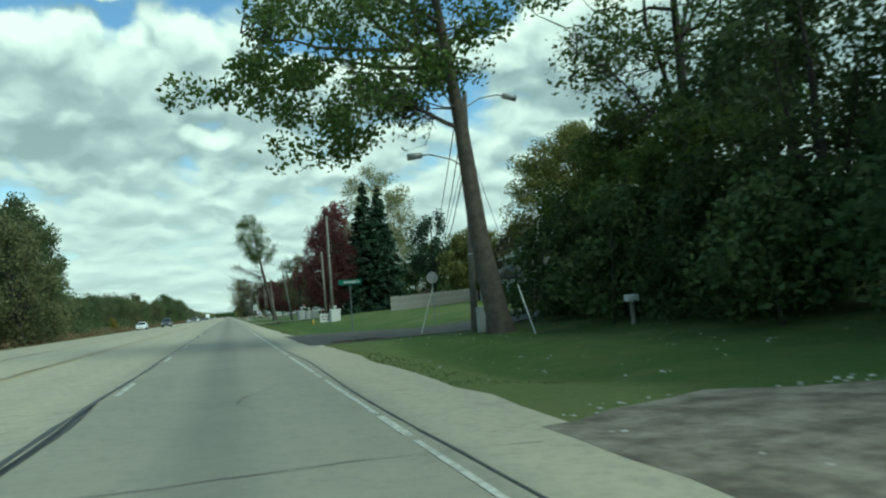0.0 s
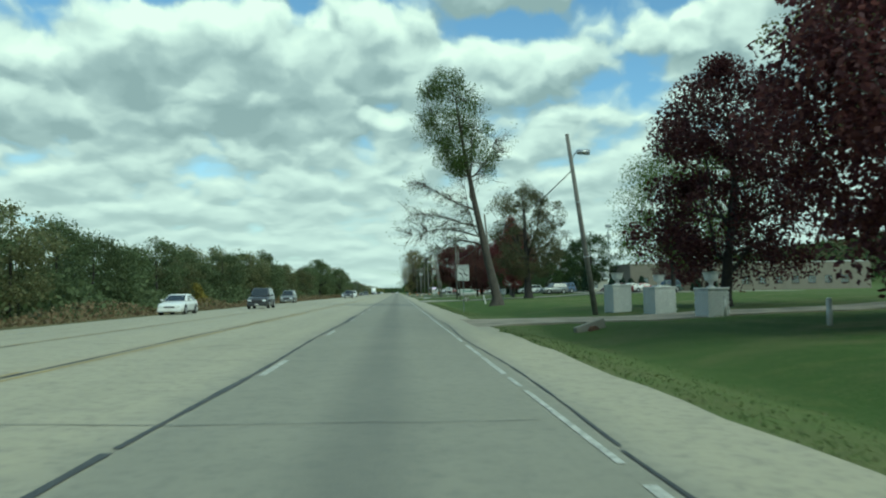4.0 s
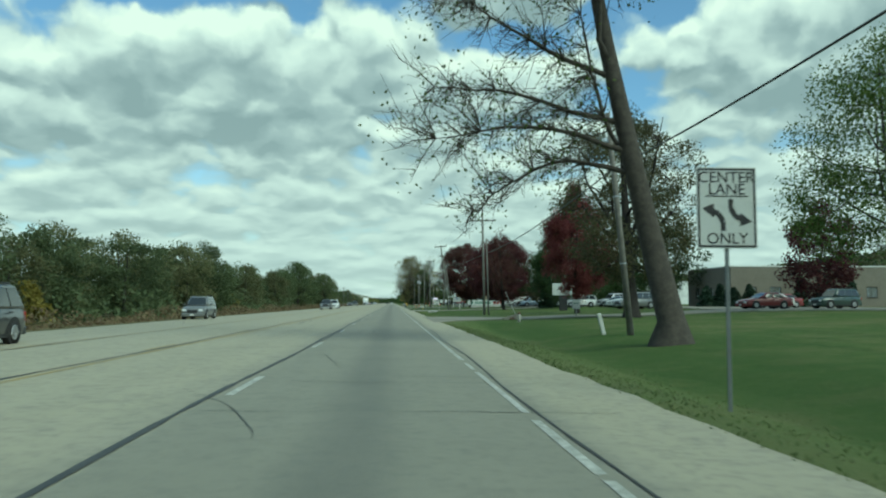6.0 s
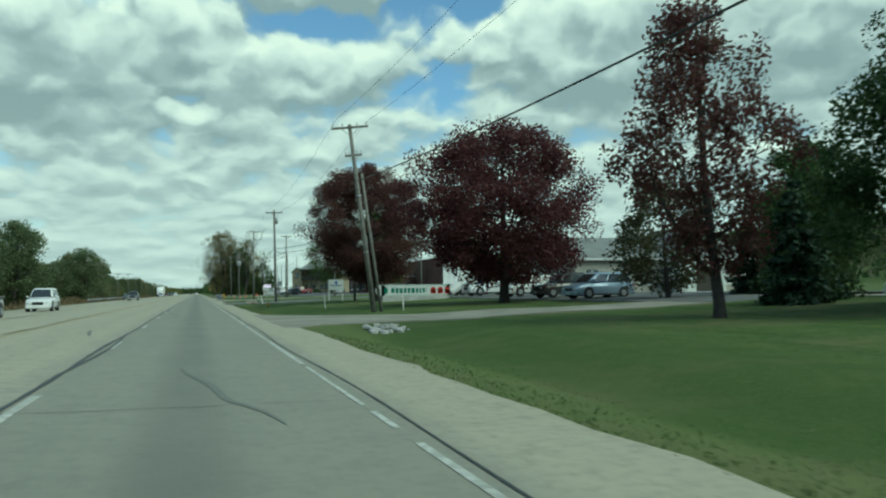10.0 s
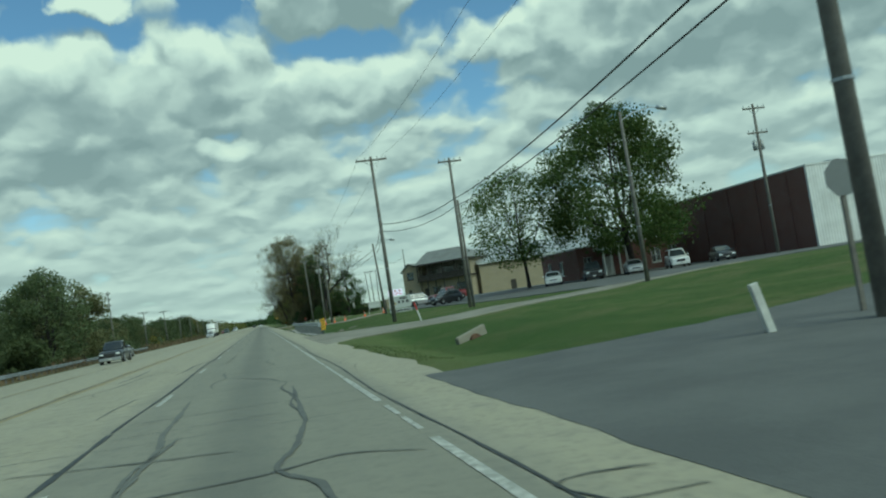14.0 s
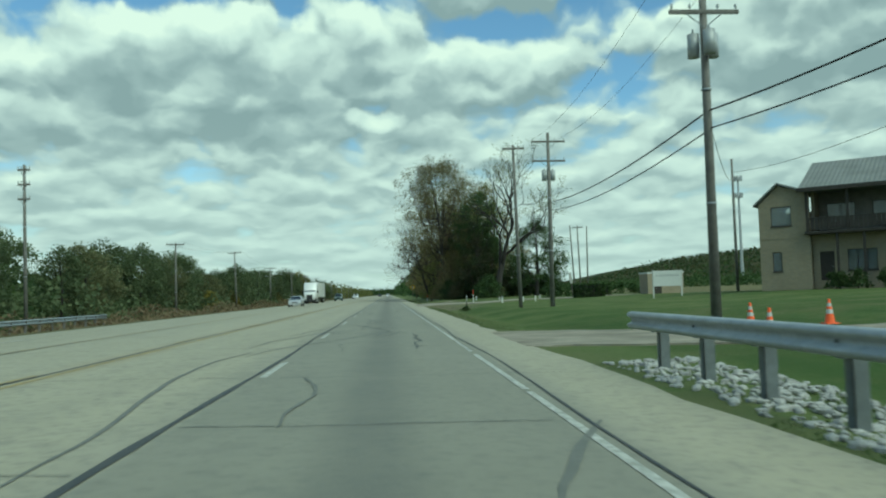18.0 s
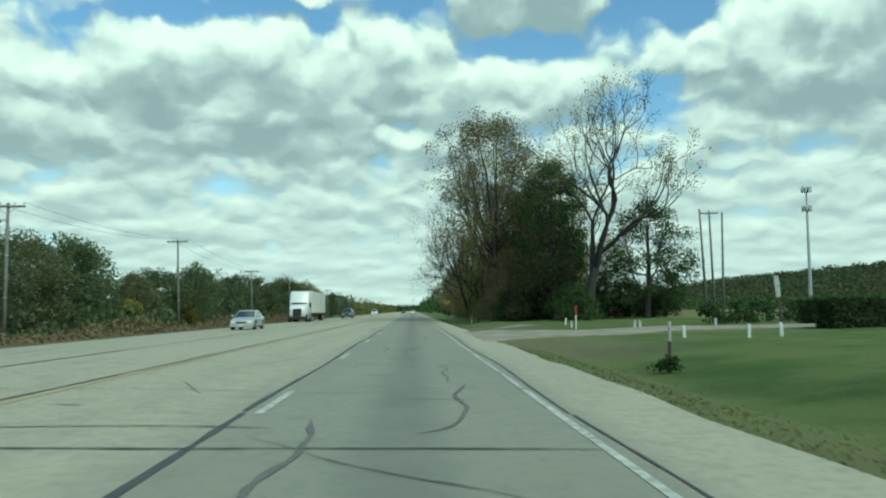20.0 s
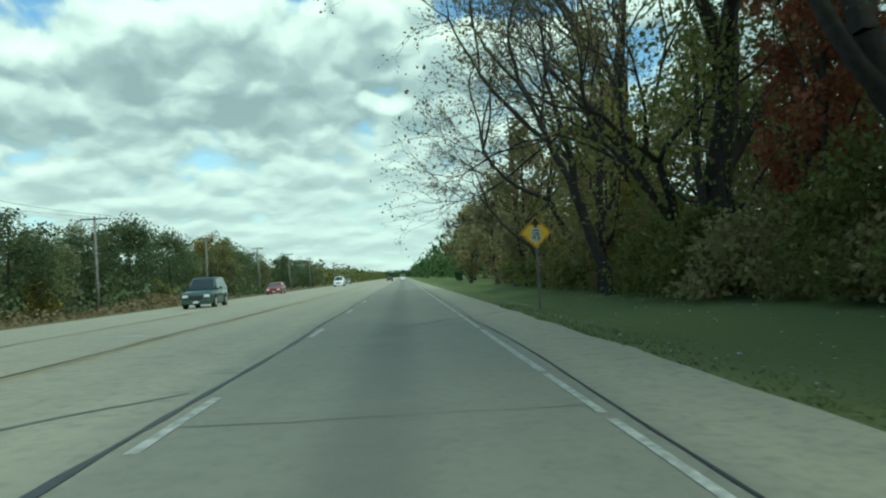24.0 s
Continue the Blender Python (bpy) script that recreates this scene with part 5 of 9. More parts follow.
tree("broadleaf_tree", "yellowing tree at the edge of the far wood", -32, 742, 10.5, 0.6, 4.6, L_YELLOW, "round", M_BARK_DARK, 75, 60, 0.42, 0.2, (0, 0), 480, 0.2, z=-0.5)
for k_, (bx, by) in enumerate([(-29, 589), (-29.5, 672), (-28, 700), (-28, 216), (-29, 300), (-30, 612)]):
    tree("shrub", "yellow autumn shrub before the wood", bx, by, 3.2, 0.1, 1.7, L_YELLOW, "shrub", M_BARK_DARK, 30, 45, 0.3, 0.05, (0, 0), 490 + k_, 0.25, False, group="yellow shrubs", z=-0.5)


def scrub(name, label, pts, size, mat, seed, cat="undergrowth"):
    """Uncountable low growth as one object."""
    rg = np.random.default_rng(seed)
    q = quad_mesh(name, leaves(np.asarray(pts), size, rg, 0.2), mat)
    return tagged(q, label, cat, kind="stuff")


n_ = 26000
sy = rr.uniform(30, 760, n_)
edge = -27.5 + 2.2 * np.sin(sy * 0.11) + 1.2 * np.sin(sy * 0.37)
sx = edge - np.abs(rr.normal(size=n_)) * 4
sz = -0.45 + rr.random(n_) ** 1.4 * np.clip(1.2 + (edge - sx) * 0.8 + 0.9 * np.sin(sy * 0.23), 0.4, 4.5)
scrub("undergrowth", "dark tangled undergrowth along the far side wood", np.stack([sx, sy, sz], 1), 0.45, L_FAR, 5)
L_DRY = leaf("dry_stalks", [(0.15, 0.105, 0.06), (0.21, 0.155, 0.09), (0.16, 0.15, 0.075)], 0.3)
n_ = 30000
sy = 40 + 660 * rr.random(n_)
sx = -18.7 - rr.random(n_) * 8
sz = -0.4 + rr.random(n_) ** 1.4 * (0.75 + 0.4 * np.sin(sy * 0.17 + sx * 0.6)) * np.clip(0.4 - (sx + 18.5) * 0.25, 0.3, 1.3)
scrub("dry_grass", "rusty dry grass on the far verge", np.stack([sx, sy, sz], 1), 0.26, L_DRY, 6, "dry grass")


L_GRASS = leaf("grass_blades", [(0.10, 0.15, 0.045), (0.14, 0.19, 0.065), (0.2, 0.205, 0.1)], 0.5)
n_ = 60000
sy = rr.uniform(-8, 640, n_)
sx = 3.7 + 2.8 * rr.random(n_) ** 1.5
ok = np.ones(n_, bool)
for a_, b_ in DRIVES:
    ok &= (sy < a_ - 2) | (sy > b_ + 2)
sx, sy = sx[ok], sy[ok]
root = np.stack([sx, sy, ground_z(sx, sy) - 0.01], 1)
turn_, tall_ = rr.uniform(0, 6.28, len(sx)), rr.uniform(0.02, 0.055, len(sx))
wide_ = np.stack([np.cos(turn_), np.sin(turn_), 0 * turn_], 1) * 0.016
tip_ = np.stack([rr.normal(size=len(sx)) * 0.05, rr.normal(size=len(sx)) * 0.05, tall_], 1)
quad_ = np.stack([root - wide_, root + wide_, root + tip_ + wide_ * 0.4, root + tip_ - wide_ * 0.4], 1)
tagged(quad_mesh("grass_blades", quad_, L_GRASS), "coarse uneven grass along the shoulder", "grass", kind="stuff")


def far_wood(name, label, x0, x1, y0, y1, hmax, n_, size, mat, seed, base=None):
    rg = np.random.default_rng(seed)
    x, y_ = rg.uniform(x0, x1, n_), rg.uniform(y0, y1, n_)
    top = hmax * (0.62 + 0.38 * np.sin(y_ * 0.19 + seed) * np.sin(x * 0.21 + y_ * 0.05)) * rg.uniform(0.75, 1.0, n_)
    z_ = ground_z(x, y_) + top * rg.random(n_) ** 0.6
    return scrub(name, label, np.stack([x, y_, z_], 1), size, mat, seed, "wood")


far_wood("far_wood", "distant mixed wood on the far side", -60, -27, 880, 1900, 11, 16000, 1.5, L_OLIVE, 21)
far_wood("far_wood", "distant mixed wood on the nearside", 9, 45, 720, 1700, 15, 20000, 1.5, L_DARK, 22)
far_wood("deep_wood", "dark wood behind the far side trees", -75, -40, 20, 900, 9, 26000, 1.3, L_DARK, 23)
far_wood("ridge_wood", "wooded ridge with autumn colours", 215, 470, -50, 1500, 9, 30000, 2.4, L_OAK, 24)
far_wood("ridge_wood", "dark trees on the wooded ridge", 205, 470, -50, 1500, 9, 30000, 2.4, L_DARK, 25)
far_wood("field_wood", "tree line at the foot of the ridge", 150, 185, 560, 1300, 8, 16000, 1.1, L_DARK, 26)
far_wood("far_wood", "blue-green wood closing the far end of the road", -130, 130, 1950, 2100, 15, 9000, 3.0, L_DARK, 28)

# ---- poles, cables, signs, rails ----
M_SIGN_WHITE = paint("sign_white", (0.52, 0.54, 0.52), 0.5)
M_SIGN_BLACK = paint("sign_black", (0.02, 0.02, 0.022), 0.5)
M_SIGN_GREEN = paint("sign_green", (0.01, 0.14, 0.09), 0.4)
M_SIGN_YELLOW = paint("sign_yellow", (0.9, 0.53, 0.03), 0.4)
M_SIGN_BACK = paint("sign_back", (0.2, 0.215, 0.22), 0.5, 0.4)
M_WOOD_GREY = surface("grey_fence_wood", (0.27, 0.265, 0.24), (0.18, 0.175, 0.16), scale=2, rough=0.9, bump=0.4, fine=20)
M_WHITE_PAINT = surface("chipped_white_paint", (0.66, 0.67, 0.63), (0.48, 0.49, 0.46), scale=3, rough=0.75, bump=0.25, fine=18)
M_RED = paint("red_paint", (0.42, 0.03, 0.02), 0.4)
M_ORANGE = paint("cone_orange", (0.85, 0.13, 0.03), 0.45)
M_YELLOW_PAINT = paint("hydrant_yellow", (0.48, 0.36, 0.10), 0.6)
M_GREEN_PAINT = paint("hydrant_green", (0.05, 0.15, 0.115), 0.6)
M_LAMP = paint("lamp_grey", (0.42, 0.44, 0.45), 0.45, 0.5)
M_TANK = paint("transformer_grey", (0.36, 0.38, 0.38), 0.45, 0.2)
M_STONE = surface("pale_stone", (0.46, 0.455, 0.43), (0.30, 0.295, 0.28), scale=2, rough=0.9, bump=0.6, fine=10)
M_ROCK = surface("brown_rock", (0.22, 0.20, 0.165), (0.13, 0.12, 0.10), scale=2, rough=0.95, bump=0.7, fine=8)
M_CHALK = surface("chalky_paint", (0.46, 0.47, 0.43), (0.27, 0.27, 0.24), scale=5, rough=0.85, bump=0.3, fine=20)
M_INK = paint("dark_ink", (0.03, 0.03, 0.035), 0.6)
M_RUST = surface("rusty_steel", (0.16, 0.09, 0.055), (0.09, 0.06, 0.045), rough=0.9, bump=0.4)


def pole(x, y, H, lean=(0, 0), arms=(), tank=0, lamp=None, twin=None, r=0.17, label="weathered wooden utility pole", group="utility poles", bands=True):
    """A wooden pole. arms: (height, width); lamp: (height, reach, direction); twin: (dx, height)."""
    z = on_ground(x, y) - 0.05
    e = thing("utility_pole", pose(x, y, z, -math.degrees(math.atan2(lean[1], H)), math.degrees(math.atan2(lean[0], H)), 0), label, "utility pole", group)
    part("pole_shaft", cyl(B(), (0, 0, -0.3), (0, 0, H), r, r * 0.62, 12), M_POLE, e, shade=True)
    for h, w in arms:
        a = part("crossarm", box(B(), -w / 2, -0.13, h - 0.07, w / 2, -0.02, h + 0.07, 0.012), M_POLE, e)
        for s in (-0.46, -0.2, 0.2, 0.46):
            bm = B()
            cyl(bm, (s * w, -0.075, h + 0.07), (s * w, -0.075, h + 0.16), 0.02, 0.02, 6)
            cyl(bm, (s * w, -0.075, h + 0.15), (s * w, -0.075, h + 0.27), 0.055, 0.035, 8)
            part("insulator", bm, M_TANK, a)
        for s in (-1, 1):
            part("brace", cyl(B(), (0, -0.1, h - 0.55), (s * w * 0.26, -0.1, h - 0.06), 0.022, 0.022, 5), M_STEEL, a)
    for k in range(tank):
        a = 2.2 * k + 0.4
        bm = B()
        cx, cy = 0.36 * math.cos(a), 0.36 * math.sin(a)
        hh = (arms[-1][0] if arms else H) - 1.5
        cyl(bm, (cx, cy, hh), (cx, cy, hh + 0.8), 0.2, 0.2, 12)
        cyl(bm, (cx, cy, hh + 0.8), (cx, cy, hh + 0.98), 0.05, 0.03, 6)
        part("transformer", bm, M_TANK, e, "grey metal transformer can", True)
    for h, reach, d in () if not lamp else lamp if isinstance(lamp[0], tuple) else (lamp,):
        pts = [(0, 0, h - 0.35), (d * reach * 0.35, 0, h + 0.1), (d * reach * 0.8, 0, h + 0.3), (d * reach, 0, h + 0.25)]
        b = Build()
        b.add(*tube(pts, [0.035] * 4, 6))
        arm = b.make("lamp_arm", M_LAMP, e)
        bm = B()
        cyl(bm, (d * (reach - 0.1), 0, h + 0.26), (d * (reach + 0.55), 0, h + 0.16), 0.13, 0.16, 10)
        part("lamp_head", bm, M_LAMP, arm, "cobra-head street lamp", True)
    if twin:
        dx, h2 = twin
        part("stub_pole", cyl(B(), (dx, 0.1, -0.3), (dx - 0.1, 0.1, h2), r * 0.62, r * 0.5, 10), M_POLE, e, shade=True)
    if bands:
        for h in (0.32 * H, 0.62 * H):
            part("bracket", cyl(B(), (0, 0, h), (0, 0, h + 0.06), r * 0.98, r * 0.98, 10), M_STEEL, e)
    return e


def guy(x, y, dx, dy, top, guard=2.3):
    """A stay wire with a pale guard at its foot."""
    z = on_ground(x, y)
    e = thing("guy_wire", pose(x, y, z), "thin stay wire with a pale plastic guard", "guy wire", "stay wires")
    v = Vector((dx, dy, top))
    part("wire", cyl(B(), (0, 0, 0), v, 0.012, 0.012, 5), M_WIRE, e)
    part("guard", cyl(B(), (0, 0, 0.02), v.normalized() * guard, 0.024, 0.024, 8), M_WHITE_PAINT, e, "pale plastic tube")


def cable(p, q, sag, r=0.03, label="thick black communication cable"):
    p, q = np.array(p, float), np.array(q, float)
    t = np.linspace(0, 1, 17)[:, None]
    pts = p + (q - p) * t
    pts[:, 2] -= (4 * sag * t * (1 - t))[:, 0]
    b = Build()
    b.add(*tube(pts, [r] * len(pts), 5))
    return tagged(b.make("overhead_cable", M_WIRE), label, "cable", "overhead cables")


pole(10.45, 34.7, 10.9, (0.3, 0), (), 0, ((7.7, 2.2, -1), (10.5, 1.9, 1)), None, 0.17, "roadside wooden pole with two street lamp arms")
guy(10.8, 28.2, -0.3, 6.4, 9.0)
guy(8.55, 37.0, 1.85, -2.2, 7.4)
pole(11.8, 96.2, 12.4, (-0.1, 0), (), 0, None, (-0.75, 8.3), 0.2, "pale weathered pole with a thin pole beside it")
pole(10.6, 143.9, 9.9, (-1.35, 0), (), 0, (8.6, 0.5, 1), None, 0.16, "leaning wooden pole with a small light")
pole(10.0, 184.6, 9.4, (-0.85, 0), (), 0, None, None, 0.15, "slim leaning wooden pole by the bare tree")
pole(10.4, 241.8, 12.7, (-0.2, 0), ((12.4, 2.5), (10.6, 2.9)), 0, None, (0.5, 8.6), 0.155, "stout pole with two crossarms and a stub pole")
guy(13.6, 240.2, -2.8, 1.5, 7.0, 2.6)
pole(10.7, 303.3, 12.2, (-1.5, 0), ((12.0, 2.4), (10.2, 1.1)), 0, None, (0.5, 9.0), 0.18, "leaning pole with a wide top crossarm")
pole(17.0, 343.5, 9.6, (0.1, 0), (), 0, None, None, 0.16, "short wooden pole beneath a big maple")
pole(10.1, 364.3, 12.6, (-0.2, 0), ((12.2, 2.2),), 1, None, None, 0.19, "wooden pole with a crossarm and transformer")
pole(10.7, 418.7, 13.8, (0, 0), ((13.5, 2.6),), 0, None, None, 0.18, "tall straight wooden pole with a crossarm")
pole(17.0, 418.0, 12.6, (0.1, 0), ((12.3, 2.0),), 0, None, (0.35, 9.0), 0.17, "wooden pole with a crossarm beside the driveway")
pole(23.9, 399.8, 10.9, (0, 0), (), 0, (10.7, 2.7, 1), None, 0.15, "tall grey pole with a street lamp arm")
pole(44.6, 415.6, 13.4, (0, 0), ((13.0, 2.2), (10.8, 2.0)), 2, None, None, 0.17, "pole with two crossarms and transformers before a factory")
pole(15.95, 457.9, 9.3, (-0.4, 0), (), 0, (9.2, 2.4, 1), None, 0.17, "wooden pole with a street lamp by the parking lot")
pole(10.75, 480.0, 12.8, (0.05, 0), ((12.1, 2.3), (10.6, 2.4)), 3, None, None, 0.18, "pole with two crossarms and three transformers")
pole(12.4, 515.0, 13.4, (0.1, 0), ((12.7, 2.6), (11.2, 2.6)), 2, None, None, 0.19, "tall pole with two crossarms and transformers")
pole(10.2, 516.5, 12.8, (-0.2, 0), ((12.5, 1.8),), 0, None, None, 0.16, "wooden pole with one short crossarm")
pole(31.8, 526.0, 12.2, (0, 0), (), 0, None, None, 0.15, "bare wooden pole beside the office")
for dx, ln in ((-1.4, -0.5), (0, -0.3), (1.6, 0.2)):
    pole(33.6 + dx, 594.0 + dx, 12.0, (ln, 0), ((11.7, 2.0),) if dx == 0 else (), 0, None, None, 0.16, "one of three wooden poles at the field's edge")
pole(28, 640, 11.5, (0, 0), ((11.2, 2.2),), 0, None, None, 0.16, "wooden pole far across the field")
LP = [(-26.9, 516, 12.4), (-26.7, 558, 9.2), (-25.9, 594.8, 10.0), (-25.9, 635.2, 8.6), (-25.9, 675.2, 8.4)] + [(-26.2, 715 + 40 * k, 8.6) for k in range(9)]
for k, (lx, ly, lh) in enumerate(LP):
    pole(lx, ly, lh, (rr.uniform(-0.3, 0.1), 0), ((lh - 0.25, 2.3),) if k else ((lh - 0.4, 0.9), (lh - 1.5, 0.9), (lh - 2.6, 0.9)), 0, None, None, 0.15, "wooden pole along the far verge", "far side poles")
for (x0, y0, h0), (x1, y1, h1) in zip(LP[1:7], LP[2:8]):
    for s in (-1, 1):
        cable((x0 + s, y0, h0 - 0.45), (x1 + s, y1, h1 - 0.45), 0.6, 0.012, "thin power line on the far verge")
CH = [(10.45, 34.7, 7.3), (11.7, 96.2, 7.6), (9.6, 143.9, 7.9), (9.4, 184.6, 7.0), (10.3, 241.8, 6.8), (9.6, 303.3, 8.4), (17.1, 343.5, 8.6), (10.0, 364.3, 7.3), (16.9, 418.0, 9.3), (10.7, 418.7, 8.1), (15.6, 457.9, 8.9), (10.8, 480.0, 7.2), (12.4, 515.0, 8.0)]
for k, (p, q) in enumerate(zip(CH, CH[1:])):
    if k in (0, 1):
        continue
    cable(p, q, 0.5 if k != 5 else 0.2, 0.032)
for p, q in ((CH[6], CH[7]), (CH[7], CH[8]), (CH[8], CH[9]), (CH[9], CH[10]), (CH[10], CH[11]), (CH[11], CH[12])):
    cable((p[0], p[1], p[2] - 0.65), (q[0], q[1], q[2] - 0.6), 0.55, 0.026)
for h0, h1, dx in ((10.6, 9.6, 0), (8.9, 8.0, 0.6), (7.2, 7.2, 1.0)):
    cable((10.45, 34.7, h0), (30 + dx, 118, h1), 0.7, 0.03, "dark power line crossing the house lot")
for dz in (0.0, -1.2):
    cable((11.7, 96.2, 9.6 + dz), (30, 121, 8.8 + dz), 0.5, 0.015, "thin house drop wire")
PW = [(10.2, 241.8, 12.7), (9.3, 303.3, 12.3), (9.95, 364.3, 12.5), (10.7, 418.7, 13.8), (10.8, 480, 12.5), (12.4, 515, 13.0)]
for p, q in zip(PW, PW[1:]):
    for s in (-1, 1):
        cable((p[0] + s, p[1], p[2]), (q[0] + s, q[1], q[2]), 0.9, 0.008, "thin power line between crossarms")
cable((15.6, 457.9, 7.9), (31.8, 526, 11.6), 1.2, 0.016, "thin wire to the office pole")
cable((10.8, 480, 7.0), (31.8, 526, 11.2), 1.0, 0.016, "thin wire to the office pole")


def text_mesh(name, body, size, mat, parent, m):
    cu = bpy.data.curves.new(name, "FONT")
    cu.body, cu.size, cu.align_x, cu.align_y, cu.extrude = body, size, "CENTER", "CENTER", 0.002
    tmp = bpy.data.objects.new("tmp", cu)
    scene.collection.objects.link(tmp)
    me = bpy.data.meshes.new_from_object(tmp.evaluated_get(bpy.context.evaluated_depsgraph_get()))
    bpy.data.objects.remove(tmp)
    me.materials.clear()
    me.materials.append(mat)
    ob = new(name, me)
    ob.parent, ob.matrix_basis = parent, m
    return ob


FACE = pose(0, 0, 0, 90, 0, 0)   # letters upright, read by drivers going +y


def bars(parent, x0, x1, z, h, mat, seed, y=-0.03, name="lettering"):
    """Unreadable writing as a row of plain bars."""
    r = np.random.default_rng(seed)
    x = x0
    bm = B()
    while x < x1 - 0.02:
        w = min(h * r.uniform(0.35, 0.75), x1 - x)
        box(bm, x, y - 0.004, z - h / 2 * r.uniform(0.8, 1), x + w, y + 0.004, z + h / 2 * r.uniform(0.8, 1))
        x += w + h * (0.7 if r.random() < 0.15 else 0.22)
    return part(name, bm, mat, parent, "row of plain dark bars")


def sign_post(e, h, mat=M_STEEL_DULL, x=0.0, r=0.028):
    return part("post", box(B(), x - r, 0.012, -0.2, x + r, 0.012 + r * 1.2, h, 0.004), mat, e)


def octagon(bm, r, y0, y1, z):
    vs = [bm.verts.new((r * math.cos(math.radians(22.5 + 45 * k)), y, z + r * math.sin(math.radians(22.5 + 45 * k)))) for y in (y0, y1) for k in range(8)]
    bm.faces.new(vs[:8])
    bm.faces.new(vs[15:7:-1])
    for k in range(8):
        bm.faces.new((vs[k], vs[8 + k], vs[8 + (k + 1) % 8], vs[(k + 1) % 8]))
    return bm


# centre-lane sign
e = thing("traffic_sign", pose(5.1, 163.1, on_ground(5.1, 163.1)), "white rectangular turn-lane sign with black arrows on a steel post", "road sign")
Z0 = 2.18 - on_ground(5.1, 163.1)
part("panel", box(B(), -0.46, -0.01, Z0, 0.46, 0.01, Z0 + 1.22, 0.004), M_SIGN_WHITE, e)
bm = B()
for x0, z0, x1, z1 in ((-0.44, 0.02, 0.44, 0.045), (-0.44, 1.175, 0.44, 1.2), (-0.44, 0.02, -0.415, 1.2), (0.415, 0.02, 0.44, 1.2), (-0.33, 0.775, 0.33, 0.79)):
    box(bm, x0, -0.016, Z0 + z0, x1, -0.011, Z0 + z1)
part("border", bm, M_SIGN_BLACK, e)
text_mesh("lettering", "CENTER", 0.235, M_SIGN_BLACK, e, Matrix.Translation((0, -0.014, Z0 + 1.06)) @ FACE)
text_mesh("lettering", "LANE", 0.235, M_SIGN_BLACK, e, Matrix.Translation((0, -0.014, Z0 + 0.88)) @ FACE)
text_mesh("lettering", "ONLY", 0.235, M_SIGN_BLACK, e, Matrix.Translation((0, -0.014, Z0 + 0.14)) @ FACE)
for s in (1, -1):
    bm = B()
    path = [(0.06 * s, 0.5 + 0.24 * s), (0.06 * s, 0.5 + 0.1 * s), (0.13 * s, 0.5 - 0.02 * s), (0.22 * s, 0.5 - 0.06 * s)]
    for (xa, za), (xb, zb) in zip(path, path[1:]):
        cyl(bm, (xa, -0.014, Z0 + za), (xb, -0.014, Z0 + zb), 0.04, 0.04, 6)
    bmesh.ops.scale(bm, vec=(1, 0.08, 1), verts=bm.verts, space=Matrix.Translation((0, 0.014, 0)))
    va = [bm.verts.new((x_, -0.014, Z0 + z_)) for x_, z_ in ((0.2 * s, 0.5 + 0.04 * s), (0.38 * s, 0.5 - 0.1 * s), (0.2 * s, 0.5 - 0.17 * s))]
    bm.faces.new(va)
    part("arrow", bm, M_SIGN_BLACK, e)
sign_post(e, Z0 + 1.1)

# green street name sign
e = thing("street_sign", pose(6.45, 44.4, on_ground(6.45, 44.4) - 0.2), "green street name sign on a steel post", "street sign")
part("panel", box(B(), -0.62, -0.008, 2.95, 0.62, 0.008, 3.22, 0.003), M_SIGN_GREEN, e)
bars(e, -0.35, 0.5, 3.085, 0.12, M_SIGN_WHITE, 1, -0.014)
sign_post(e, 2.95)
for sx, sy, top in ((11.6, 46.4, 3.2), (10.75, 365.6, 2.9)):
    e = thing("stop_sign", pose(sx, sy, on_ground(sx, sy)), "back of an octagonal sign on a steel post", "road sign", "octagonal signs")
    part("panel", octagon(B(), 0.36, -0.008, 0.008, top - 0.4), M_SIGN_BACK, e, "bare metal sign back")
    if sy < 300:
        sign_post(e, top - 0.05)
    else:
        sign_post(e, top - 0.05, M_POLE, 0, 0.05)

# warning sign by the wood
e = thing("warning_sign", pose(5.45, 637.4, on_ground(5.45, 637.4)), "yellow diamond speed-ahead sign with a small white panel", "road sign")
zc = 2.81 - on_ground(5.45, 637.4)
rot45 = Matrix.Translation((0, 0, zc)) @ pose(0, 0, 0, 0, 45, 0)
part("panel", box(B(), -0.46, -0.01, -0.46, 0.46, 0.01, 0.46, 0.03, rot45), M_SIGN_YELLOW, e)
bm = B()
for a in range(4):
    box(bm, -0.43, -0.016, 0.405, 0.43, -0.012, 0.43, 0, rot45 @ pose(0, 0, 0, 0, 90 * a, 0))
part("border", bm, M_SIGN_BLACK, e)
part("inset", box(B(), -0.2, -0.018, zc - 0.36, 0.2, -0.012, zc + 0.18, 0.01), M_SIGN_WHITE, e)
bars(e, -0.14, 0.14, zc + 0.09, 0.07, M_SIGN_BLACK, 3, -0.022)
bars(e, -0.14, 0.14, zc - 0.02, 0.07, M_SIGN_BLACK, 4, -0.022)
text_mesh("numeral", "45", 0.34, M_SIGN_BLACK, e, Matrix.Translation((0, -0.022, zc - 0.2)) @ FACE)
bm = B()
bm.faces.new([bm.verts.new((x_, -0.018, zc + z_)) for x_, z_ in ((-0.2, 0.32), (0, 0.58), (0.2, 0.32))])
box(bm, -0.07, -0.019, zc + 0.2, 0.07, -0.017, zc + 0.33)
part("arrow", bm, M_SIGN_BLACK, e)
sign_post(e, zc - 0.3, M_POLE, 0, 0.05)

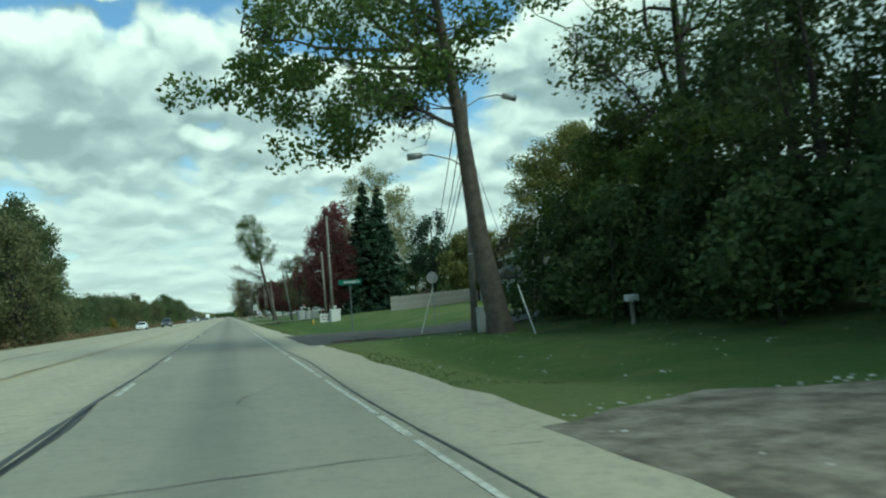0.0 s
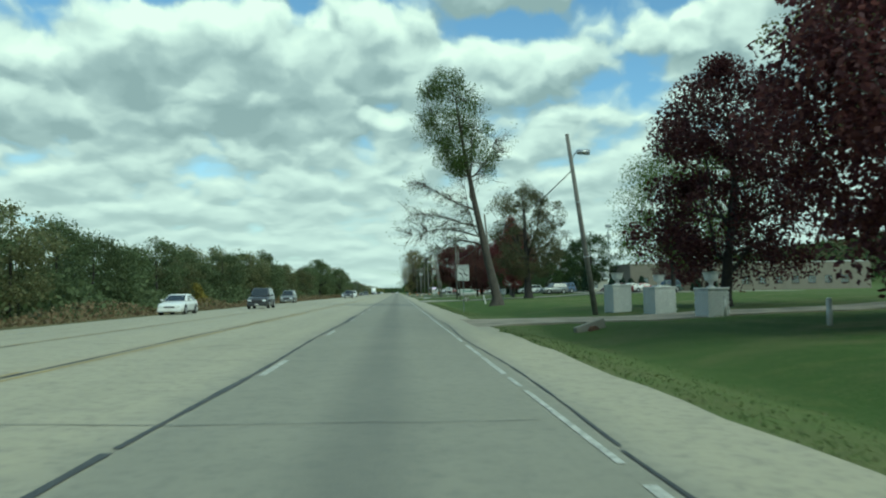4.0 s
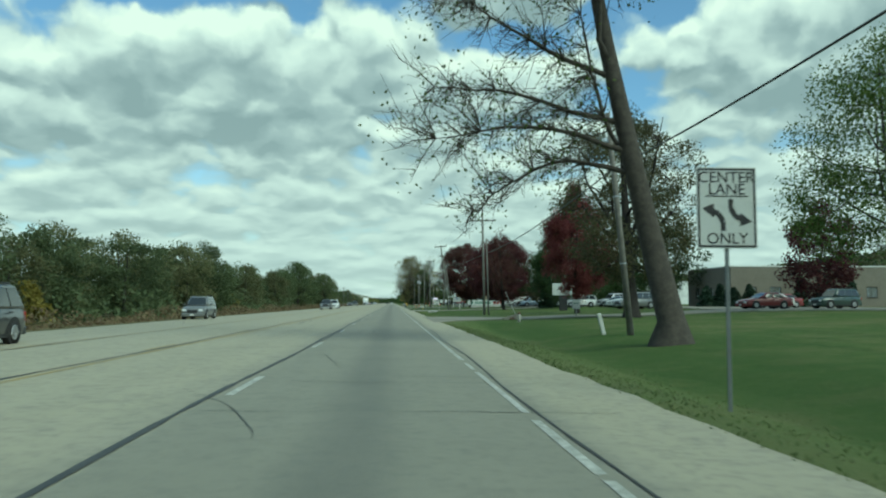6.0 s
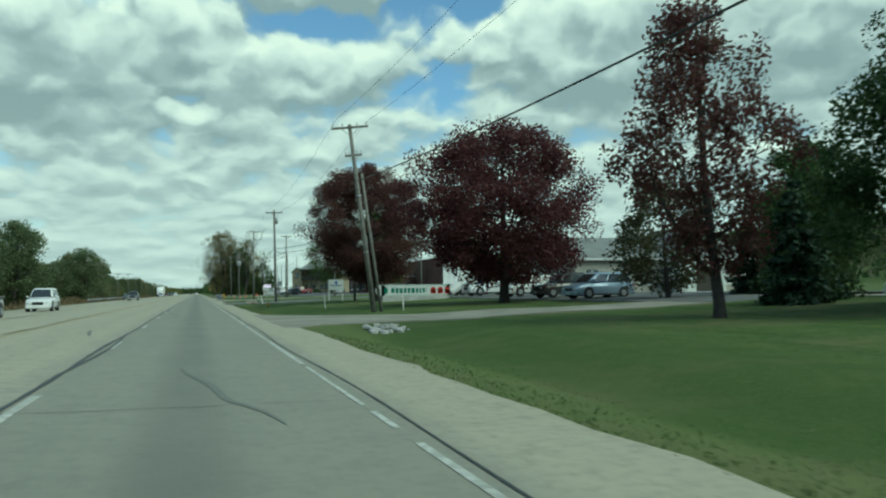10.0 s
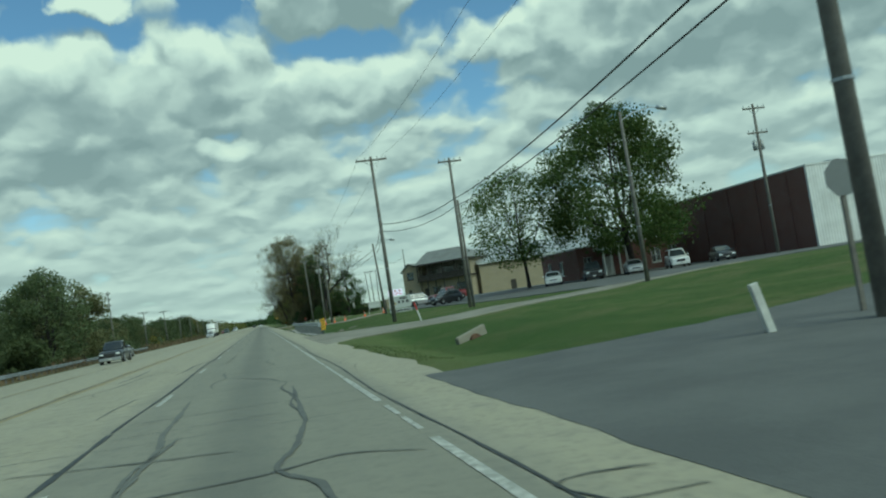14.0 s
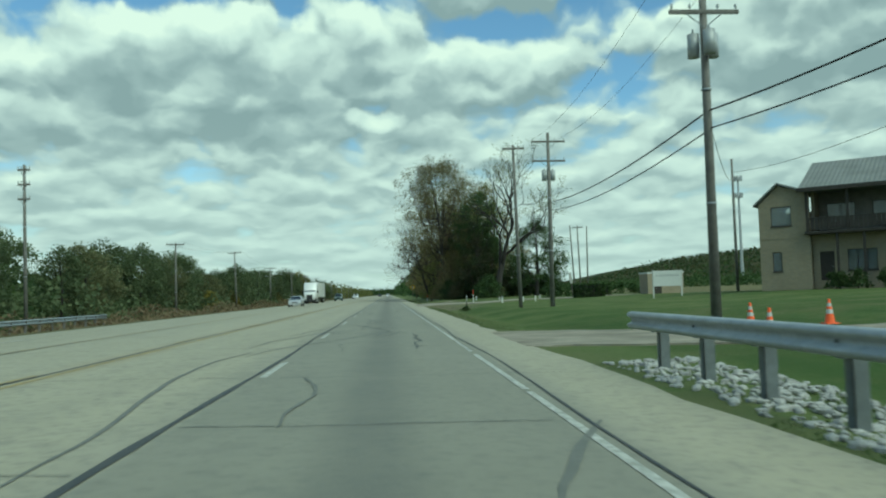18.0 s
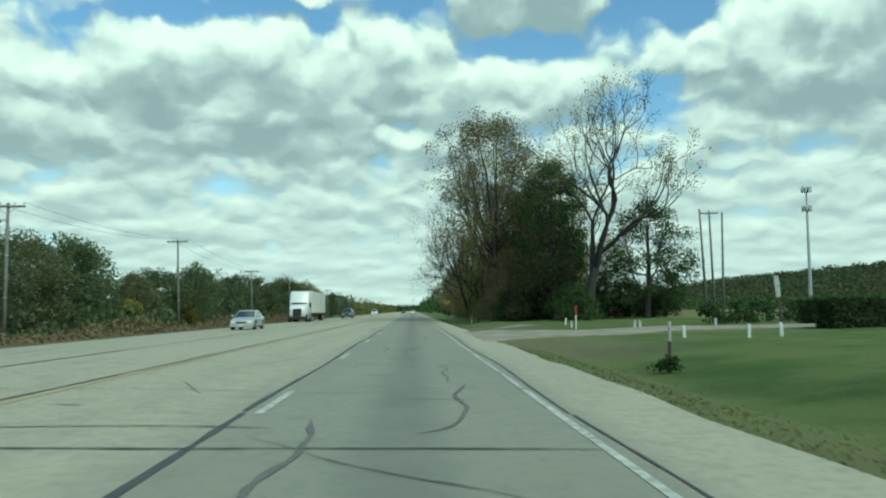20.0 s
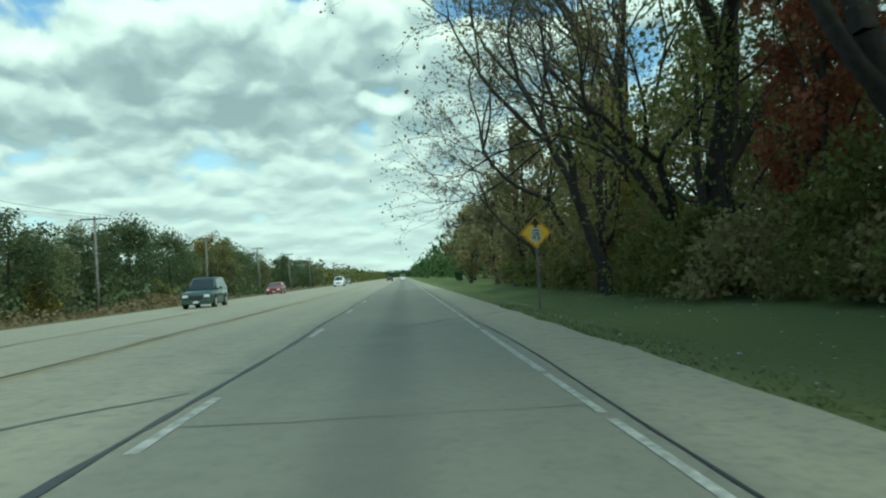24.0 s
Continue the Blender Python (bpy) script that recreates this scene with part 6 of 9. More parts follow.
# hazard board at the rail's end
e = thing("hazard_marker", pose(4.95, 419.3, on_ground(4.95, 419.3)), "yellow and black striped hazard board at the rail's end", "road sign")
part("panel", box(B(), -0.19, -0.01, 0.35, 0.19, 0.01, 1.28, 0.004), M_SIGN_YELLOW, e)
for k in range(6):
    bm = B()
    z0 = 0.28 + 0.17 * k
    pts = [(-0.19, z0 + 0.02), (0.19, z0 + 0.17), (0.19, z0 + 0.25), (-0.19, z0 + 0.1)]
    bm.faces.new([bm.verts.new((x_, -0.014, min(max(z_, 0.35), 1.28))) for x_, z_ in pts])
    part("stripe", bm, M_SIGN_BLACK, e)
sign_post(e, 0.6)


def guard_rail(name, x0, x1, y0, y1, top, label, posts_mat=M_STEEL, face=-1):
    e = thing(name, pose(x0, y0, 0), label, "guard rail")
    L = y1 - y0
    yy = np.linspace(0, L, 26)
    cx = (x1 - x0) * yy / L
    prof_ = [(0, 0.0), (0.07, 0.03), (0.08, 0.08), (0.0, 0.12), (0.0, 0.19), (0.08, 0.23), (0.07, 0.28), (0, 0.31)]
    V, F = [], []
    for i, yv in enumerate(yy):
        for d, h in prof_:
            V.append((cx[i] + face * (d + 0.1), yv, top - 0.31 + h))
    m_ = len(prof_)
    for i in range(len(yy) - 1):
        for k in range(m_ - 1):
            F.append((i * m_ + k, (i + 1) * m_ + k, (i + 1) * m_ + k + 1, i * m_ + k + 1))
    ob = mesh_object("beam", V, F, M_STEEL, e, "corrugated galvanised beam", True)
    sol = ob.modifiers.new("thick", "SOLIDIFY")
    sol.thickness = 0.006
    n_ = int(L / 1.91)
    for k in range(n_ + 1):
        yv = 1.91 * k
        xc = (x1 - x0) * yv / L
        bm = B()
        box(bm, xc - 0.0, yv - 0.075, -1.1, xc + 0.17, yv - 0.063, top - 0.02)
        box(bm, xc - 0.0, yv - 0.075, -1.1, xc + 0.012, yv + 0.075, top - 0.02)
        box(bm, xc - 0.1, yv - 0.07, top - 0.33, xc + 0.02, yv + 0.07, top - 0.03)
        part("rail_post", bm, posts_mat, e)
    # blunt terminal at the near end, and the bolted laps of the beam
    part("terminal", box(B(), face * 0.24, -0.55, top - 0.36, face * -0.02, 0.05, top + 0.02, 0.03), M_STEEL, e, "boxed steel rail end")
    for k in range(2, n_, 2):
        yv = 1.91 * k
        xc = (x1 - x0) * yv / L
        part("splice_bolt", cyl(B(), (xc + face * 0.1, yv, top - 0.155), (xc + face * 0.125, yv, top - 0.155), 0.02, 0.02, 6), M_STEEL_DULL, e)
    return e


guard_rail("guard_rail", 4.75, 4.5, 419.6, 468.5, 0.92, "galvanised roadside guard rail above a rocky culvert", M_STEEL_DULL)
guard_rail("guard_rail", -20.6, -21.2, 424, 516, 0.55, "long guard rail on the far verge", M_POLE, 1)


def blob(r, seed, rough=0.25, squash=0.7):
    rg = np.random.default_rng(seed)
    bm = B()
    bmesh.ops.create_icosphere(bm, subdivisions=1, radius=1)
    for v in bm.verts:
        v.co *= r * rg.uniform(1 - rough, 1 + rough)
        v.co.z *= squash
    return bm


def stones(name, label, n_, f, smin, smax, mat, seed):
    """Scattered stones as one object: f gives a place from two random numbers."""
    rg = np.random.default_rng(seed)
    bm = B()
    bmesh.ops.create_icosphere(bm, subdivisions=1, radius=1)
    bm.verts.index_update()
    oct_v = np.array([v.co for v in bm.verts])[:, :] * (1, 1, 0.65)
    oct_f = [tuple(v.index for v in f_.verts) for f_ in bm.faces]
    bm.free()
    V, F = [], []
    for k in range(n_):
        x, y_ = f(rg.random(), rg.random())
        s = rg.uniform(smin, smax)
        a = rg.uniform(0, 6.3)
        v = oct_v * rg.uniform(0.7, 1.15, (len(oct_v), 1)) * rg.uniform(0.65, 1.2, 3) * s
        v = np.stack([v[:, 0] * math.cos(a) - v[:, 1] * math.sin(a), v[:, 0] * math.sin(a) + v[:, 1] * math.cos(a), v[:, 2]], 1)
        v += (x, y_, on_ground(x, y_) + s * 0.25)
        F += [tuple(len(V) + i for i in t) for t in oct_f]
        V += v.tolist()
    return tagged(mesh_object(name, V, F, mat), label, "stones", kind="stuff")


stones("white_stones", "white crushed stone along the guard rail", 4200, lambda u, v: (3.9 + 1.9 * u ** 0.8, 419 + 50 * v), 0.03, 0.09, M_STONE, 1)
stones("riprap", "dark broken rock in the culvert ditch", 420, lambda u, v: (6.2 + 3.4 * u, 438 + 15 * v), 0.08, 0.3, M_ROCK, 2)
stones("riprap", "pale broken rock among dark rock in the culvert ditch", 190, lambda u, v: (6.0 + 3.0 * u ** 1.4, 437 + 16 * v), 0.06, 0.2, M_STONE, 12)
stones("pale_rocks", "pale rocks at a driveway culvert", 40, lambda u, v: (6.0 + 1.4 * u, 281.2 + 2 * v), 0.08, 0.22, M_STONE, 3)
stones("gravel_stones", "loose stones on the gravel pull-off", 1500, lambda u, v: (3.6 + 10 * u, -4 + 14 * v), 0.01, 0.05, M_STONE, 4)
stones("gravel_stones", "loose stones along the ragged edge of a driveway", 900, lambda u, v: (3.5 + 5.0 * u ** 1.6, 404 + 15 * v), 0.01, 0.04, M_ROCK, 14)
stones("litter_leaves", "pale fallen leaves on the verge", 420, lambda u, v: (4.0 + 7 * u, 590 + 60 * v), 0.015, 0.045, M_STONE, 5)
stones("litter_leaves", "pale fallen leaves on the grass", 160, lambda u, v: (4.5 + 12 * u, 12 + 22 * v), 0.015, 0.045, M_STONE, 6)
stones("litter_leaves", "brown fallen leaves under a big maple", 900, lambda u, v: (7 + 22 * u, 328 + 26 * v), 0.012, 0.035, M_ROCK, 7)


def hydrant(x, y, body=None, cap=None, label="yellow fire hydrant with a green cap in the grass"):
    e = thing("fire_hydrant", pose(x, y, on_ground(x, y) - 0.03), label, "fire hydrant", "fire hydrants")
    bm = B()
    cyl(bm, (0, 0, 0), (0, 0, 0.06), 0.15, 0.15, 12)
    cyl(bm, (0, 0, 0.06), (0, 0, 0.58), 0.105, 0.1, 12)
    part("barrel", bm, body or M_YELLOW_PAINT, e, shade=True)
    bm = B()
    cyl(bm, (0, 0, 0.58), (0, 0, 0.62), 0.14, 0.14, 12)
    cyl(bm, (0, 0, 0.62), (0, 0, 0.75), 0.115, 0.03, 12)
    part("bonnet", bm, cap or M_GREEN_PAINT, e)
    for a in (0, 120, 240):
        q = math.radians(a)
        part("outlet", cyl(B(), (0.08 * math.cos(q), 0.08 * math.sin(q), 0.42), (0.19 * math.cos(q), 0.19 * math.sin(q), 0.42), 0.055, 0.055, 8), body or M_YELLOW_PAINT, e)


hydrant(8.9, 90.6)
hydrant(9.1, 208.6, M_CHALK, M_RUST, "faded pale fire hydrant with a rusty cap in the grass")
hydrant(7.4, 344.3)
hydrant(8.1, 606.7, M_RUST, M_RUST, "rusty orange fire hydrant at the wood's edge")


def marker(x, y, h=1.2, lean=0.0, red=False, w=0.08, label="white plastic marker post", mat=None):
    e = thing("marker_post", pose(x, y, on_ground(x, y) - 0.03, 0, lean, 0), label, "post", "marker posts")
    part("shaft", box(B(), -w / 2, -w / 3, -0.1, w / 2, w / 3, h * (0.62 if red else 1), 0.01), mat or M_WHITE_PAINT, e)
    if red:
        part("cap", box(B(), -w / 2, -w / 3, h * 0.62 + 0.001, w / 2, w / 3, h, 0.01), M_RED, e, "red upper end")


marker(9.3, 186.2, 0.95, -14, w=0.16)
marker(8.4, 365.0, 0.95, -14, w=0.15)
marker(7.5, 352.3, 0.7, -22, w=0.2)
marker(11.0, 408.9, 1.4, -14, True, w=0.1, label="leaning white marker post with a red top")
marker(9.8, 318, 1.1, -4)
marker(12.8, 303.9, 1.1, -3)
marker(11.0, 559.5, 1.65, 0, True, 0.09, "white marker post with a red top")
marker(7.3, 607.6, 1.45, 0, True, 0.1, "white marker post with a red top")
for x_, y_ in ((11.4, 563), (13.8, 555), (18.9, 554.8), (14.2, 555.1)):
    marker(x_, y_, 0.55, rr.uniform(-8, 8), w=0.17, label="short chalky white post by the gravel lane", mat=M_CHALK)
for x_, y_ in ((12.2, 540.8), (13.9, 537.7), (15.2, 537.5), (12.8, 573)):
    marker(x_, y_, 0.6, rr.uniform(-6, 6), w=0.14, label="short weathered post by the gravel lane")
for k, (x_, y_) in enumerate(((12.1, 99), (12.95, 108.4), (13.2, 116.3), (13.6, 125.8), (14.0, 135), (14.2, 143.3))):
    e = thing("fence_post", pose(x_, y_, on_ground(x_, y_)), "round-topped white fence post on the lawn", "fence post", "white fence posts")
    bm = B()
    cyl(bm, (0, 0, -0.1), (0, 0, 0.8), 0.09, 0.085, 10)
    cyl(bm, (0, 0, 0.8), (0, 0, 0.88), 0.1, 0.04, 10)
    part("shaft", bm, M_WHITE_PAINT, e, shade=True)
M_TRIM_STAKE = surface("tarred_wood", (0.045, 0.042, 0.037), (0.075, 0.07, 0.06), scale=5, rough=0.9, bump=0.3)
e = thing("guy_stake", pose(6.9, 526.3, on_ground(6.9, 526.3)), "dark stake with a chalky pale upper half", "stake")
part("shaft", cyl(B(), (0, 0, -0.1), (0.01, 0, 0.85), 0.05, 0.045, 6), M_TRIM_STAKE, e)
part("band", cyl(B(), (0.01, 0, 0.85), (0.02, 0, 1.4), 0.048, 0.042, 6), M_CHALK, e, "chalky pale upper half")
tree("small_bush", "dark tuft of weeds at the foot of a stake", 6.75, 526.0, 0.5, 0.02, 0.42, L_DARK, "shrub", M_BARK_DARK, 14, 40, 0.1, 0.02, (0, 0), 590, 0.3, False, group="bushes")
e = thing("leaning_post", pose(23.1, 554.6, on_ground(23.1, 554.6), 0, -6, 0), "dark leaning post with a broad white top", "post")
part("shaft", box(B(), -0.08, -0.05, -0.1, 0.08, 0.05, 1.75, 0.01), M_TRIM_STAKE, e)
part("board", box(B(), -0.16, -0.07, 1.75, 0.16, 0.05, 3.1, 0.015), M_CHALK, e, "weathered white board")


def brick_pier(x, y, w, h, urn, label, rot=0):
    """A white-painted brick pier with a cap and an urn."""
    e = thing("brick_pier", pose(x, y, on_ground(x, y) - 0.05, 0, 0, rot), label, "pier", "white piers")
    bm = B()
    box(bm, -w / 2, -w / 2, -0.1, w / 2, w / 2, h - 0.1)
    core = part("core", bm, M_WHITE_PAINT, e)
    rows = int((h - 0.12) / 0.1)
    meb = None
    for q in range(rows):
        for s in range(4):
            nb = max(2, int(w / 0.24))
            for k in range(nb):
                u = -w / 2 + (k + 0.5 + (0.0 if q % 2 else 0.25)) * w / nb
                if u > w / 2 - 0.06:
                    continue
                if meb is None:
                    bb = box(B(), -0.1, -0.012, -0.042, 0.1, 0.012, 0.042, 0.006)
                    o = part("brick", bb, M_WHITE_PAINT, core)
                    meb = o.data
                else:
                    o = new("brick", meb)
                    o.parent = core
                a = math.radians(90 * s)
                o.matrix_basis = pose(0, 0, 0, 0, 0, 90 * s) @ Matrix.Translation((u, -w / 2 - 0.006, 0.05 + 0.1 * q))
    part("cap", box(B(), -w / 2 - 0.05, -w / 2 - 0.05, h - 0.1, w / 2 + 0.05, w / 2 + 0.05, h, 0.02), M_WHITE_PAINT, e)
    if urn:
        bm = B()
        for (z0, r0), (z1, r1) in zip(((0, 0.12), (0.06, 0.05), (0.14, 0.06), (0.2, 0.17), (0.36, 0.2)), ((0.06, 0.05), (0.14, 0.06), (0.2, 0.17), (0.36, 0.2), (0.42, 0.23))):
            cyl(bm, (0, 0, h + z0 * urn), (0, 0, h + z1 * urn), r0 * urn, r1 * urn, 12)
        part("urn", bm, M_WHITE_PAINT, e, "white stone urn")
    return e


brick_pier(11.4, 90.9, 1.0, 1.4, 0.95, "white painted brick pier with a stone urn")
e = thing("lot_sign", pose(10.3, 90.9, on_ground(10.3, 90.9)), "white sign board with dark hand-painted writing", "sign")
part("panel", box(B(), -0.62, -0.04, 0.08, 0.58, 0.04, 0.95, 0.01), M_WHITE_PAINT, e)
bars(e, -0.48, 0.5, 0.7, 0.2, M_INK, 8, -0.045)
bars(e, -0.42, 0.42, 0.38, 0.18, M_INK, 9, -0.045)
brick_pier(12.5, 146.4, 1.1, 1.6, 1.6, "white painted brick pillar with a tall urn", 12)
brick_pier(13.3, 141.5, 1.15, 1.4, 1.4, "white painted brick pillar with a small urn", 12)
brick_pier(13.6, 135.4, 1.0, 1.3, 1.6, "white painted brick pillar with a tall urn", 12)
e = thing("utility_box", pose(10.5, 33.3, on_ground(10.5, 33.3)), "grey steel utility cabinet beside the pole", "utility box")
part("cabinet", box(B(), -0.3, -0.22, 0, 0.3, 0.22, 1.05, 0.03), M_TANK, e)
part("lid", box(B(), -0.33, -0.25, 1.05, 0.33, 0.25, 1.1, 0.015), M_TANK, e)
e = thing("mailbox", pose(12.9, 24.6, on_ground(12.9, 24.6)), "pale mailbox on a post among the shrubs", "mailbox")
part("box", box(B(), -0.25, -0.12, 0.75, 0.25, 0.12, 1.0, 0.05), M_WHITE_PAINT, e)
part("post", box(B(), -0.05, -0.05, -0.1, 0.05, 0.05, 0.75), M_WOOD_GREY, e)

# company sign: white panel with slanted black strokes on a dark base
e = thing("company_sign", pose(21.4, 251.6, on_ground(21.4, 251.6) + 0.55, 0, 0, -8) @ Matrix.Scale(0.72, 4), "white company sign with slanted black strokes on a dark plinth", "sign")
part("panel", box(B(), -1.85, -0.15, 1.9, 1.85, 0.15, 3.95, 0.03), M_SIGN_WHITE, e)
part("plinth", box(B(), -0.7, -0.2, -1.0, 0.7, 0.2, 1.9, 0.02), M_SIGN_BLACK, e)
for k in range(6):
    bm = B()
    x0 = -0.95 + 0.3 * k
    sl = 0.3 if k != 1 else -0.3
    bm.faces.new([bm.verts.new((x_, -0.158, z_)) for x_, z_ in ((x0 - sl / 2, 2.75), (x0 - sl / 2 + 0.17, 2.75), (x0 + sl / 2 + 0.17, 3.3), (x0 + sl / 2, 3.3))])
    part("stroke", bm, M_SIGN_BLACK, e)
bars(e, -1.3, 1.3, 2.35, 0.1, M_TANK, 12, -0.155)
e = thing("small_sign", pose(15.4, 218.2, on_ground(15.4, 218.2)), "small pale notice on a short post", "sign")
part("panel", box(B(), -0.33, -0.02, 0.62, 0.33, 0.02, 1.4, 0.01), M_SIGN_WHITE, e)
bars(e, -0.22, 0.22, 1.1, 0.12, M_GREEN_PAINT, 13)
sign_post(e, 0.65, M_WOOD_GREY, 0, 0.06)
# long oval wall sign with a horn-shaped end
e = thing("shop_sign", pose(21.2, 331.9, on_ground(21.2, 331.9)), "long rounded white sign with green script and red arches", "sign")
zb = 0.45
bm = B()
box(bm, -3.7, -0.12, zb, 3.5, 0.12, zb + 1.15)
cyl(bm, (-3.7, -0.12, zb + 0.575), (-3.7, 0.12, zb + 0.575), 0.575, 0.575, 20)
cyl(bm, (3.5, -0.12, zb + 0.575), (3.5, 0.12, zb + 0.575), 0.575, 0.575, 20)
part("panel", bm, M_SIGN_WHITE, e)
bm = B()
box(bm, -3.75, -0.128, zb + 0.04, 3.55, -0.122, zb + 0.075)
box(bm, -3.75, -0.128, zb + 1.075, 3.55, -0.122, zb + 1.11)
part("border", bm, M_SIGN_GREEN, e)
bars(e, -3.4, 1.0, zb + 0.55, 0.55, M_SIGN_GREEN, 15, -0.128)
for k in range(3):
    bm = B()
    cx = 1.7 + 0.75 * k
    box(bm, cx - 0.28, -0.13, zb + 0.2, cx + 0.28, -0.124, zb + 0.6)
    cyl(bm, (cx, -0.13, zb + 0.6), (cx, -0.124, zb + 0.6), 0.28, 0.28, 16)
    part("arch", bm, M_RED, e)
b = Build()
b.add(*tube([(3.6, 0, zb + 0.3), (4.5, 0, zb + 0.9), (4.9, 0, zb + 1.7), (4.6, 0, zb + 2.4)], [0.45, 0.4, 0.28, 0.1], 8))
b.make("horn", M_SIGN_WHITE, e)
part("base", box(B(), -3.6, -0.25, -0.3, 3.4, 0.25, zb), M_STONE, e)
# factory sign with a small blue mark
e = thing("company_sign", pose(15.95, 350.1, on_ground(15.95, 350.1)), "white company sign with a blue mark on two white posts", "sign")
z0 = on_ground(15.95, 350.1)
part("panel", box(B(), -0.92, -0.03, 1.5 - z0, 0.92, 0.03, 2.78 - z0, 0.01), M_SIGN_WHITE, e)
for s in (-0.82, 0.82):
    part("post", box(B(), s - 0.06, 0.035, -0.2, s + 0.06, 0.13, 2.7 - z0), M_WHITE_PAINT, e)
M_BLUE = paint("sign_blue", (0.03, 0.10, 0.28), 0.5)
for s in (-0.16, 0.02):
    part("mark", box(B(), s, -0.038, 2.25 - z0, s + 0.15, -0.032, 2.62 - z0, 0.0), M_BLUE, e)
bars(e, -0.68, 0.68, 2.08 - z0, 0.15, M_BLUE, 16, -0.036)
bars(e, -0.4, 0.4, 1.85 - z0, 0.06, M_TANK, 17, -0.036)
e = thing("notice_board", pose(31.4, 381.5, on_ground(31.4, 381.5)), "small green notice board on two legs", "sign")
part("panel", box(B(), -0.6, -0.03, 0.5, 0.6, 0.03, 1.4, 0.01), M_SIGN_GREEN, e)
bars(e, -0.4, 0.4, 1.1, 0.18, M_SIGN_WHITE, 18)
for s in (-0.5, 0.5):
    part("leg", box(B(), s - 0.04, -0.03, -0.1, s + 0.04, 0.03, 0.5), M_SIGN_BLACK, e)
# print shop sign with a lit message panel on top
M_LED = bpy.data.materials.new("lit_panel")
M_LED.use_nodes = True
nd = Nodes(M_LED.node_tree)
em, mo = nd.add("ShaderNodeEmission"), nd.add("ShaderNodeOutputMaterial")
em.inputs["Color"].default_value, em.inputs["Strength"].default_value = (0.82, 0.74, 0.95, 1), 0.95
nd.link(em.outputs[0], mo.inputs[0])
M_LED_TEXT = paint("message_red", (0.55, 0.04, 0.12), 0.5)
e = thing("roadside_sign", pose(16.0, 446.0, on_ground(16.0, 446.0), 0, 0, -5), "white roadside sign with a lit message panel on top", "sign")
z0 = on_ground(16.0, 446.0)
part("panel", box(B(), -1.3, -0.08, 0.92 - z0, 1.25, 0.08, 2.3 - z0, 0.02), M_SIGN_WHITE, e)
part("address_panel", box(B(), -1.3, -0.08, 0.42 - z0, 1.25, 0.08, 0.86 - z0, 0.02), M_SIGN_WHITE, e)
bars(e, -1.15, 1.1, 0.64 - z0, 0.22, M_INK, 19, -0.085)
bars(e, 0.0, 0.85, 2.02 - z0, 0.3, M_INK, 20, -0.085)
bars(e, -0.25, 1.05, 1.62 - z0, 0.34, M_INK, 21, -0.085)
for s, c in ((-0.85, M_INK), (-0.6, M_YELLOW_PAINT), (-1.02, M_RED)):
    part("mark", cyl(B(), (s, -0.088, 1.55 - z0 + 0.1 * s), (s, -0.082, 1.55 - z0 + 0.1 * s), 0.2 if c is M_INK else 0.12, 0.2 if c is M_INK else 0.12, 16), c, e)
led = part("message_panel", box(B(), -1.25, -0.06, 2.4 - z0, 0.45, 0.06, 3.12 - z0, 0.01), M_LED, e, "lit message panel")
text_mesh("lettering", "VELOPES", 0.36, M_LED_TEXT, led, Matrix.Translation((-0.4, -0.064, 2.6 - z0)) @ FACE)
for s in (-0.9, -0.4, 0.1):
    part("flag", box(B(), s - 0.1, -0.066, 2.86 - z0, s + 0.1, -0.062, 3.02 - z0), M_RED, led)
for s in (-1.22, 1.17):
    part("post", box(B(), s - 0.05, 0.085, -0.2, s + 0.05, 0.2, 2.35 - z0), M_SIGN_BLACK, e)
e = thing("notice_sign", pose(23.2, 520.1, on_ground(23.2, 520.1)), "white notice board on two posts in the grass", "sign")
part("panel", box(B(), -1.25, -0.03, 0.9, 1.25, 0.03, 2.2, 0.01), M_SIGN_WHITE, e)
bars(e, -1.0, 1.0, 1.8, 0.2, M_TANK, 23)
for s in (-1.2, 1.2):
    part("post", box(B(), s - 0.05, 0.04, -0.1, s + 0.05, 0.12, 2.25), M_WHITE_PAINT, e)


def cone(x, y):
    e = thing("traffic_cone", pose(x, y, on_ground(x, y) + 0.05), "orange traffic cone with white bands", "traffic cone", "traffic cones")
    part("base", box(B(), -0.19, -0.19, 0, 0.19, 0.19, 0.04, 0.01), M_ORANGE, e)
    z = [0.04, 0.3, 0.42, 0.5, 0.6, 0.72]
    r = [0.14, 0.098, 0.078, 0.065, 0.049, 0.03]
    for k in range(5):
        part("band" if k in (1, 3) else "cone_body", cyl(B(), (0, 0, z[k]), (0, 0, z[k + 1]), r[k], r[k + 1], 12), M_SIGN_WHITE if k in (1, 3) else M_ORANGE, e)


for x_, y_ in ((14.7, 470), (17.3, 468.9), (18.7, 468.8), (12.4, 476), (11.0, 478), (9.2, 473)):
    cone(x_, y_)
# crossbucks on the far side
for x_, y_ in ((-29.2, 699), (-33.5, 691)):
    e = thing("crossbuck", pose(x_, y_, on_ground(x_, y_)), "white railway crossbuck on a post", "road sign", "crossbucks")
    part("post", box(B(), -0.06, -0.05, -0.1, 0.06, 0.05, 2.6), M_WHITE_PAINT, e)
    for a in (45, -45):
        part("blade", box(B(), -0.6, -0.07 if a > 0 else -0.055, -0.11, 0.6, -0.058 if a > 0 else -0.052, 0.11, 0, Matrix.Translation((0, 0, 2.1)) @ pose(0, 0, 0, 0, a, 0)), M_SIGN_WHITE, e)
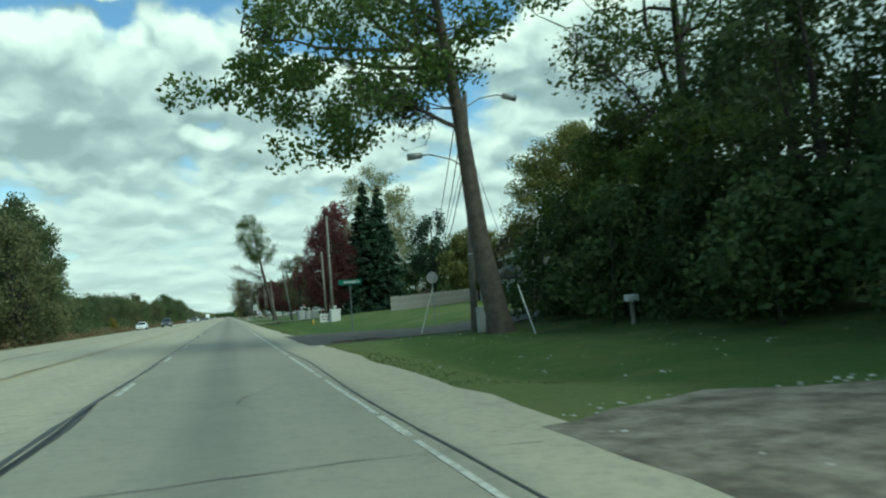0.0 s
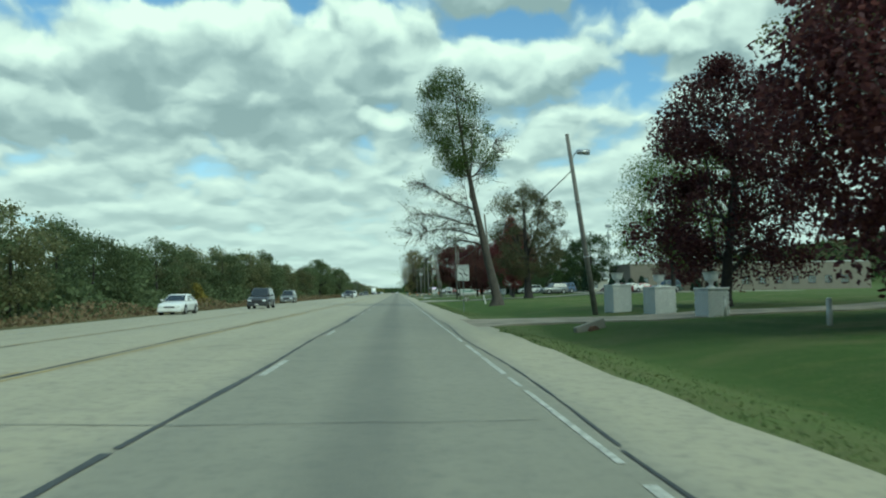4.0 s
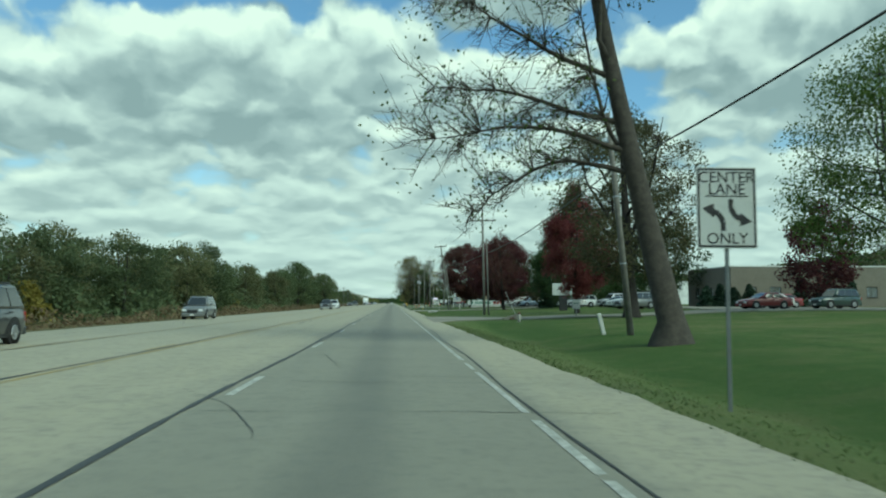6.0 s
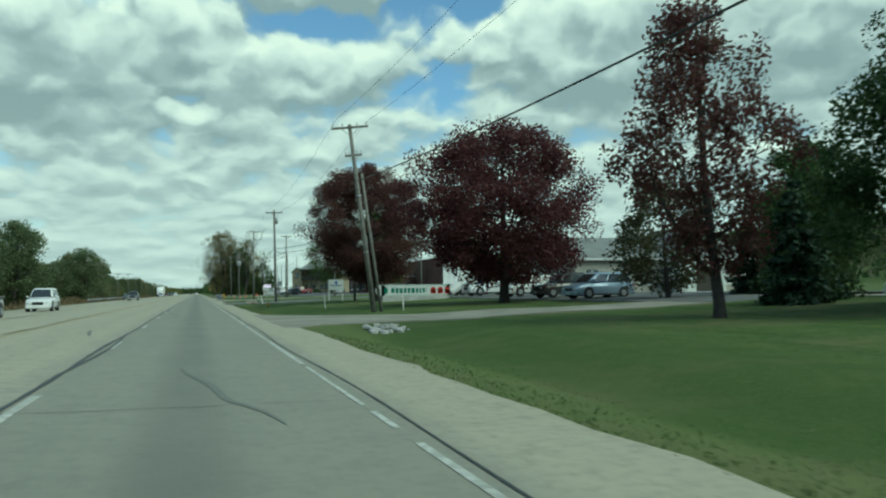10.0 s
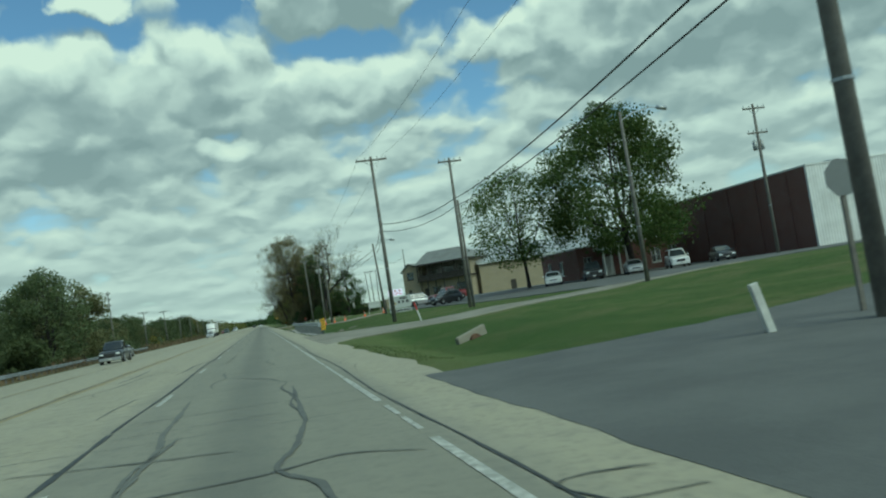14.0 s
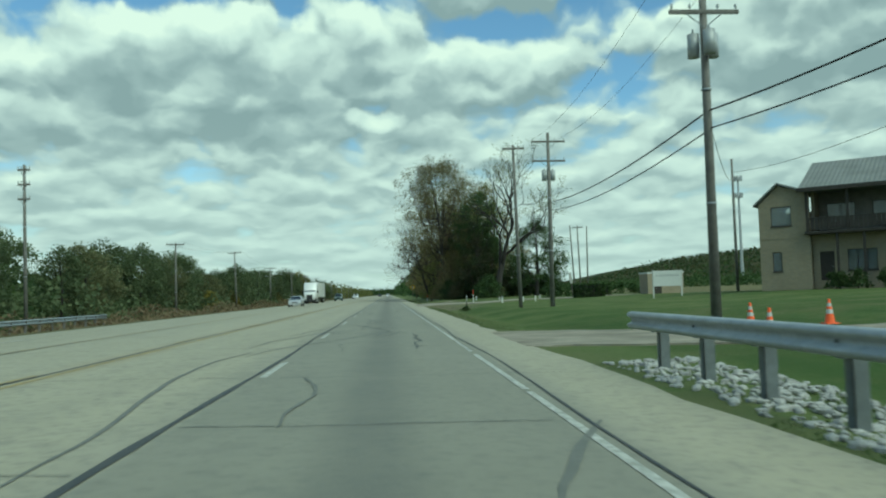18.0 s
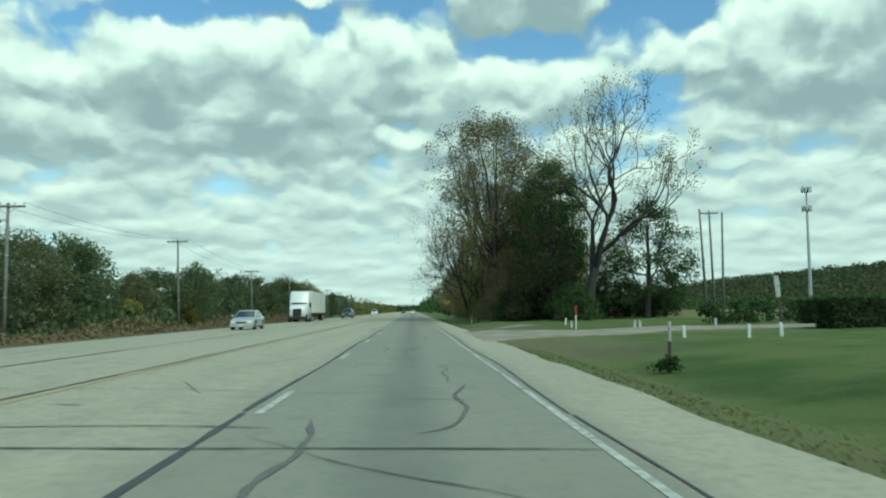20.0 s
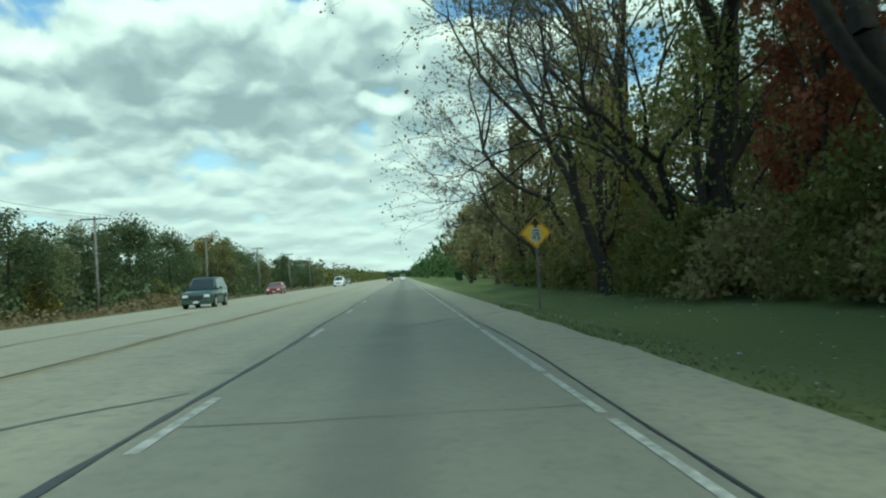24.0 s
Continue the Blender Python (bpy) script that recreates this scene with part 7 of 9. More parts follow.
# culvert ends and debris by the road
for x_, y_, dx in ((7.6, 382, 0), (6.2, 352.4, 0.6), (9.7, 216.6, 0.3), (7.4, 131.7, 0)):
    e = thing("culvert_end", pose(x_, y_, on_ground(x_, y_) - 0.1, 0, 0, 25), "weathered concrete culvert end in the ditch", "culvert", "culvert ends")
    part("slab", box(B(), -0.7, -0.1, -0.1, 0.7, 0.1, 0.42, 0.03, pose(0, 0, 0, 0, -14, 0)), M_CONCRETE, e)
    part("pipe", cyl(B(), (0, -0.25, 0.05), (0, 0.6, 0.05), 0.24, 0.24, 12), M_RUST, e)
# wooden fence, board by board
e = thing("board_fence", pose(0, 0, 0), "weathered grey board fence along a back yard", "fence")
f0, f1 = np.array([17.4, 88.9]), np.array([29.5, 98.5])
nb = 96
fd = (f1 - f0) / np.linalg.norm(f1 - f0)
ang = math.degrees(math.atan2(fd[1], fd[0]))
bb = part("board", box(B(), -0.07, -0.012, 0, 0.07, 0.012, 1.62, 0.006), M_WOOD_GREY, e)
for k in range(nb):
    p = f0 + (f1 - f0) * k / nb
    o = bb if k == 0 else new("board", bb.data)
    o.parent = e
    o.matrix_basis = pose(p[0], p[1], on_ground(*p) + rr.uniform(-0.05, 0.05), 0, rr.uniform(-0.8, 0.8), ang)
# cell tower on the horizon
e = thing("cell_tower", pose(227, 961, on_ground(227, 961)), "tall grey cell tower with antenna rings on the ridge", "tower")
ht_ = 70 - on_ground(227, 961)
b = Build()
b.add(*tube([(0, 0, -1), (0, 0, ht_ * 0.5), (0, 0, ht_)], [1.1, 0.8, 0.5], 10))
b.make("mast", M_LAMP, e)
for hz in (ht_ - 1, ht_ - 12):
    ring = part("antenna_ring", cyl(B(), (0, 0, hz - 0.15), (0, 0, hz + 0.15), 2.3, 2.3, 14), M_LAMP, e)
    for a in range(9):
        q = a * 0.698
        bm = B()
        box(bm, 2.4 * math.cos(q) - 0.35, 2.4 * math.sin(q) - 0.35, hz - 1.6, 2.4 * math.cos(q) + 0.35, 2.4 * math.sin(q) + 0.35, hz + 1.6)
        part("antenna", bm, M_LAMP, ring)

# ---- buildings ----
def brick_material(name, c1, c2, mortar, scale=1.0):
    m, n, b, out = material(name)
    co = n.add("ShaderNodeTexCoord").outputs["Object"]
    sep = n.add("ShaderNodeSeparateXYZ")
    n.link(co, sep.inputs[0])
    comb = n.add("ShaderNodeCombineXYZ")
    n.link(n.math("ADD", sep.outputs[0], sep.outputs[1]), comb.inputs[0])
    n.link(sep.outputs[2], comb.inputs[1])
    t = n.add("ShaderNodeTexBrick")
    n.link(comb.outputs[0], t.inputs["Vector"])
    t.inputs["Color1"].default_value, t.inputs["Color2"].default_value, t.inputs["Mortar"].default_value = (*c1, 1), (*c2, 1), (*mortar, 1)
    t.inputs["Scale"].default_value = 1.0
    t.inputs["Mortar Size"].default_value = 0.008
    t.inputs["Brick Width"].default_value, t.inputs["Row Height"].default_value = 0.21 * scale, 0.075 * scale
    st = n.noise(co, 0.6, 4.0, 0.6)
    c = n.mix(n.math("MULTIPLY", n.grey(st, 0.4, 0.8), 0.4), t.outputs["Color"], tuple(v * 0.6 for v in c1))
    n.link(c, b.inputs["Base Color"])
    b.inputs["Roughness"].default_value = 0.9
    bp = n.add("ShaderNodeBump")
    bp.inputs["Strength"].default_value, bp.inputs["Distance"].default_value = 0.4, 0.01
    n.link(n.math("SUBTRACT", 1.0, t.outputs["Fac"]), bp.inputs["Height"])
    n.link(bp.outputs[0], b.inputs["Normal"])
    return m


def ribbed(name, col, pitch, rough=0.5, metal=0.2):
    """Ribbed sheet metal or shingle courses."""
    m, n, b, out = material(name)
    co = n.add("ShaderNodeTexCoord").outputs["Object"]
    sep = n.add("ShaderNodeSeparateXYZ")
    n.link(co, sep.inputs[0])
    w = n.math("SINE", n.math("MULTIPLY", n.math("ADD", sep.outputs[0], n.math("MULTIPLY", sep.outputs[1], 0.0)), 6.283 / pitch))
    st = n.noise(co, 0.5, 4.0, 0.6)
    f = n.noise(co, 9.0, 4.0, 0.6)
    c = n.mix(n.grey(st, 0.35, 0.75), col, tuple(v * 0.75 for v in col))
    c = n.mix(n.math("MULTIPLY", n.grey(f, 0.4, 0.8), 0.4), c, tuple(v * 0.55 for v in col))
    n.link(c, b.inputs["Base Color"])
    b.inputs["Roughness"].default_value, b.inputs["Metallic"].default_value = rough, metal
    bp = n.add("ShaderNodeBump")
    bp.inputs["Strength"].default_value, bp.inputs["Distance"].default_value = 0.5, 0.03
    n.link(w, bp.inputs["Height"])
    n.link(bp.outputs[0], b.inputs["Normal"])
    return m


def glass_material():
    m, n, b, out = material("window_glass")
    co = n.add("ShaderNodeTexCoord").outputs["Object"]
    b.inputs["Base Color"].default_value = (0.55, 0.6, 0.6, 1)
    b.inputs["Transmission Weight"].default_value = 0.75
    b.inputs["IOR"].default_value = 1.5
    n.link(n.math("MULTIPLY", n.noise(co, 3.0), 0.1), b.inputs["Roughness"])
    return m


M_GLASS = glass_material()
M_BRICK_RED = brick_material("maroon_brick", (0.16, 0.062, 0.05), (0.115, 0.05, 0.045), (0.19, 0.17, 0.15))
M_BRICK_TAN = brick_material("tan_brick", (0.34, 0.285, 0.19), (0.27, 0.225, 0.155), (0.30, 0.275, 0.22))
M_BRICK_BROWN = brick_material("brown_brick", (0.21, 0.135, 0.10), (0.155, 0.105, 0.085), (0.24, 0.21, 0.18))
M_BRICK_BEIGE = brick_material("beige_brick", (0.20, 0.18, 0.145), (0.165, 0.15, 0.12), (0.19, 0.175, 0.145))
M_BRICK_PALE = brick_material("pale_stone_wall", (0.42, 0.40, 0.34), (0.33, 0.315, 0.27), (0.34, 0.32, 0.28), 2.2)
M_SIDING = surface("white_siding", (0.66, 0.68, 0.65), (0.55, 0.57, 0.55), scale=0.6, rough=0.7, bump=0.1, fine=12)
M_WHITE_METAL = ribbed("white_sheet_metal", (0.8, 0.81, 0.79), 0.3)
M_METAL_ROOF = ribbed("pale_metal_roof", (0.46, 0.48, 0.46), 0.45, 0.45, 0.4)
M_SHINGLE = ribbed("brown_shingles", (0.135, 0.125, 0.105), 0.33, 0.95, 0.0)
M_SHINGLE_GREY = ribbed("grey_shingles", (0.20, 0.21, 0.20), 0.33, 0.95, 0.0)
M_TRIM_DARK = surface("dark_brown_trim", (0.05, 0.043, 0.036), rough=0.7, bump=0.1)
M_TRIM_WHITE = surface("white_trim", (0.7, 0.71, 0.68), (0.58, 0.59, 0.57), rough=0.6, bump=0.05)
M_FLAT_ROOF = surface("tar_roof", (0.10, 0.10, 0.095), (0.14, 0.14, 0.13), scale=0.4, rough=0.95)


class Side:
    """One wall of a building: from a to b, seen from outside with a at the left end."""

    def __init__(self, parent, a, b, z0, z1, mat, openings=(), t=0.25, label="", peak=None):
        self.parent, self.a, self.t = parent, np.array(a, float), t
        d = np.array(b, float) - self.a
        self.L = float(np.linalg.norm(d))
        self.d = d / self.L
        self.o = np.array([self.d[1], -self.d[0]])
        V, F = self.grid(0.0, z0, self.L, z1, openings, 0.0, t)

        def quad(*pts):
            i = len(V)
            V.extend(self.at(*p) for p in pts)
            F.append(tuple(range(i, i + len(pts))))

        if peak:
            quad((0, 0, z1), (self.L, 0, z1), (self.L * 0.5, 0, peak))
            quad((self.L, t, z1), (0, t, z1), (self.L * 0.5, t, peak))
        self.ob = mesh_object("wall", V, F, mat, parent, label)

    def grid(self, ua, va, ub, vb, openings, w0, w1):
        """A solid sheet between depths w0 and w1 with openings cut through."""
        us = sorted({ua, ub, *[v for o in openings for v in (o[0], o[2])]})
        vs = sorted({va, vb, *[v for o in openings for v in (o[1], o[3])]})
        V, F, idx, solid = [], [], {}, {}

        def vert(i, j, k):
            if (i, j, k) not in idx:
                idx[i, j, k] = len(V)
                V.append(self.at(us[i], (w0, w1)[k], vs[j]))
            return idx[i, j, k]

        for i in range(len(us) - 1):
            for j in range(len(vs) - 1):
                cu, cv = (us[i] + us[i + 1]) / 2, (vs[j] + vs[j + 1]) / 2
                solid[i, j] = not any(o[0] < cu < o[2] and o[1] < cv < o[3] for o in openings)
        for (i, j), s in solid.items():
            if not s:
                continue
            F.append((vert(i, j, 0), vert(i + 1, j, 0), vert(i + 1, j + 1, 0), vert(i, j + 1, 0)))
            F.append((vert(i, j + 1, 1), vert(i + 1, j + 1, 1), vert(i + 1, j, 1), vert(i, j, 1)))
            for di, dj, p, q in ((-1, 0, (i, j), (i, j + 1)), (1, 0, (i + 1, j + 1), (i + 1, j)), (0, -1, (i + 1, j), (i, j)), (0, 1, (i, j + 1), (i + 1, j + 1))):
                if not solid.get((i + di, j + dj), False):
                    F.append((vert(*p, 1), vert(*p, 0), vert(*q, 0), vert(*q, 1)))
        return V, F

    def at(self, u, w, z):
        """u along the wall, w into the building."""
        p = self.a + self.d * u - self.o * w
        return (float(p[0]), float(p[1]), float(z))

    def bar(self, name, u0, w0, z0, u1, w1, z1, mat, parent=None, label=""):
        c = [self.at(u, w, z) for z in (z0, z1) for u, w in ((u0, w0), (u1, w0), (u1, w1), (u0, w1))]
        return mesh_object(name, c, [(3, 2, 1, 0), (4, 5, 6, 7), (0, 1, 5, 4), (1, 2, 6, 5), (2, 3, 7, 6), (3, 0, 4, 7)], mat, parent or self.parent, label)

    def window(self, u0, v0, u1, v1, mat, nx=1, nz=1, label="", sill=True):
        """A framed window with its panes in an opening."""
        f = 0.06
        holes = []
        for k in range(nx):
            for q in range(nz):
                a, c = u0 + (u1 - u0 - f) * k / nx + f, v0 + (v1 - v0 - f) * q / nz + f
                holes.append((a, c, a + (u1 - u0 - f) / nx - f, c + (v1 - v0 - f) / nz - f))
        V, F = self.grid(u0, v0, u1, v1, holes, 0.05, 0.13)
        w = mesh_object("window", V, F, mat, self.parent, label)
        for k in range(nx):
            a, b = u0 + (u1 - u0 - f) * k / nx + f, u0 + (u1 - u0 - f) * (k + 1) / nx
            self.bar("pane", a, 0.085, v0 + f, b, 0.095, v1 - f, M_GLASS, w)
        if sill:
            self.bar("sill", u0 - 0.06, -0.06, v0 - 0.09, u1 + 0.06, 0.05, v0 - 0.004, mat, w)
        return w

    def door(self, u0, v0, u1, v1, mat, label="", panels=0):
        d = self.bar("door", u0, 0.06, v0, u1, 0.12, v1, mat, None, label)
        for k in range(panels):
            z = v0 + (v1 - v0) * (k + 0.08) / panels
            self.bar("panel", u0 + 0.08, 0.035, z, u1 - 0.08, 0.058, z + (v1 - v0) * 0.82 / panels, mat, d)
        self.bar("handle", u1 - 0.16, 0.02, v0 + (v1 - v0) * 0.46, u1 - 0.1, 0.056, v0 + (v1 - v0) * 0.5, M_STEEL, d)
        return d


def walls(e, x0, y0, x1, y1, z0, z1, mat, front=(), left=(), label=""):
    """Four walls; front faces -y, left faces -x. Returns the front and the left one."""
    f = Side(e, (x0, y0), (x1, y0), z0, z1, mat, front, label=label)
    l = Side(e, (x0, y1), (x0, y0 + 0.25), z0, z1, mat, left, label=label)
    Side(e, (x1, y0 + 0.25), (x1, y1), z0, z1, mat, label=label)
    Side(e, (x1 - 0.25, y1), (x0 + 0.25, y1), z0, z1, mat, label=label)
    return f, l


def roof(e, x0, y0, x1, y1, z, top, mat, hip=0.0, over=0.5, axis="x", label="", fascia=None):
    """A pitched roof with thickness; hip pulls the ridge ends in."""
    a0, b0, a1, b1 = x0 - over, y0 - over, x1 + over, y1 + over
    if axis == "x":
        m = (b0 + b1) / 2
        r0, r1 = (a0 + hip, m, top), (a1 - hip, m, top)
        c = [(a0, b0, z), (a1, b0, z), (a1, b1, z), (a0, b1, z)]
        faces = [(0, 1, 5, 4), (2, 3, 4, 5), (1, 2, 5), (3, 0, 4)]
    else:
        m = (a0 + a1) / 2
        r0, r1 = (m, b0 + hip, top), (m, b1 - hip, top)
        c = [(a0, b0, z), (a1, b0, z), (a1, b1, z), (a0, b1, z)]
        faces = [(0, 1, 4), (2, 3, 5), (1, 2, 5, 4), (3, 0, 4, 5)]
    up = c + [r0, r1]
    V = [(p[0], p[1], p[2] + 0.16) for p in up] + up[:4]
    F = faces + [(6 + i, 6 + (i + 1) % 4, (i + 1) % 4, i) for i in range(4)] + [(9, 8, 7, 6)]
    r = mesh_object("roof", V, F, mat, e, label)
    fm = fascia or M_TRIM_DARK
    for p, q in (((a0, b0), (a1, b0)), ((a0, b1), (a0, b0))):
        s = Vector((q[0] - p[0], q[1] - p[1], 0))
        n_ = Vector((s.y, -s.x, 0)).normalized() * 0.03
        v = [(p[0], p[1], z - 0.06), (q[0], q[1], z - 0.06), (q[0], q[1], z + 0.14), (p[0], p[1], z + 0.14)]
        v += [(x + n_.x, y_ + n_.y, z_) for x, y_, z_ in v]
        mesh_object("fascia", v, [(0, 3, 2, 1), (4, 5, 6, 7), (0, 1, 5, 4), (1, 2, 6, 5), (2, 3, 7, 6), (3, 0, 4, 7)], fm, r)
    return r


def flat_roof(e, x0, y0, x1, y1, z, mat=None, rim=None):
    r = part("roof", box(B(), x0 + 0.05, y0 + 0.05, z - 0.3, x1 - 0.05, y1 - 0.05, z - 0.08), mat or M_FLAT_ROOF, e)
    for a in ((x0 - 0.06, y0 - 0.06, x1 + 0.06, y0 + 0.28), (x0 - 0.06, y0 + 0.28, x0 + 0.28, y1 + 0.06)):
        part("coping", box(B(), a[0], a[1], z + 0.003, a[2], a[3], z + 0.16), rim or M_TRIM_DARK, r)
    return r


# ranch house with a brick base
e = thing("ranch_house", pose(29.3, 78, 0, 0, 0, -100.1), "low ranch house with brick base and white upper wall", "house")
wins = [(2.6, 2.75, 3.0, 3.7), (3.2, 2.75, 3.6, 3.7), (7.4, 2.75, 7.8, 3.7), (11.5, 2.75, 11.9, 3.7), (12.1, 2.75, 12.5, 3.7)]
lo = Side(e, (0, 0), (17.7, 0), 0.7, 2.35, M_BRICK_BROWN, label="brown brick lower wall")
up = Side(e, (0, 0), (17.7, 0), 2.35, 4.1, M_SIDING, wins, label="white upper wall")
for w in wins:
    up.window(*w, M_TRIM_DARK, 1 if w[2] - w[0] < 1 else 2, 1)
up.bar("belt", 0, -0.05, 2.31, 17.7, -0.003, 2.4, M_TRIM_WHITE)
Side(e, (0, 9), (0, 0.25), 0.7, 2.35, M_BRICK_BROWN)
Side(e, (0, 9), (0, 0.25), 2.35, 4.1, M_SIDING)
Side(e, (17.7, 0.25), (17.7, 9), 0.7, 4.1, M_SIDING)
Side(e, (17.45, 9), (0.25, 9), 0.7, 4.1, M_SIDING)
rf = roof(e, 0, 0, 17.7, 9, 4.1, 6.1, M_SHINGLE, 4.0, 0.7, label="low brown shingle roof", fascia=M_SHINGLE)
for u in (4.0, 8.2):
    part("roof_vent", cyl(B(), (u, 3.0, 5.2), (u, 3.0, 5.75), 0.07, 0.07, 8), M_TANK, rf)
up.bar("downspout", 17.4, -0.1, 0.9, 17.5, -0.01, 4.05, M_TRIM_WHITE)
for k in range(2):
    u = -0.6 + 1.2 * k
    wx, wy = 29.3 - 0.176 * u - 1.1, 78 - 0.984 * u
    tree("foundation_shrub", "low dark shrub against the house wall", wx, wy, 1.1 + 0.5 * (k % 2), 0.05, 0.8, (L_DARK, L_GREEN, L_RUST)[k % 3], "shrub", M_BARK_DARK, 18, 45, 0.16, 0.03, (0, 0), 520 + k, 0.3, False, group="foundation shrubs")

e = thing("two_storey_house", pose(3.4, 0, 0), "grey-sided two-storey house with dark front and garage", "house")
fw = [(0.8, 4.2, 1.6, 5.3), (3.6, 4.2, 5.0, 5.3)]
dark = (0.4, 0.9, 3.2, 3.4)
f, l = walls(e, 30.0, 88, 36, 97, 0.8, 5.9, M_WOOD_GREY, fw + [dark], [(2, 4.1, 3.2, 5.2)], "weathered grey siding")
for w in fw:
    f.window(*w, M_TRIM_WHITE, 2)
l.window(2, 4.1, 3.2, 5.2, M_TRIM_WHITE, 2)
g = Side(e, (30, 87.99), (36, 87.99), 5.9, 5.95, M_WOOD_GREY, peak=7.5, t=0.2)
roof(e, 30, 88.2, 36, 97, 5.95, 7.7, M_SHINGLE_GREY, 0.0, 0.4, "y", "dark shingle gable roof")
part("porch_roof", box(B(), 29.2, 85.6, 3.55, 33, 88, 3.75, 0.03), M_SHINGLE, e)
for x in (29.4, 32.8):
    part("porch_post", box(B(), x - 0.08, 85.7, 0.8, x + 0.08, 85.86, 3.55), M_TRIM_DARK, e)
f, l = walls(e, 27.6, 92, 29.95, 99, 0.8, 3.7, M_SIDING, [(0.25, 0.9, 2.1, 3.1)], label="white garage wall")
f.door(0.25, 0.9, 2.1, 3.1, M_TRIM_WHITE, "white sectional garage door", 4)
roof(e, 27.6, 92, 29.95, 99, 3.7, 4.8, M_SHINGLE, 0.0, 0.35, "y", "low garage roof")

# low brick office by the first parking lot
e = thing("low_brick_office", pose(46, 259, 0), "long low tan brick office with a flat roof", "office building")
wn = [(2 + 3.4 * k, 2.0, 3.6 + 3.4 * k, 3.5) for k in range(13)]
f, l = walls(e, 0, 0, 49, 16, 0.3, 6.2, M_BRICK_BEIGE, wn, [(3, 2, 4.6, 3.5), (8, 2, 9.6, 3.5)], "tan brick wall")
for w in wn:
    f.window(*w, M_TRIM_DARK, 2)
for u in (3, 8):
    l.window(u, 2, u + 1.6, 3.5, M_TRIM_DARK, 2)
flat_roof(e, 0, 0, 49, 16, 6.2, None, M_TRIM_WHITE)

for k, (hx, hh, hr) in enumerate([(41.6, 3.0, 1.5), (43.4, 3.3, 1.4), (45.4, 2.8, 1.6), (47.4, 3.2, 1.5), (54.4, 5.0, 1.1), (58.2, 4.8, 1.2), (61.5, 4.6, 1.1)]):
    conifer("arborvitae", "dark clipped evergreen before the tan office", hx, 256.6 - 0.2 * (k % 2), hh, hr, L_NEEDLE, 60 + k, 0.02, 16, group="office evergreens")
# low stone building with a white gable
e = thing("gabled_stone_building", pose(38, 330, 0), "low pale stone building with a white gabled front", "building")
wn = [(1.2, 1.6, 2.8, 3.3), (4.4, 1.6, 6.0, 3.3), (7.6, 1.6, 9.2, 3.3), (17.6, 1.6, 19.2, 3.3)]
f, l = walls(e, 0, 0, 22, 15, 0.3, 4.3, M_BRICK_PALE, wn, [(2, 1.6, 3.6, 3.3), (6, 1.6, 7.6, 3.3), (10, 1.6, 11.6, 3.3)], "pale stone wall")
for w in wn:
    f.window(*w, M_TRIM_WHITE, 2, 2)
for u in (2, 6, 10):
    l.window(u, 1.6, u + 1.6, 3.3, M_TRIM_WHITE, 2, 2)
roof(e, 0, 0, 22, 15, 4.3, 7.0, M_SHINGLE_GREY, 0.0, 0.6, "x", "grey shingle roof", M_TRIM_WHITE)
g = Side(e, (10.8, -3.2), (16.2, -3.2), 0.3, 4.8, M_SIDING, [(1.7, 0.8, 3.7, 3.1)], peak=7.6, label="white gable front")
g.door(1.7, 0.8, 3.7, 3.1, M_TRIM_DARK, "dark double entrance door", 2)
Side(e, (10.8, -0.01), (10.8, -2.95), 0.3, 4.8, M_SIDING)
Side(e, (16.2, -2.95), (16.2, -0.01), 0.3, 4.8, M_SIDING)
roof(e, 10.8, -3.0, 16.2, 7, 4.85, 7.75, M_SHINGLE_GREY, 0.0, 0.3, "y", fascia=M_TRIM_WHITE)

# factory: white sheet-metal face, maroon brick flank and a portico
e = thing("factory", pose(49.8, 416.9, 0), "large factory with white metal and maroon brick walls", "factory")
f = Side(e, (0, 0), (60, 0), 0.3, 8.2, M_WHITE_METAL, [(8, 0.6, 12, 4.8), (22, 0.6, 26, 4.8)], label="white sheet-metal wall")
for u in (8, 22):
    f.door(u, 0.6, u + 4, 4.8, M_TRIM_WHITE, "white roller door", 6)
l = Side(e, (0, 30), (0, 0.25), 0.3, 8.2, M_BRICK_RED, label="maroon brick wall")
for k in range(6):
    l.bar("pilaster", 1.5 + 5 * k, -0.12, 0.3, 2.1 + 5 * k, -0.003, 8.0, M_BRICK_RED)
Side(e, (60, 0.25), (60, 30), 0.3, 8.2, M_WHITE_METAL)
Side(e, (59.75, 30), (0.25, 30), 0.3, 8.2, M_BRICK_RED)
rf = flat_roof(e, 0, 0, 60, 30, 8.2, None, M_TRIM_WHITE)
for u in (9, 24, 38):
    part("roof_fan", cyl(B(), (u, 8, 8.0), (u, 8, 9.3), 0.7, 0.55, 12), M_STEEL, rf)
e = thing("portico_wing", pose(36, 440, 0), "maroon brick wing with a white columned portico", "building")
wn = [(0.7, 1.7, 1.7, 3.4), (9.2, 1.7, 10.4, 3.4), (11.4, 1.7, 12.6, 3.4)]
f, l = walls(e, 0, 0, 13.7, 12, 0.3, 4.5, M_BRICK_RED, wn + [(3.0, 0.7, 4.4, 3.2)], [(2, 1.7, 3.4, 3.4), (6, 1.7, 7.4, 3.4)], "maroon brick wall")
for w in wn:
    f.window(*w, M_TRIM_WHITE, 2, 2)
for u in (2, 6):
    l.window(u, 1.7, u + 1.4, 3.4, M_TRIM_WHITE, 2, 2)
f.door(3.0, 0.7, 4.4, 3.2, M_TRIM_WHITE, "white panelled entrance door", 3)
part("portico_roof", box(B(), 2.0, -2.4, 3.9, 5.4, -0.01, 4.3, 0.05), M_TRIM_WHITE, e)
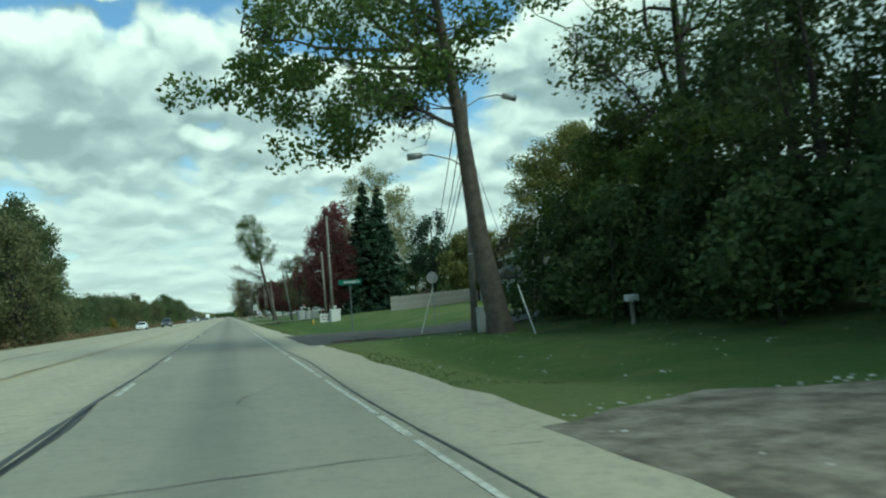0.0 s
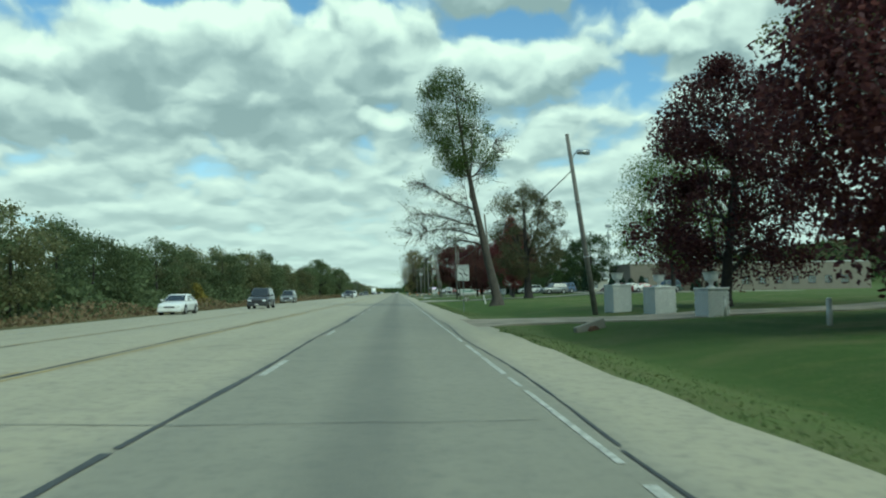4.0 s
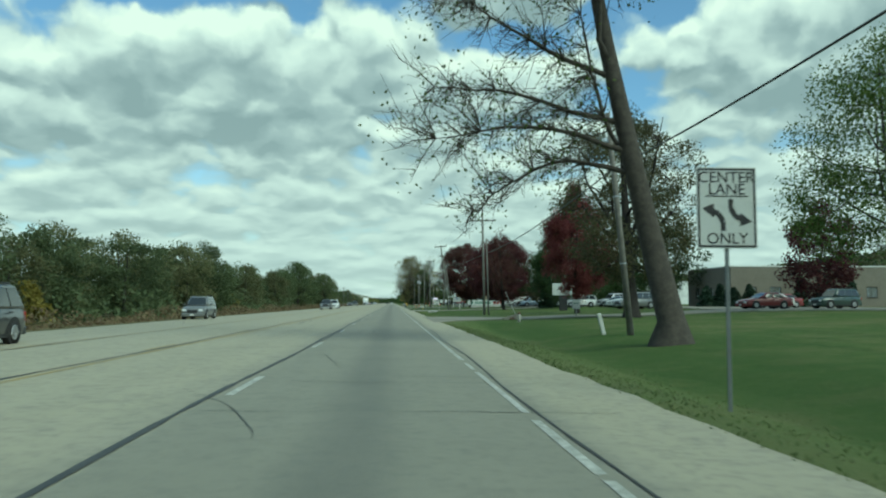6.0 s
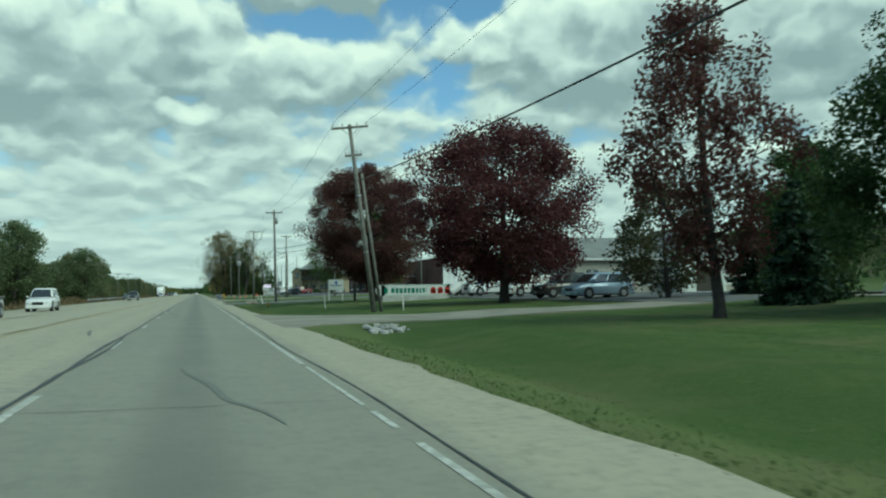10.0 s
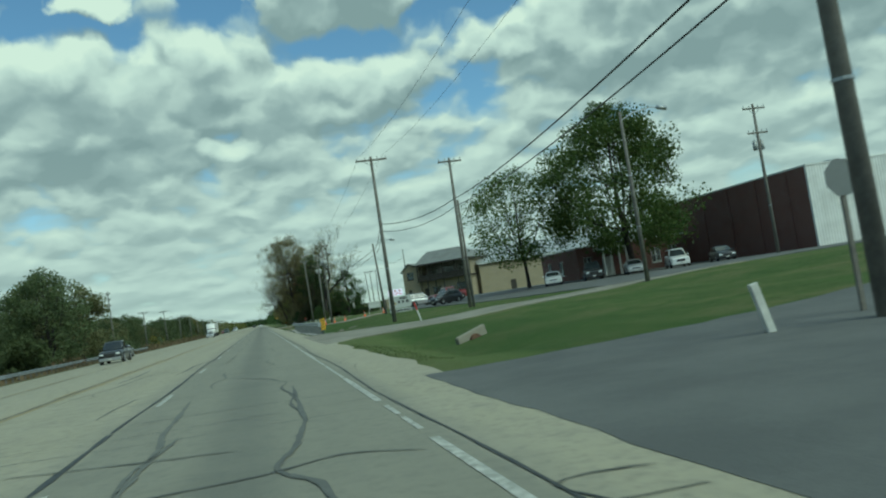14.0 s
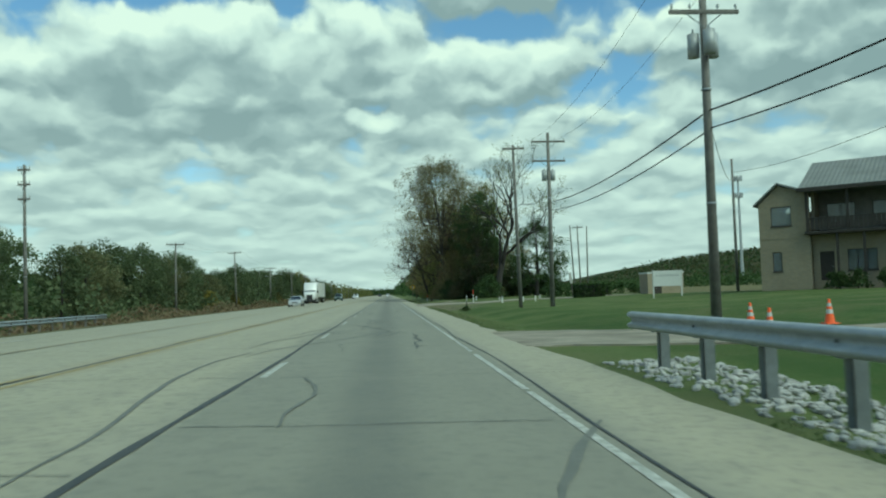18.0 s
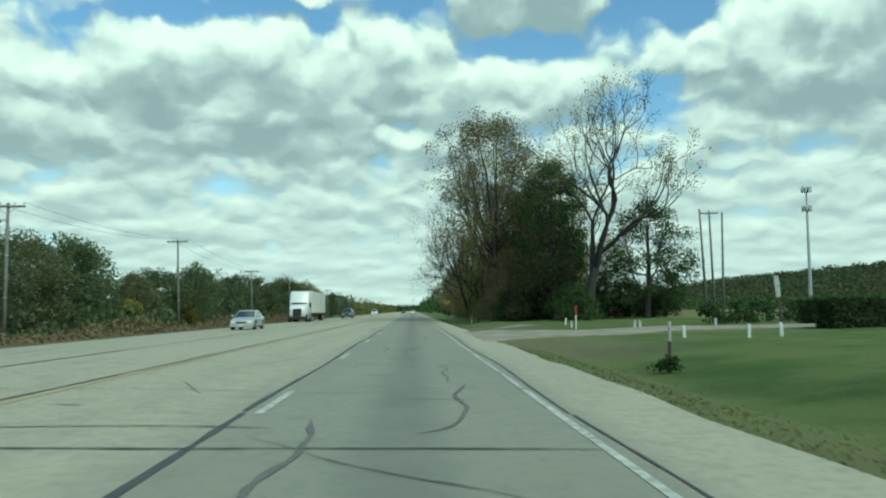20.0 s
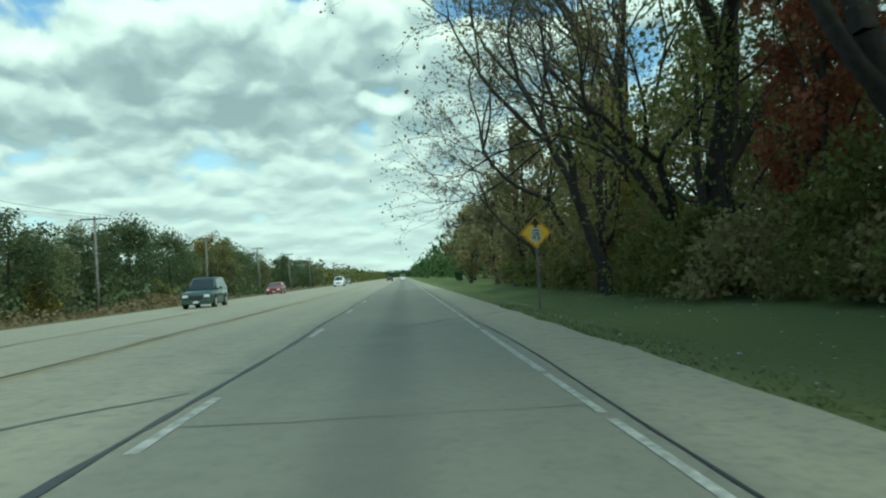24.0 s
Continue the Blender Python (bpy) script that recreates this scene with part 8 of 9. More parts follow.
for x in (2.3, 3.2, 4.2, 5.1):
    bm = cyl(B(), (x, -2.1, 0.5), (x, -2.1, 3.9), 0.14, 0.11, 12)
    box(bm, x - 0.2, -2.3, 0.4, x + 0.2, -1.9, 0.62)
    box(bm, x - 0.17, -2.27, 3.75, x + 0.17, -1.93, 3.9)
    part("column", bm, M_TRIM_WHITE, e, "white round column")
flat_roof(e, 0, 0, 13.7, 12, 4.5, None, M_TRIM_WHITE)

# long tan hall and the two-storey office before it
e = thing("long_hall", pose(43.2, 508, 0), "long windowless tan hall with a pale metal roof", "industrial hall")
wn = [(6, 0.6, 7.2, 2.8)]
f, l = walls(e, 0, 0, 36, 26, 0.2, 6.7, M_BRICK_TAN, wn, label="tan wall")
f.door(6, 0.6, 7.2, 2.8, M_TRIM_DARK, "dark service door", 2)
roof(e, 0, 0, 36, 26, 6.7, 10.4, M_METAL_ROOF, 1.0, 0.35, "x", "pale low metal roof", M_TRIM_WHITE)
f.bar("gutter", 0, -0.32, 6.45, 36, -0.2, 6.58, M_TRIM_DARK)

# the office stands askew to the road: local x runs along its front
e = thing("tan_brick_office", pose(29.5, 516, 0, 0, 0, -38.1), "two-storey tan brick office with a shaded balcony", "office building")
gz = 0.4
lowin = [(0.5, 1.4, 1.5, 3.6), (2.4, 2.1, 4.4, 3.7), (6.1, 2.3, 7.2, 3.4), (7.6, 2.1, 10.6, 3.8)]
f = Side(e, (3.7, 0), (14.7, 0), gz, 4.9, M_BRICK_TAN, lowin, label="tan brick ground-floor wall")
f.door(0.5, 1.4, 1.5, 3.6, M_TRIM_DARK, "dark recessed entrance door", 2)
for w in lowin[1:]:
    f.window(*w, M_TRIM_DARK, 3 if w[2] - w[0] > 1.5 else 1)
upw = [(0.8, 5.6, 2.8, 7.4), (4.0, 5.6, 6.4, 7.4), (7.6, 5.4, 10.2, 7.4)]
b_ = Side(e, (3.7, 2.2), (14.7, 2.2), 4.9, 8.2, M_WOOD_GREY, upw, label="recessed upper wall")
for w in upw:
    b_.window(*w, M_TRIM_DARK, 2)
part("balcony_floor", box(B(), 3.4, -1.2, 4.9, 15.1, 2.2, 5.12, 0.02), M_TRIM_DARK, e)
for k in range(5):
    x = 3.6 + 2.8 * k
    part("balcony_post", box(B(), x - 0.09, -1.1, 5.12, x + 0.09, -0.92, 8.15), M_TRIM_DARK, e)
rail = part("balcony_rail", box(B(), 3.5, -1.06, 6.05, 15.0, -0.96, 6.15), M_TRIM_DARK, e)
for k in range(38):
    part("rail_board", box(B(), 3.52 + 0.3 * k, -1.03, 5.22, 3.77 + 0.3 * k, -0.99, 6.05), M_TRIM_DARK, rail)
for x in (5.6, 7.4, 9.2, 12.4, 14.8):
    part("porch_post", box(B(), x - 0.09, -1.1, gz - 0.3, x + 0.09, -0.92, 4.9), M_TRIM_DARK, e)
Side(e, (3.7, 12), (3.7, 0.25), gz, 8.2, M_BRICK_TAN)
Side(e, (14.7, 0.25), (14.7, 12), gz, 8.2, M_BRICK_TAN)
Side(e, (14.45, 12), (3.95, 12), gz, 8.2, M_BRICK_TAN)
# main roof: a tan gable at one end, hipped at the other
V = [(3.1, -1.5, 8.2), (15.3, -1.5, 8.2), (15.3, 12.5, 8.2), (3.1, 12.5, 8.2), (3.1, 5.5, 11.0), (10.6, 5.5, 11.0)]
V = [(x, y_, z + 0.16) for x, y_, z in V] + V[:4]
rf = mesh_object("roof", V, [(0, 1, 5, 4), (2, 3, 4, 5), (1, 2, 5), (6, 7, 1, 0), (7, 8, 2, 1), (8, 9, 3, 2), (9, 6, 0, 3), (9, 8, 7, 6)], M_SHINGLE_GREY, e, "grey shingle roof, hipped at one end")
part("fascia", box(B(), 3.06, -1.56, 8.12, 15.36, -1.5, 8.42), M_TRIM_DARK, rf)
part("fascia", box(B(), 15.3, -1.5, 8.12, 15.36, 12.5, 8.42), M_TRIM_DARK, rf)
Side(e, (3.4, 12.2), (3.4, -1.2), 8.2, 8.36, M_BRICK_TAN, t=0.2, peak=11.1, label="tan gable end")
wn = [(0.9, 2.2, 1.6, 3.7), (0.9, 5.7, 2.4, 7.2)]
g = Side(e, (0, -0.6), (3.7, -0.6), gz - 0.2, 7.4, M_BRICK_TAN, wn, label="tan brick wing")
for w in wn:
    g.window(*w, M_TRIM_DARK, 1)
g.bar("belt", 0, -0.03, 4.7, 3.7, -0.003, 4.9, M_BRICK_TAN)
Side(e, (0, 9), (0, -0.35), gz - 0.2, 7.4, M_BRICK_TAN)
Side(e, (3.45, 9), (0.25, 9), gz - 0.2, 7.4, M_BRICK_TAN)
# the wing's roof peaks off-centre and runs back
V = [(-0.3, -0.95, 7.3), (1.5, -0.95, 8.9), (3.72, -0.95, 8.1), (-0.3, 9.3, 7.3), (1.5, 9.3, 8.9), (3.72, 9.3, 8.1)]
V = V + [(x, y_, z + 0.16) for x, y_, z in V]
mesh_object("wing_roof", V, [(6, 7, 10, 9), (7, 8, 11, 10), (1, 0, 3, 4), (2, 1, 4, 5), (0, 1, 7, 6), (1, 2, 8, 7), (4, 3, 9, 10), (5, 4, 10, 11), (3, 0, 6, 9), (2, 5, 11, 8)], M_SHINGLE_GREY, e)
V = [(0, -0.6, 7.4), (3.7, -0.6, 7.4), (3.7, -0.6, 8.05), (1.5, -0.6, 8.85), (0, -0.35, 7.4), (3.7, -0.35, 7.4), (3.7, -0.35, 8.05), (1.5, -0.35, 8.85)]
mesh_object("wing_gable", V, [(0, 1, 2, 3), (7, 6, 5, 4), (0, 3, 7, 4), (3, 2, 6, 7), (2, 1, 5, 6)], M_BRICK_TAN, e)
e = thing("utility_shed", pose(29.6, 545, on_ground(29.6, 545)), "small flat-roofed tan utility shed", "shed")
f, l = walls(e, 0, 0, 4.2, 3, -0.3, 2.3, M_BRICK_TAN, [(0.6, 0.0, 1.6, 2.0)])
f.door(0.6, 0.0, 1.6, 2.0, M_TRIM_DARK, "dark metal door", 2)
flat_roof(e, 0, 0, 4.2, 3, 2.3, None, M_TRIM_WHITE)
for k, (hx, hy) in enumerate([(32.6, 511.0), (33.8, 510.2), (35.2, 509.0), (36.3, 508.2)]):
    tree("foundation_shrub", "clipped dark shrub before the office", hx, hy, 1.3, 0.05, 0.95, L_DARK, "shrub", M_BARK_DARK, 22, 50, 0.16, 0.04, (0, 0), 560 + k, 0.28, False, group="office shrubs")


def bench(x, y, rz):
    e = thing("bench", pose(x, y, on_ground(x, y), 0, 0, rz), "dark wooden picnic bench on the office lawn", "bench", "office benches")
    for s in range(3):
        part("tabletop_board", box(B(), -0.9, -0.36 + 0.25 * s, 0.72, 0.9, -0.14 + 0.25 * s, 0.76), M_TRIM_DARK, e)
    for s in (-1, 1):
        part("seat", box(B(), -0.9, s * 0.72 - 0.14, 0.42, 0.9, s * 0.72 + 0.14, 0.46), M_TRIM_DARK, e)
        part("leg_frame", box(box(B(), s * 0.6 - 0.04, -0.8, 0.34, s * 0.6 + 0.04, 0.8, 0.42), s * 0.6 - 0.05, -0.08, -0.05, s * 0.6 + 0.05, 0.08, 0.72), M_TRIM_DARK, e)
    return e


bench(35.5, 501.5, 8)
bench(38.6, 502, -12)
bench(36.8, 499.8, 30)


def hedge(x, y, w, d, h, seed):
    rg = np.random.default_rng(seed)
    e = thing("hedge", pose(x, y, on_ground(x, y) - 0.05), "dense clipped block of dark green hedge", "hedge", "clipped hedges")
    bm = box(B(), -w / 2 + 0.2, -d / 2 + 0.2, 0, w / 2 - 0.2, d / 2 - 0.2, h - 0.2, 0.15)
    part("stem_core", bm, M_BARK_DARK, e)
    p = rg.uniform(-1, 1, (5200, 3))
    k = rg.integers(0, 3, len(p))
    p[np.arange(len(p)), k] = np.sign(p[np.arange(len(p)), k]) * rg.uniform(0.82, 1.02, len(p))
    p = p * np.array([w / 2, d / 2, h / 2]) + np.array([0, 0, h / 2])
    quad_mesh("leaves", leaves(p, 0.16, rg), L_DARK, e)


hedge(22.9, 545.8, 3.2, 2.2, 1.6, 1)
hedge(25.9, 553.9, 3.2, 2.2, 1.6, 2)

# ---- vehicles ----
def car_paint(name, col, metal=0.0):
    return paint("car_" + name, col, 0.32, metal, 0.6)


P_WHITE, P_SILVER, P_DARK = car_paint("white", (0.68, 0.69, 0.68)), car_paint("silver", (0.45, 0.46, 0.47), 0.4), car_paint("charcoal", (0.03, 0.033, 0.036))
P_RED, P_BLUE, P_GREEN = car_paint("red", (0.17, 0.018, 0.02)), car_paint("blue", (0.06, 0.10, 0.17), 0.2), car_paint("green", (0.03, 0.06, 0.05))
P_GREY, P_NAVY = car_paint("grey", (0.17, 0.18, 0.18), 0.3), car_paint("light_blue", (0.25, 0.33, 0.42), 0.3)
M_TYRE = surface("tyre_rubber", (0.022, 0.022, 0.023), rough=0.85, bump=0.2)
M_RIM = paint("alloy_rim", (0.46, 0.47, 0.48), 0.35, 0.8)
M_PLASTIC = surface("black_plastic", (0.03, 0.03, 0.031), rough=0.55, bump=0.05)
M_HEAD = paint("headlight_lens", (0.72, 0.74, 0.74), 0.15, 0.1, 0.5)
M_TAIL = paint("taillight_lens", (0.34, 0.012, 0.012), 0.2, 0.0, 0.5)
M_PLATE = paint("plate_white", (0.6, 0.6, 0.58), 0.5)


def car_glass():
    m, n, b, out = material("tinted_glass")
    co = n.add("ShaderNodeTexCoord").outputs["Object"]
    b.inputs["Base Color"].default_value = (0.03, 0.036, 0.038, 1)
    b.inputs["Coat Weight"].default_value = 0.6
    n.link(n.math("ADD", n.math("MULTIPLY", n.noise(co, 2.0), 0.06), 0.02), b.inputs["Roughness"])
    return m


M_CAR_GLASS = car_glass()
SPECS = {
    "sedan": dict(L=4.7, W=1.80, H=1.44, r=0.32, hood=0.92, nose=0.70, belt=0.96, deck=1.02, c0=-1.05, c1=1.85, rake=(0.85, 0.75)),
    "hatchback": dict(L=4.15, W=1.76, H=1.50, r=0.31, hood=0.95, nose=0.72, belt=1.0, deck=1.05, c0=-0.95, c1=1.98, rake=(0.8, 0.45)),
    "suv": dict(L=4.75, W=1.9, H=1.84, r=0.37, hood=1.08, nose=0.86, belt=1.12, deck=1.12, c0=-0.95, c1=2.28, rake=(0.62, 0.28)),
    "minivan": dict(L=5.0, W=1.95, H=1.76, r=0.34, hood=1.02, nose=0.78, belt=1.08, deck=1.08, c0=-1.55, c1=2.42, rake=(0.95, 0.3)),
    "pickup": dict(L=5.6, W=1.96, H=1.86, r=0.39, hood=1.12, nose=0.95, belt=1.16, deck=1.12, c0=-1.1, c1=0.75, rake=(0.6, 0.12)),
}
CARS = {"sedan": "sedan", "hatchback": "hatchback_car", "suv": "suv", "minivan": "minivan", "pickup": "pickup_truck"}


def rings(name, secs, mat, parent, label="", shade=True):
    """A closed skin over a row of cross-sections with equal point counts."""
    n_, V, F = len(secs[0]), [p for s in secs for p in s], []
    for i in range(len(secs) - 1):
        for k in range(n_):
            j = (k + 1) % n_
            F.append((i * n_ + k, i * n_ + j, (i + 1) * n_ + j, (i + 1) * n_ + k))
    F += [tuple(range(n_))[::-1], tuple(range((len(secs) - 1) * n_, len(secs) * n_))]
    return mesh_object(name, V, F, mat, parent, label, shade)


def slab(name, q, mat, parent, lift=0.012, label=""):
    """A thin pane laid on the four corners q, a little proud."""
    a = [Vector(p) for p in q]
    nrm = (a[1] - a[0]).cross(a[3] - a[0]).normalized()
    V = [p + nrm * lift for p in a] + [p - nrm * 0.01 for p in a]
    return mesh_object(name, V, [(0, 1, 2, 3), (7, 6, 5, 4), (0, 4, 5, 1), (1, 5, 6, 2), (2, 6, 7, 3), (3, 7, 4, 0)], mat, parent, label)


def lerp(a, b, t):
    return tuple(a[i] + (b[i] - a[i]) * t for i in range(3))


def wheel(e, x, y, r, side, w=0.22, steel=False):
    bm = B()
    cyl(bm, (x - side * w, y, r), (x, y, r), r, r, 22)
    bmesh.ops.bevel(bm, geom=[ed for ed in bm.edges if len(ed.link_faces) == 2 and ed.calc_face_angle(0) > 1], offset=0.03, segments=2, affect="EDGES")
    t = part("wheel", bm, M_TYRE, e, "black tyre", True)
    bm = cyl(B(), (x - side * 0.02, y, r), (x + side * 0.012, y, r), r * 0.66, r * 0.58, 16)
    for k in range(5):
        a = k * 1.2566
        p = Vector((x + side * 0.02, y + math.cos(a) * r * 0.33, r + math.sin(a) * r * 0.33))
        box(bm, -0.012, -r * 0.07, -r * 0.28, 0.012, r * 0.07, r * 0.28, rot=Matrix.Translation(p) @ Matrix.Rotation(-a + math.pi / 2, 4, "X"))
    part("rim", bm, M_RIM, t, "silver alloy rim")


def car(kind, x, y, rz, mat, label, group="", z=None, tail=False):
    s = SPECS[kind]
    L, W, H, r = s["L"] / 2, s["W"] / 2, s["H"], s["r"]
    if z is None:
        z = float(road_z(x)) if -17 < x < 3 else on_ground(x, y) + 0.06
    e = thing(CARS[kind], pose(x, y, z, 0, 0, rz), label, "car" if kind != "pickup" else "pickup truck", group)
    zb = r * 0.62
    # lower body along the length: y, top, half width
    st = [(-L, s["nose"] - 0.10, W * 0.80), (-L + 0.06, s["nose"], W * 0.88), (-L + 0.35, s["nose"] + 0.10, W * 0.97), (s["c0"], s["hood"], W), (0.0, s["belt"], W), (s["c1"] - 0.3, s["belt"], W), (L - 0.35, s["deck"], W * 0.97), (L - 0.05, s["deck"] - 0.04, W * 0.9), (L, s["deck"] - 0.14, W * 0.84)]
    secs = []
    for yy, top, w in st:
        b0 = zb + (0.1 if abs(yy) > L - 0.2 else 0)
        mid = b0 + (top - b0) * 0.62
        secs.append([(-w * 0.9, yy, b0), (-w * 0.98, yy, b0 + 0.12), (-w, yy, mid), (-w * 0.94, yy, top - 0.05), (-w * 0.82, yy, top), (0, yy, top + 0.025), (w * 0.82, yy, top), (w * 0.94, yy, top - 0.05), (w, yy, mid), (w * 0.98, yy, b0 + 0.12), (w * 0.9, yy, b0)])
    rings("body", secs, mat, e)
    # cabin
    bz, tz = s["belt"] - 0.03, H
    y0, y1, f, k = s["c0"], s["c1"], s["rake"][0], s["rake"][1]
    wb, wt = W * 0.93, W * 0.72
    def sec(t):
        yy0, yy1, w, zz = y0 + f * t, y1 - k * t, wb + (wt - wb) * t, bz + (tz - 0.07 - bz) * t
        return [(-w, yy0 + 0.12, zz), (-w * 0.86, yy0, zz), (w * 0.86, yy0, zz), (w, yy0 + 0.12, zz), (w, yy1 - 0.1, zz), (w * 0.88, yy1, zz), (-w * 0.88, yy1, zz), (-w, yy1 - 0.1, zz)]
    top = [(p[0] * 0.86, (p[1] - 0.4) * 0.86 + 0.4, tz) for p in sec(1.0)]
    cab = rings("cabin", [sec(0), sec(0.5), sec(1.0), top], mat, e, shade=True)
    A, C = sec(0.06), sec(0.94)
    slab("windscreen", [A[1], A[2], C[2], C[1]], M_CAR_GLASS, cab)
    slab("rear_window", [A[5], A[6], C[6], C[5]], M_CAR_GLASS, cab)
    cuts = [(0.06, 0.46), (0.50, 0.94)] if kind in ("pickup", "sedan", "hatchback") else [(0.05, 0.36), (0.39, 0.68), (0.71, 0.96)]
    A, C = sec(0.1), sec(0.92)
    for a, b in cuts:
        slab("side_window", [lerp(A[3], A[4], a), lerp(A[3], A[4], b), lerp(C[3], C[4], b), lerp(C[3], C[4], a)], M_CAR_GLASS, cab)
        slab("side_window", [lerp(A[0], A[7], b), lerp(A[0], A[7], a), lerp(C[0], C[7], a), lerp(C[0], C[7], b)], M_CAR_GLASS, cab)
    wy = (-L + 0.2 * s["L"], L - 0.21 * s["L"])
    for yy in wy:
        for sd in (-1, 1):
            part("wheel_arch", cyl(B(), (sd * (W - 0.2), yy, r + 0.03), (sd * (W + 0.004), yy, r + 0.03), r * 1.2, r * 1.2, 20), M_PLASTIC, e)
            wheel(e, sd * (W + 0.012), yy, r, sd)
    bm = box(B(), -W * 0.9, -L - 0.05, zb + 0.02, W * 0.9, -L + 0.1, zb + 0.27, 0.04)
    fb = part("front_bumper", bm, mat if kind != "pickup" else M_RIM, e)
    part("number_plate", box(B(), -0.16, -L - 0.062, zb + 0.08, 0.16, -L - 0.052, zb + 0.2), M_PLATE, fb, "plain pale plate")
    rb = part("rear_bumper", box(B(), -W * 0.9, L - 0.1, zb + 0.04, W * 0.9, L + 0.06, zb + 0.3, 0.04), mat if kind != "pickup" else M_RIM, e)
    part("number_plate", box(B(), -0.16, L + 0.062, zb + 0.12, 0.16, L + 0.072, zb + 0.24), M_PLATE, rb, "plain pale plate")
    part("grille", box(B(), -W * 0.42, -L - 0.03, zb + 0.3, W * 0.42, -L + 0.05, s["nose"] - 0.1, 0.02), M_PLASTIC, e, "black front grille")
    for sd in (-1, 1):
        part("headlight", box(B(), sd * W * 0.66 - 0.17, -L - 0.012, s["nose"] - 0.22, sd * W * 0.66 + 0.17, -L + 0.2, s["nose"] - 0.06, 0.03), M_HEAD, e, "clear headlight")
        hz = s["deck"] - 0.12
        part("taillight", box(B(), sd * W * 0.80 - 0.09, L - 0.12, hz - (0.32 if kind in ("suv", "minivan", "pickup") else 0.14), sd * W * 0.80 + 0.09, L + 0.012, hz, 0.025), M_TAIL, e, "red taillight")
        part("mirror", box(B(), sd * (W + 0.1) - 0.09, y0 + 0.42, s["belt"] - 0.02, sd * (W + 0.1) + 0.09, y0 + 0.54, s["belt"] + 0.13, 0.03), mat, e)
        part("sill_strip", box(B(), sd * W * 0.97 - 0.03, -L * 0.5, zb - 0.01, sd * W * 0.97 + 0.03, L * 0.5, zb + 0.1, 0.01), M_PLASTIC, e)
        for hy in (0.15, 1.05):
            if hy < y1 - 0.5:
                part("door_handle", box(B(), sd * (W - 0.01) - 0.02, hy, s["belt"] - 0.16, sd * (W - 0.01) + 0.02, hy + 0.2, s["belt"] - 0.12), M_PLASTIC if kind == "suv" else mat, e)
    if kind == "suv":
        for sd in (-1, 1):
            part("roof_rail", cyl(B(), (sd * wt * 0.86, y0 + f + 0.2, H + 0.03), (sd * wt * 0.86, y1 - k - 0.25, H + 0.03), 0.022, 0.022, 6), M_PLASTIC, cab)
    if kind == "pickup":
        part("bed_liner", box(B(), -W * 0.78, y1 + 0.14, s["deck"] + 0.03, W * 0.78, L - 0.14, s["deck"] + 0.045), M_PLASTIC, e, "dark open truck bed")
        for sd in (-1, 1):
            part("bed_rail", box(B(), sd * W * 0.86 - 0.09, y1 + 0.02, s["deck"] - 0.02, sd * W * 0.86 + 0.09, L - 0.02, s["deck"] + 0.14, 0.02), mat, e)
        part("tailgate", box(B(), -W * 0.78, L - 0.1, s["deck"] - 0.02, W * 0.78, L - 0.02, s["deck"] + 0.14, 0.02), mat, e)
    return e


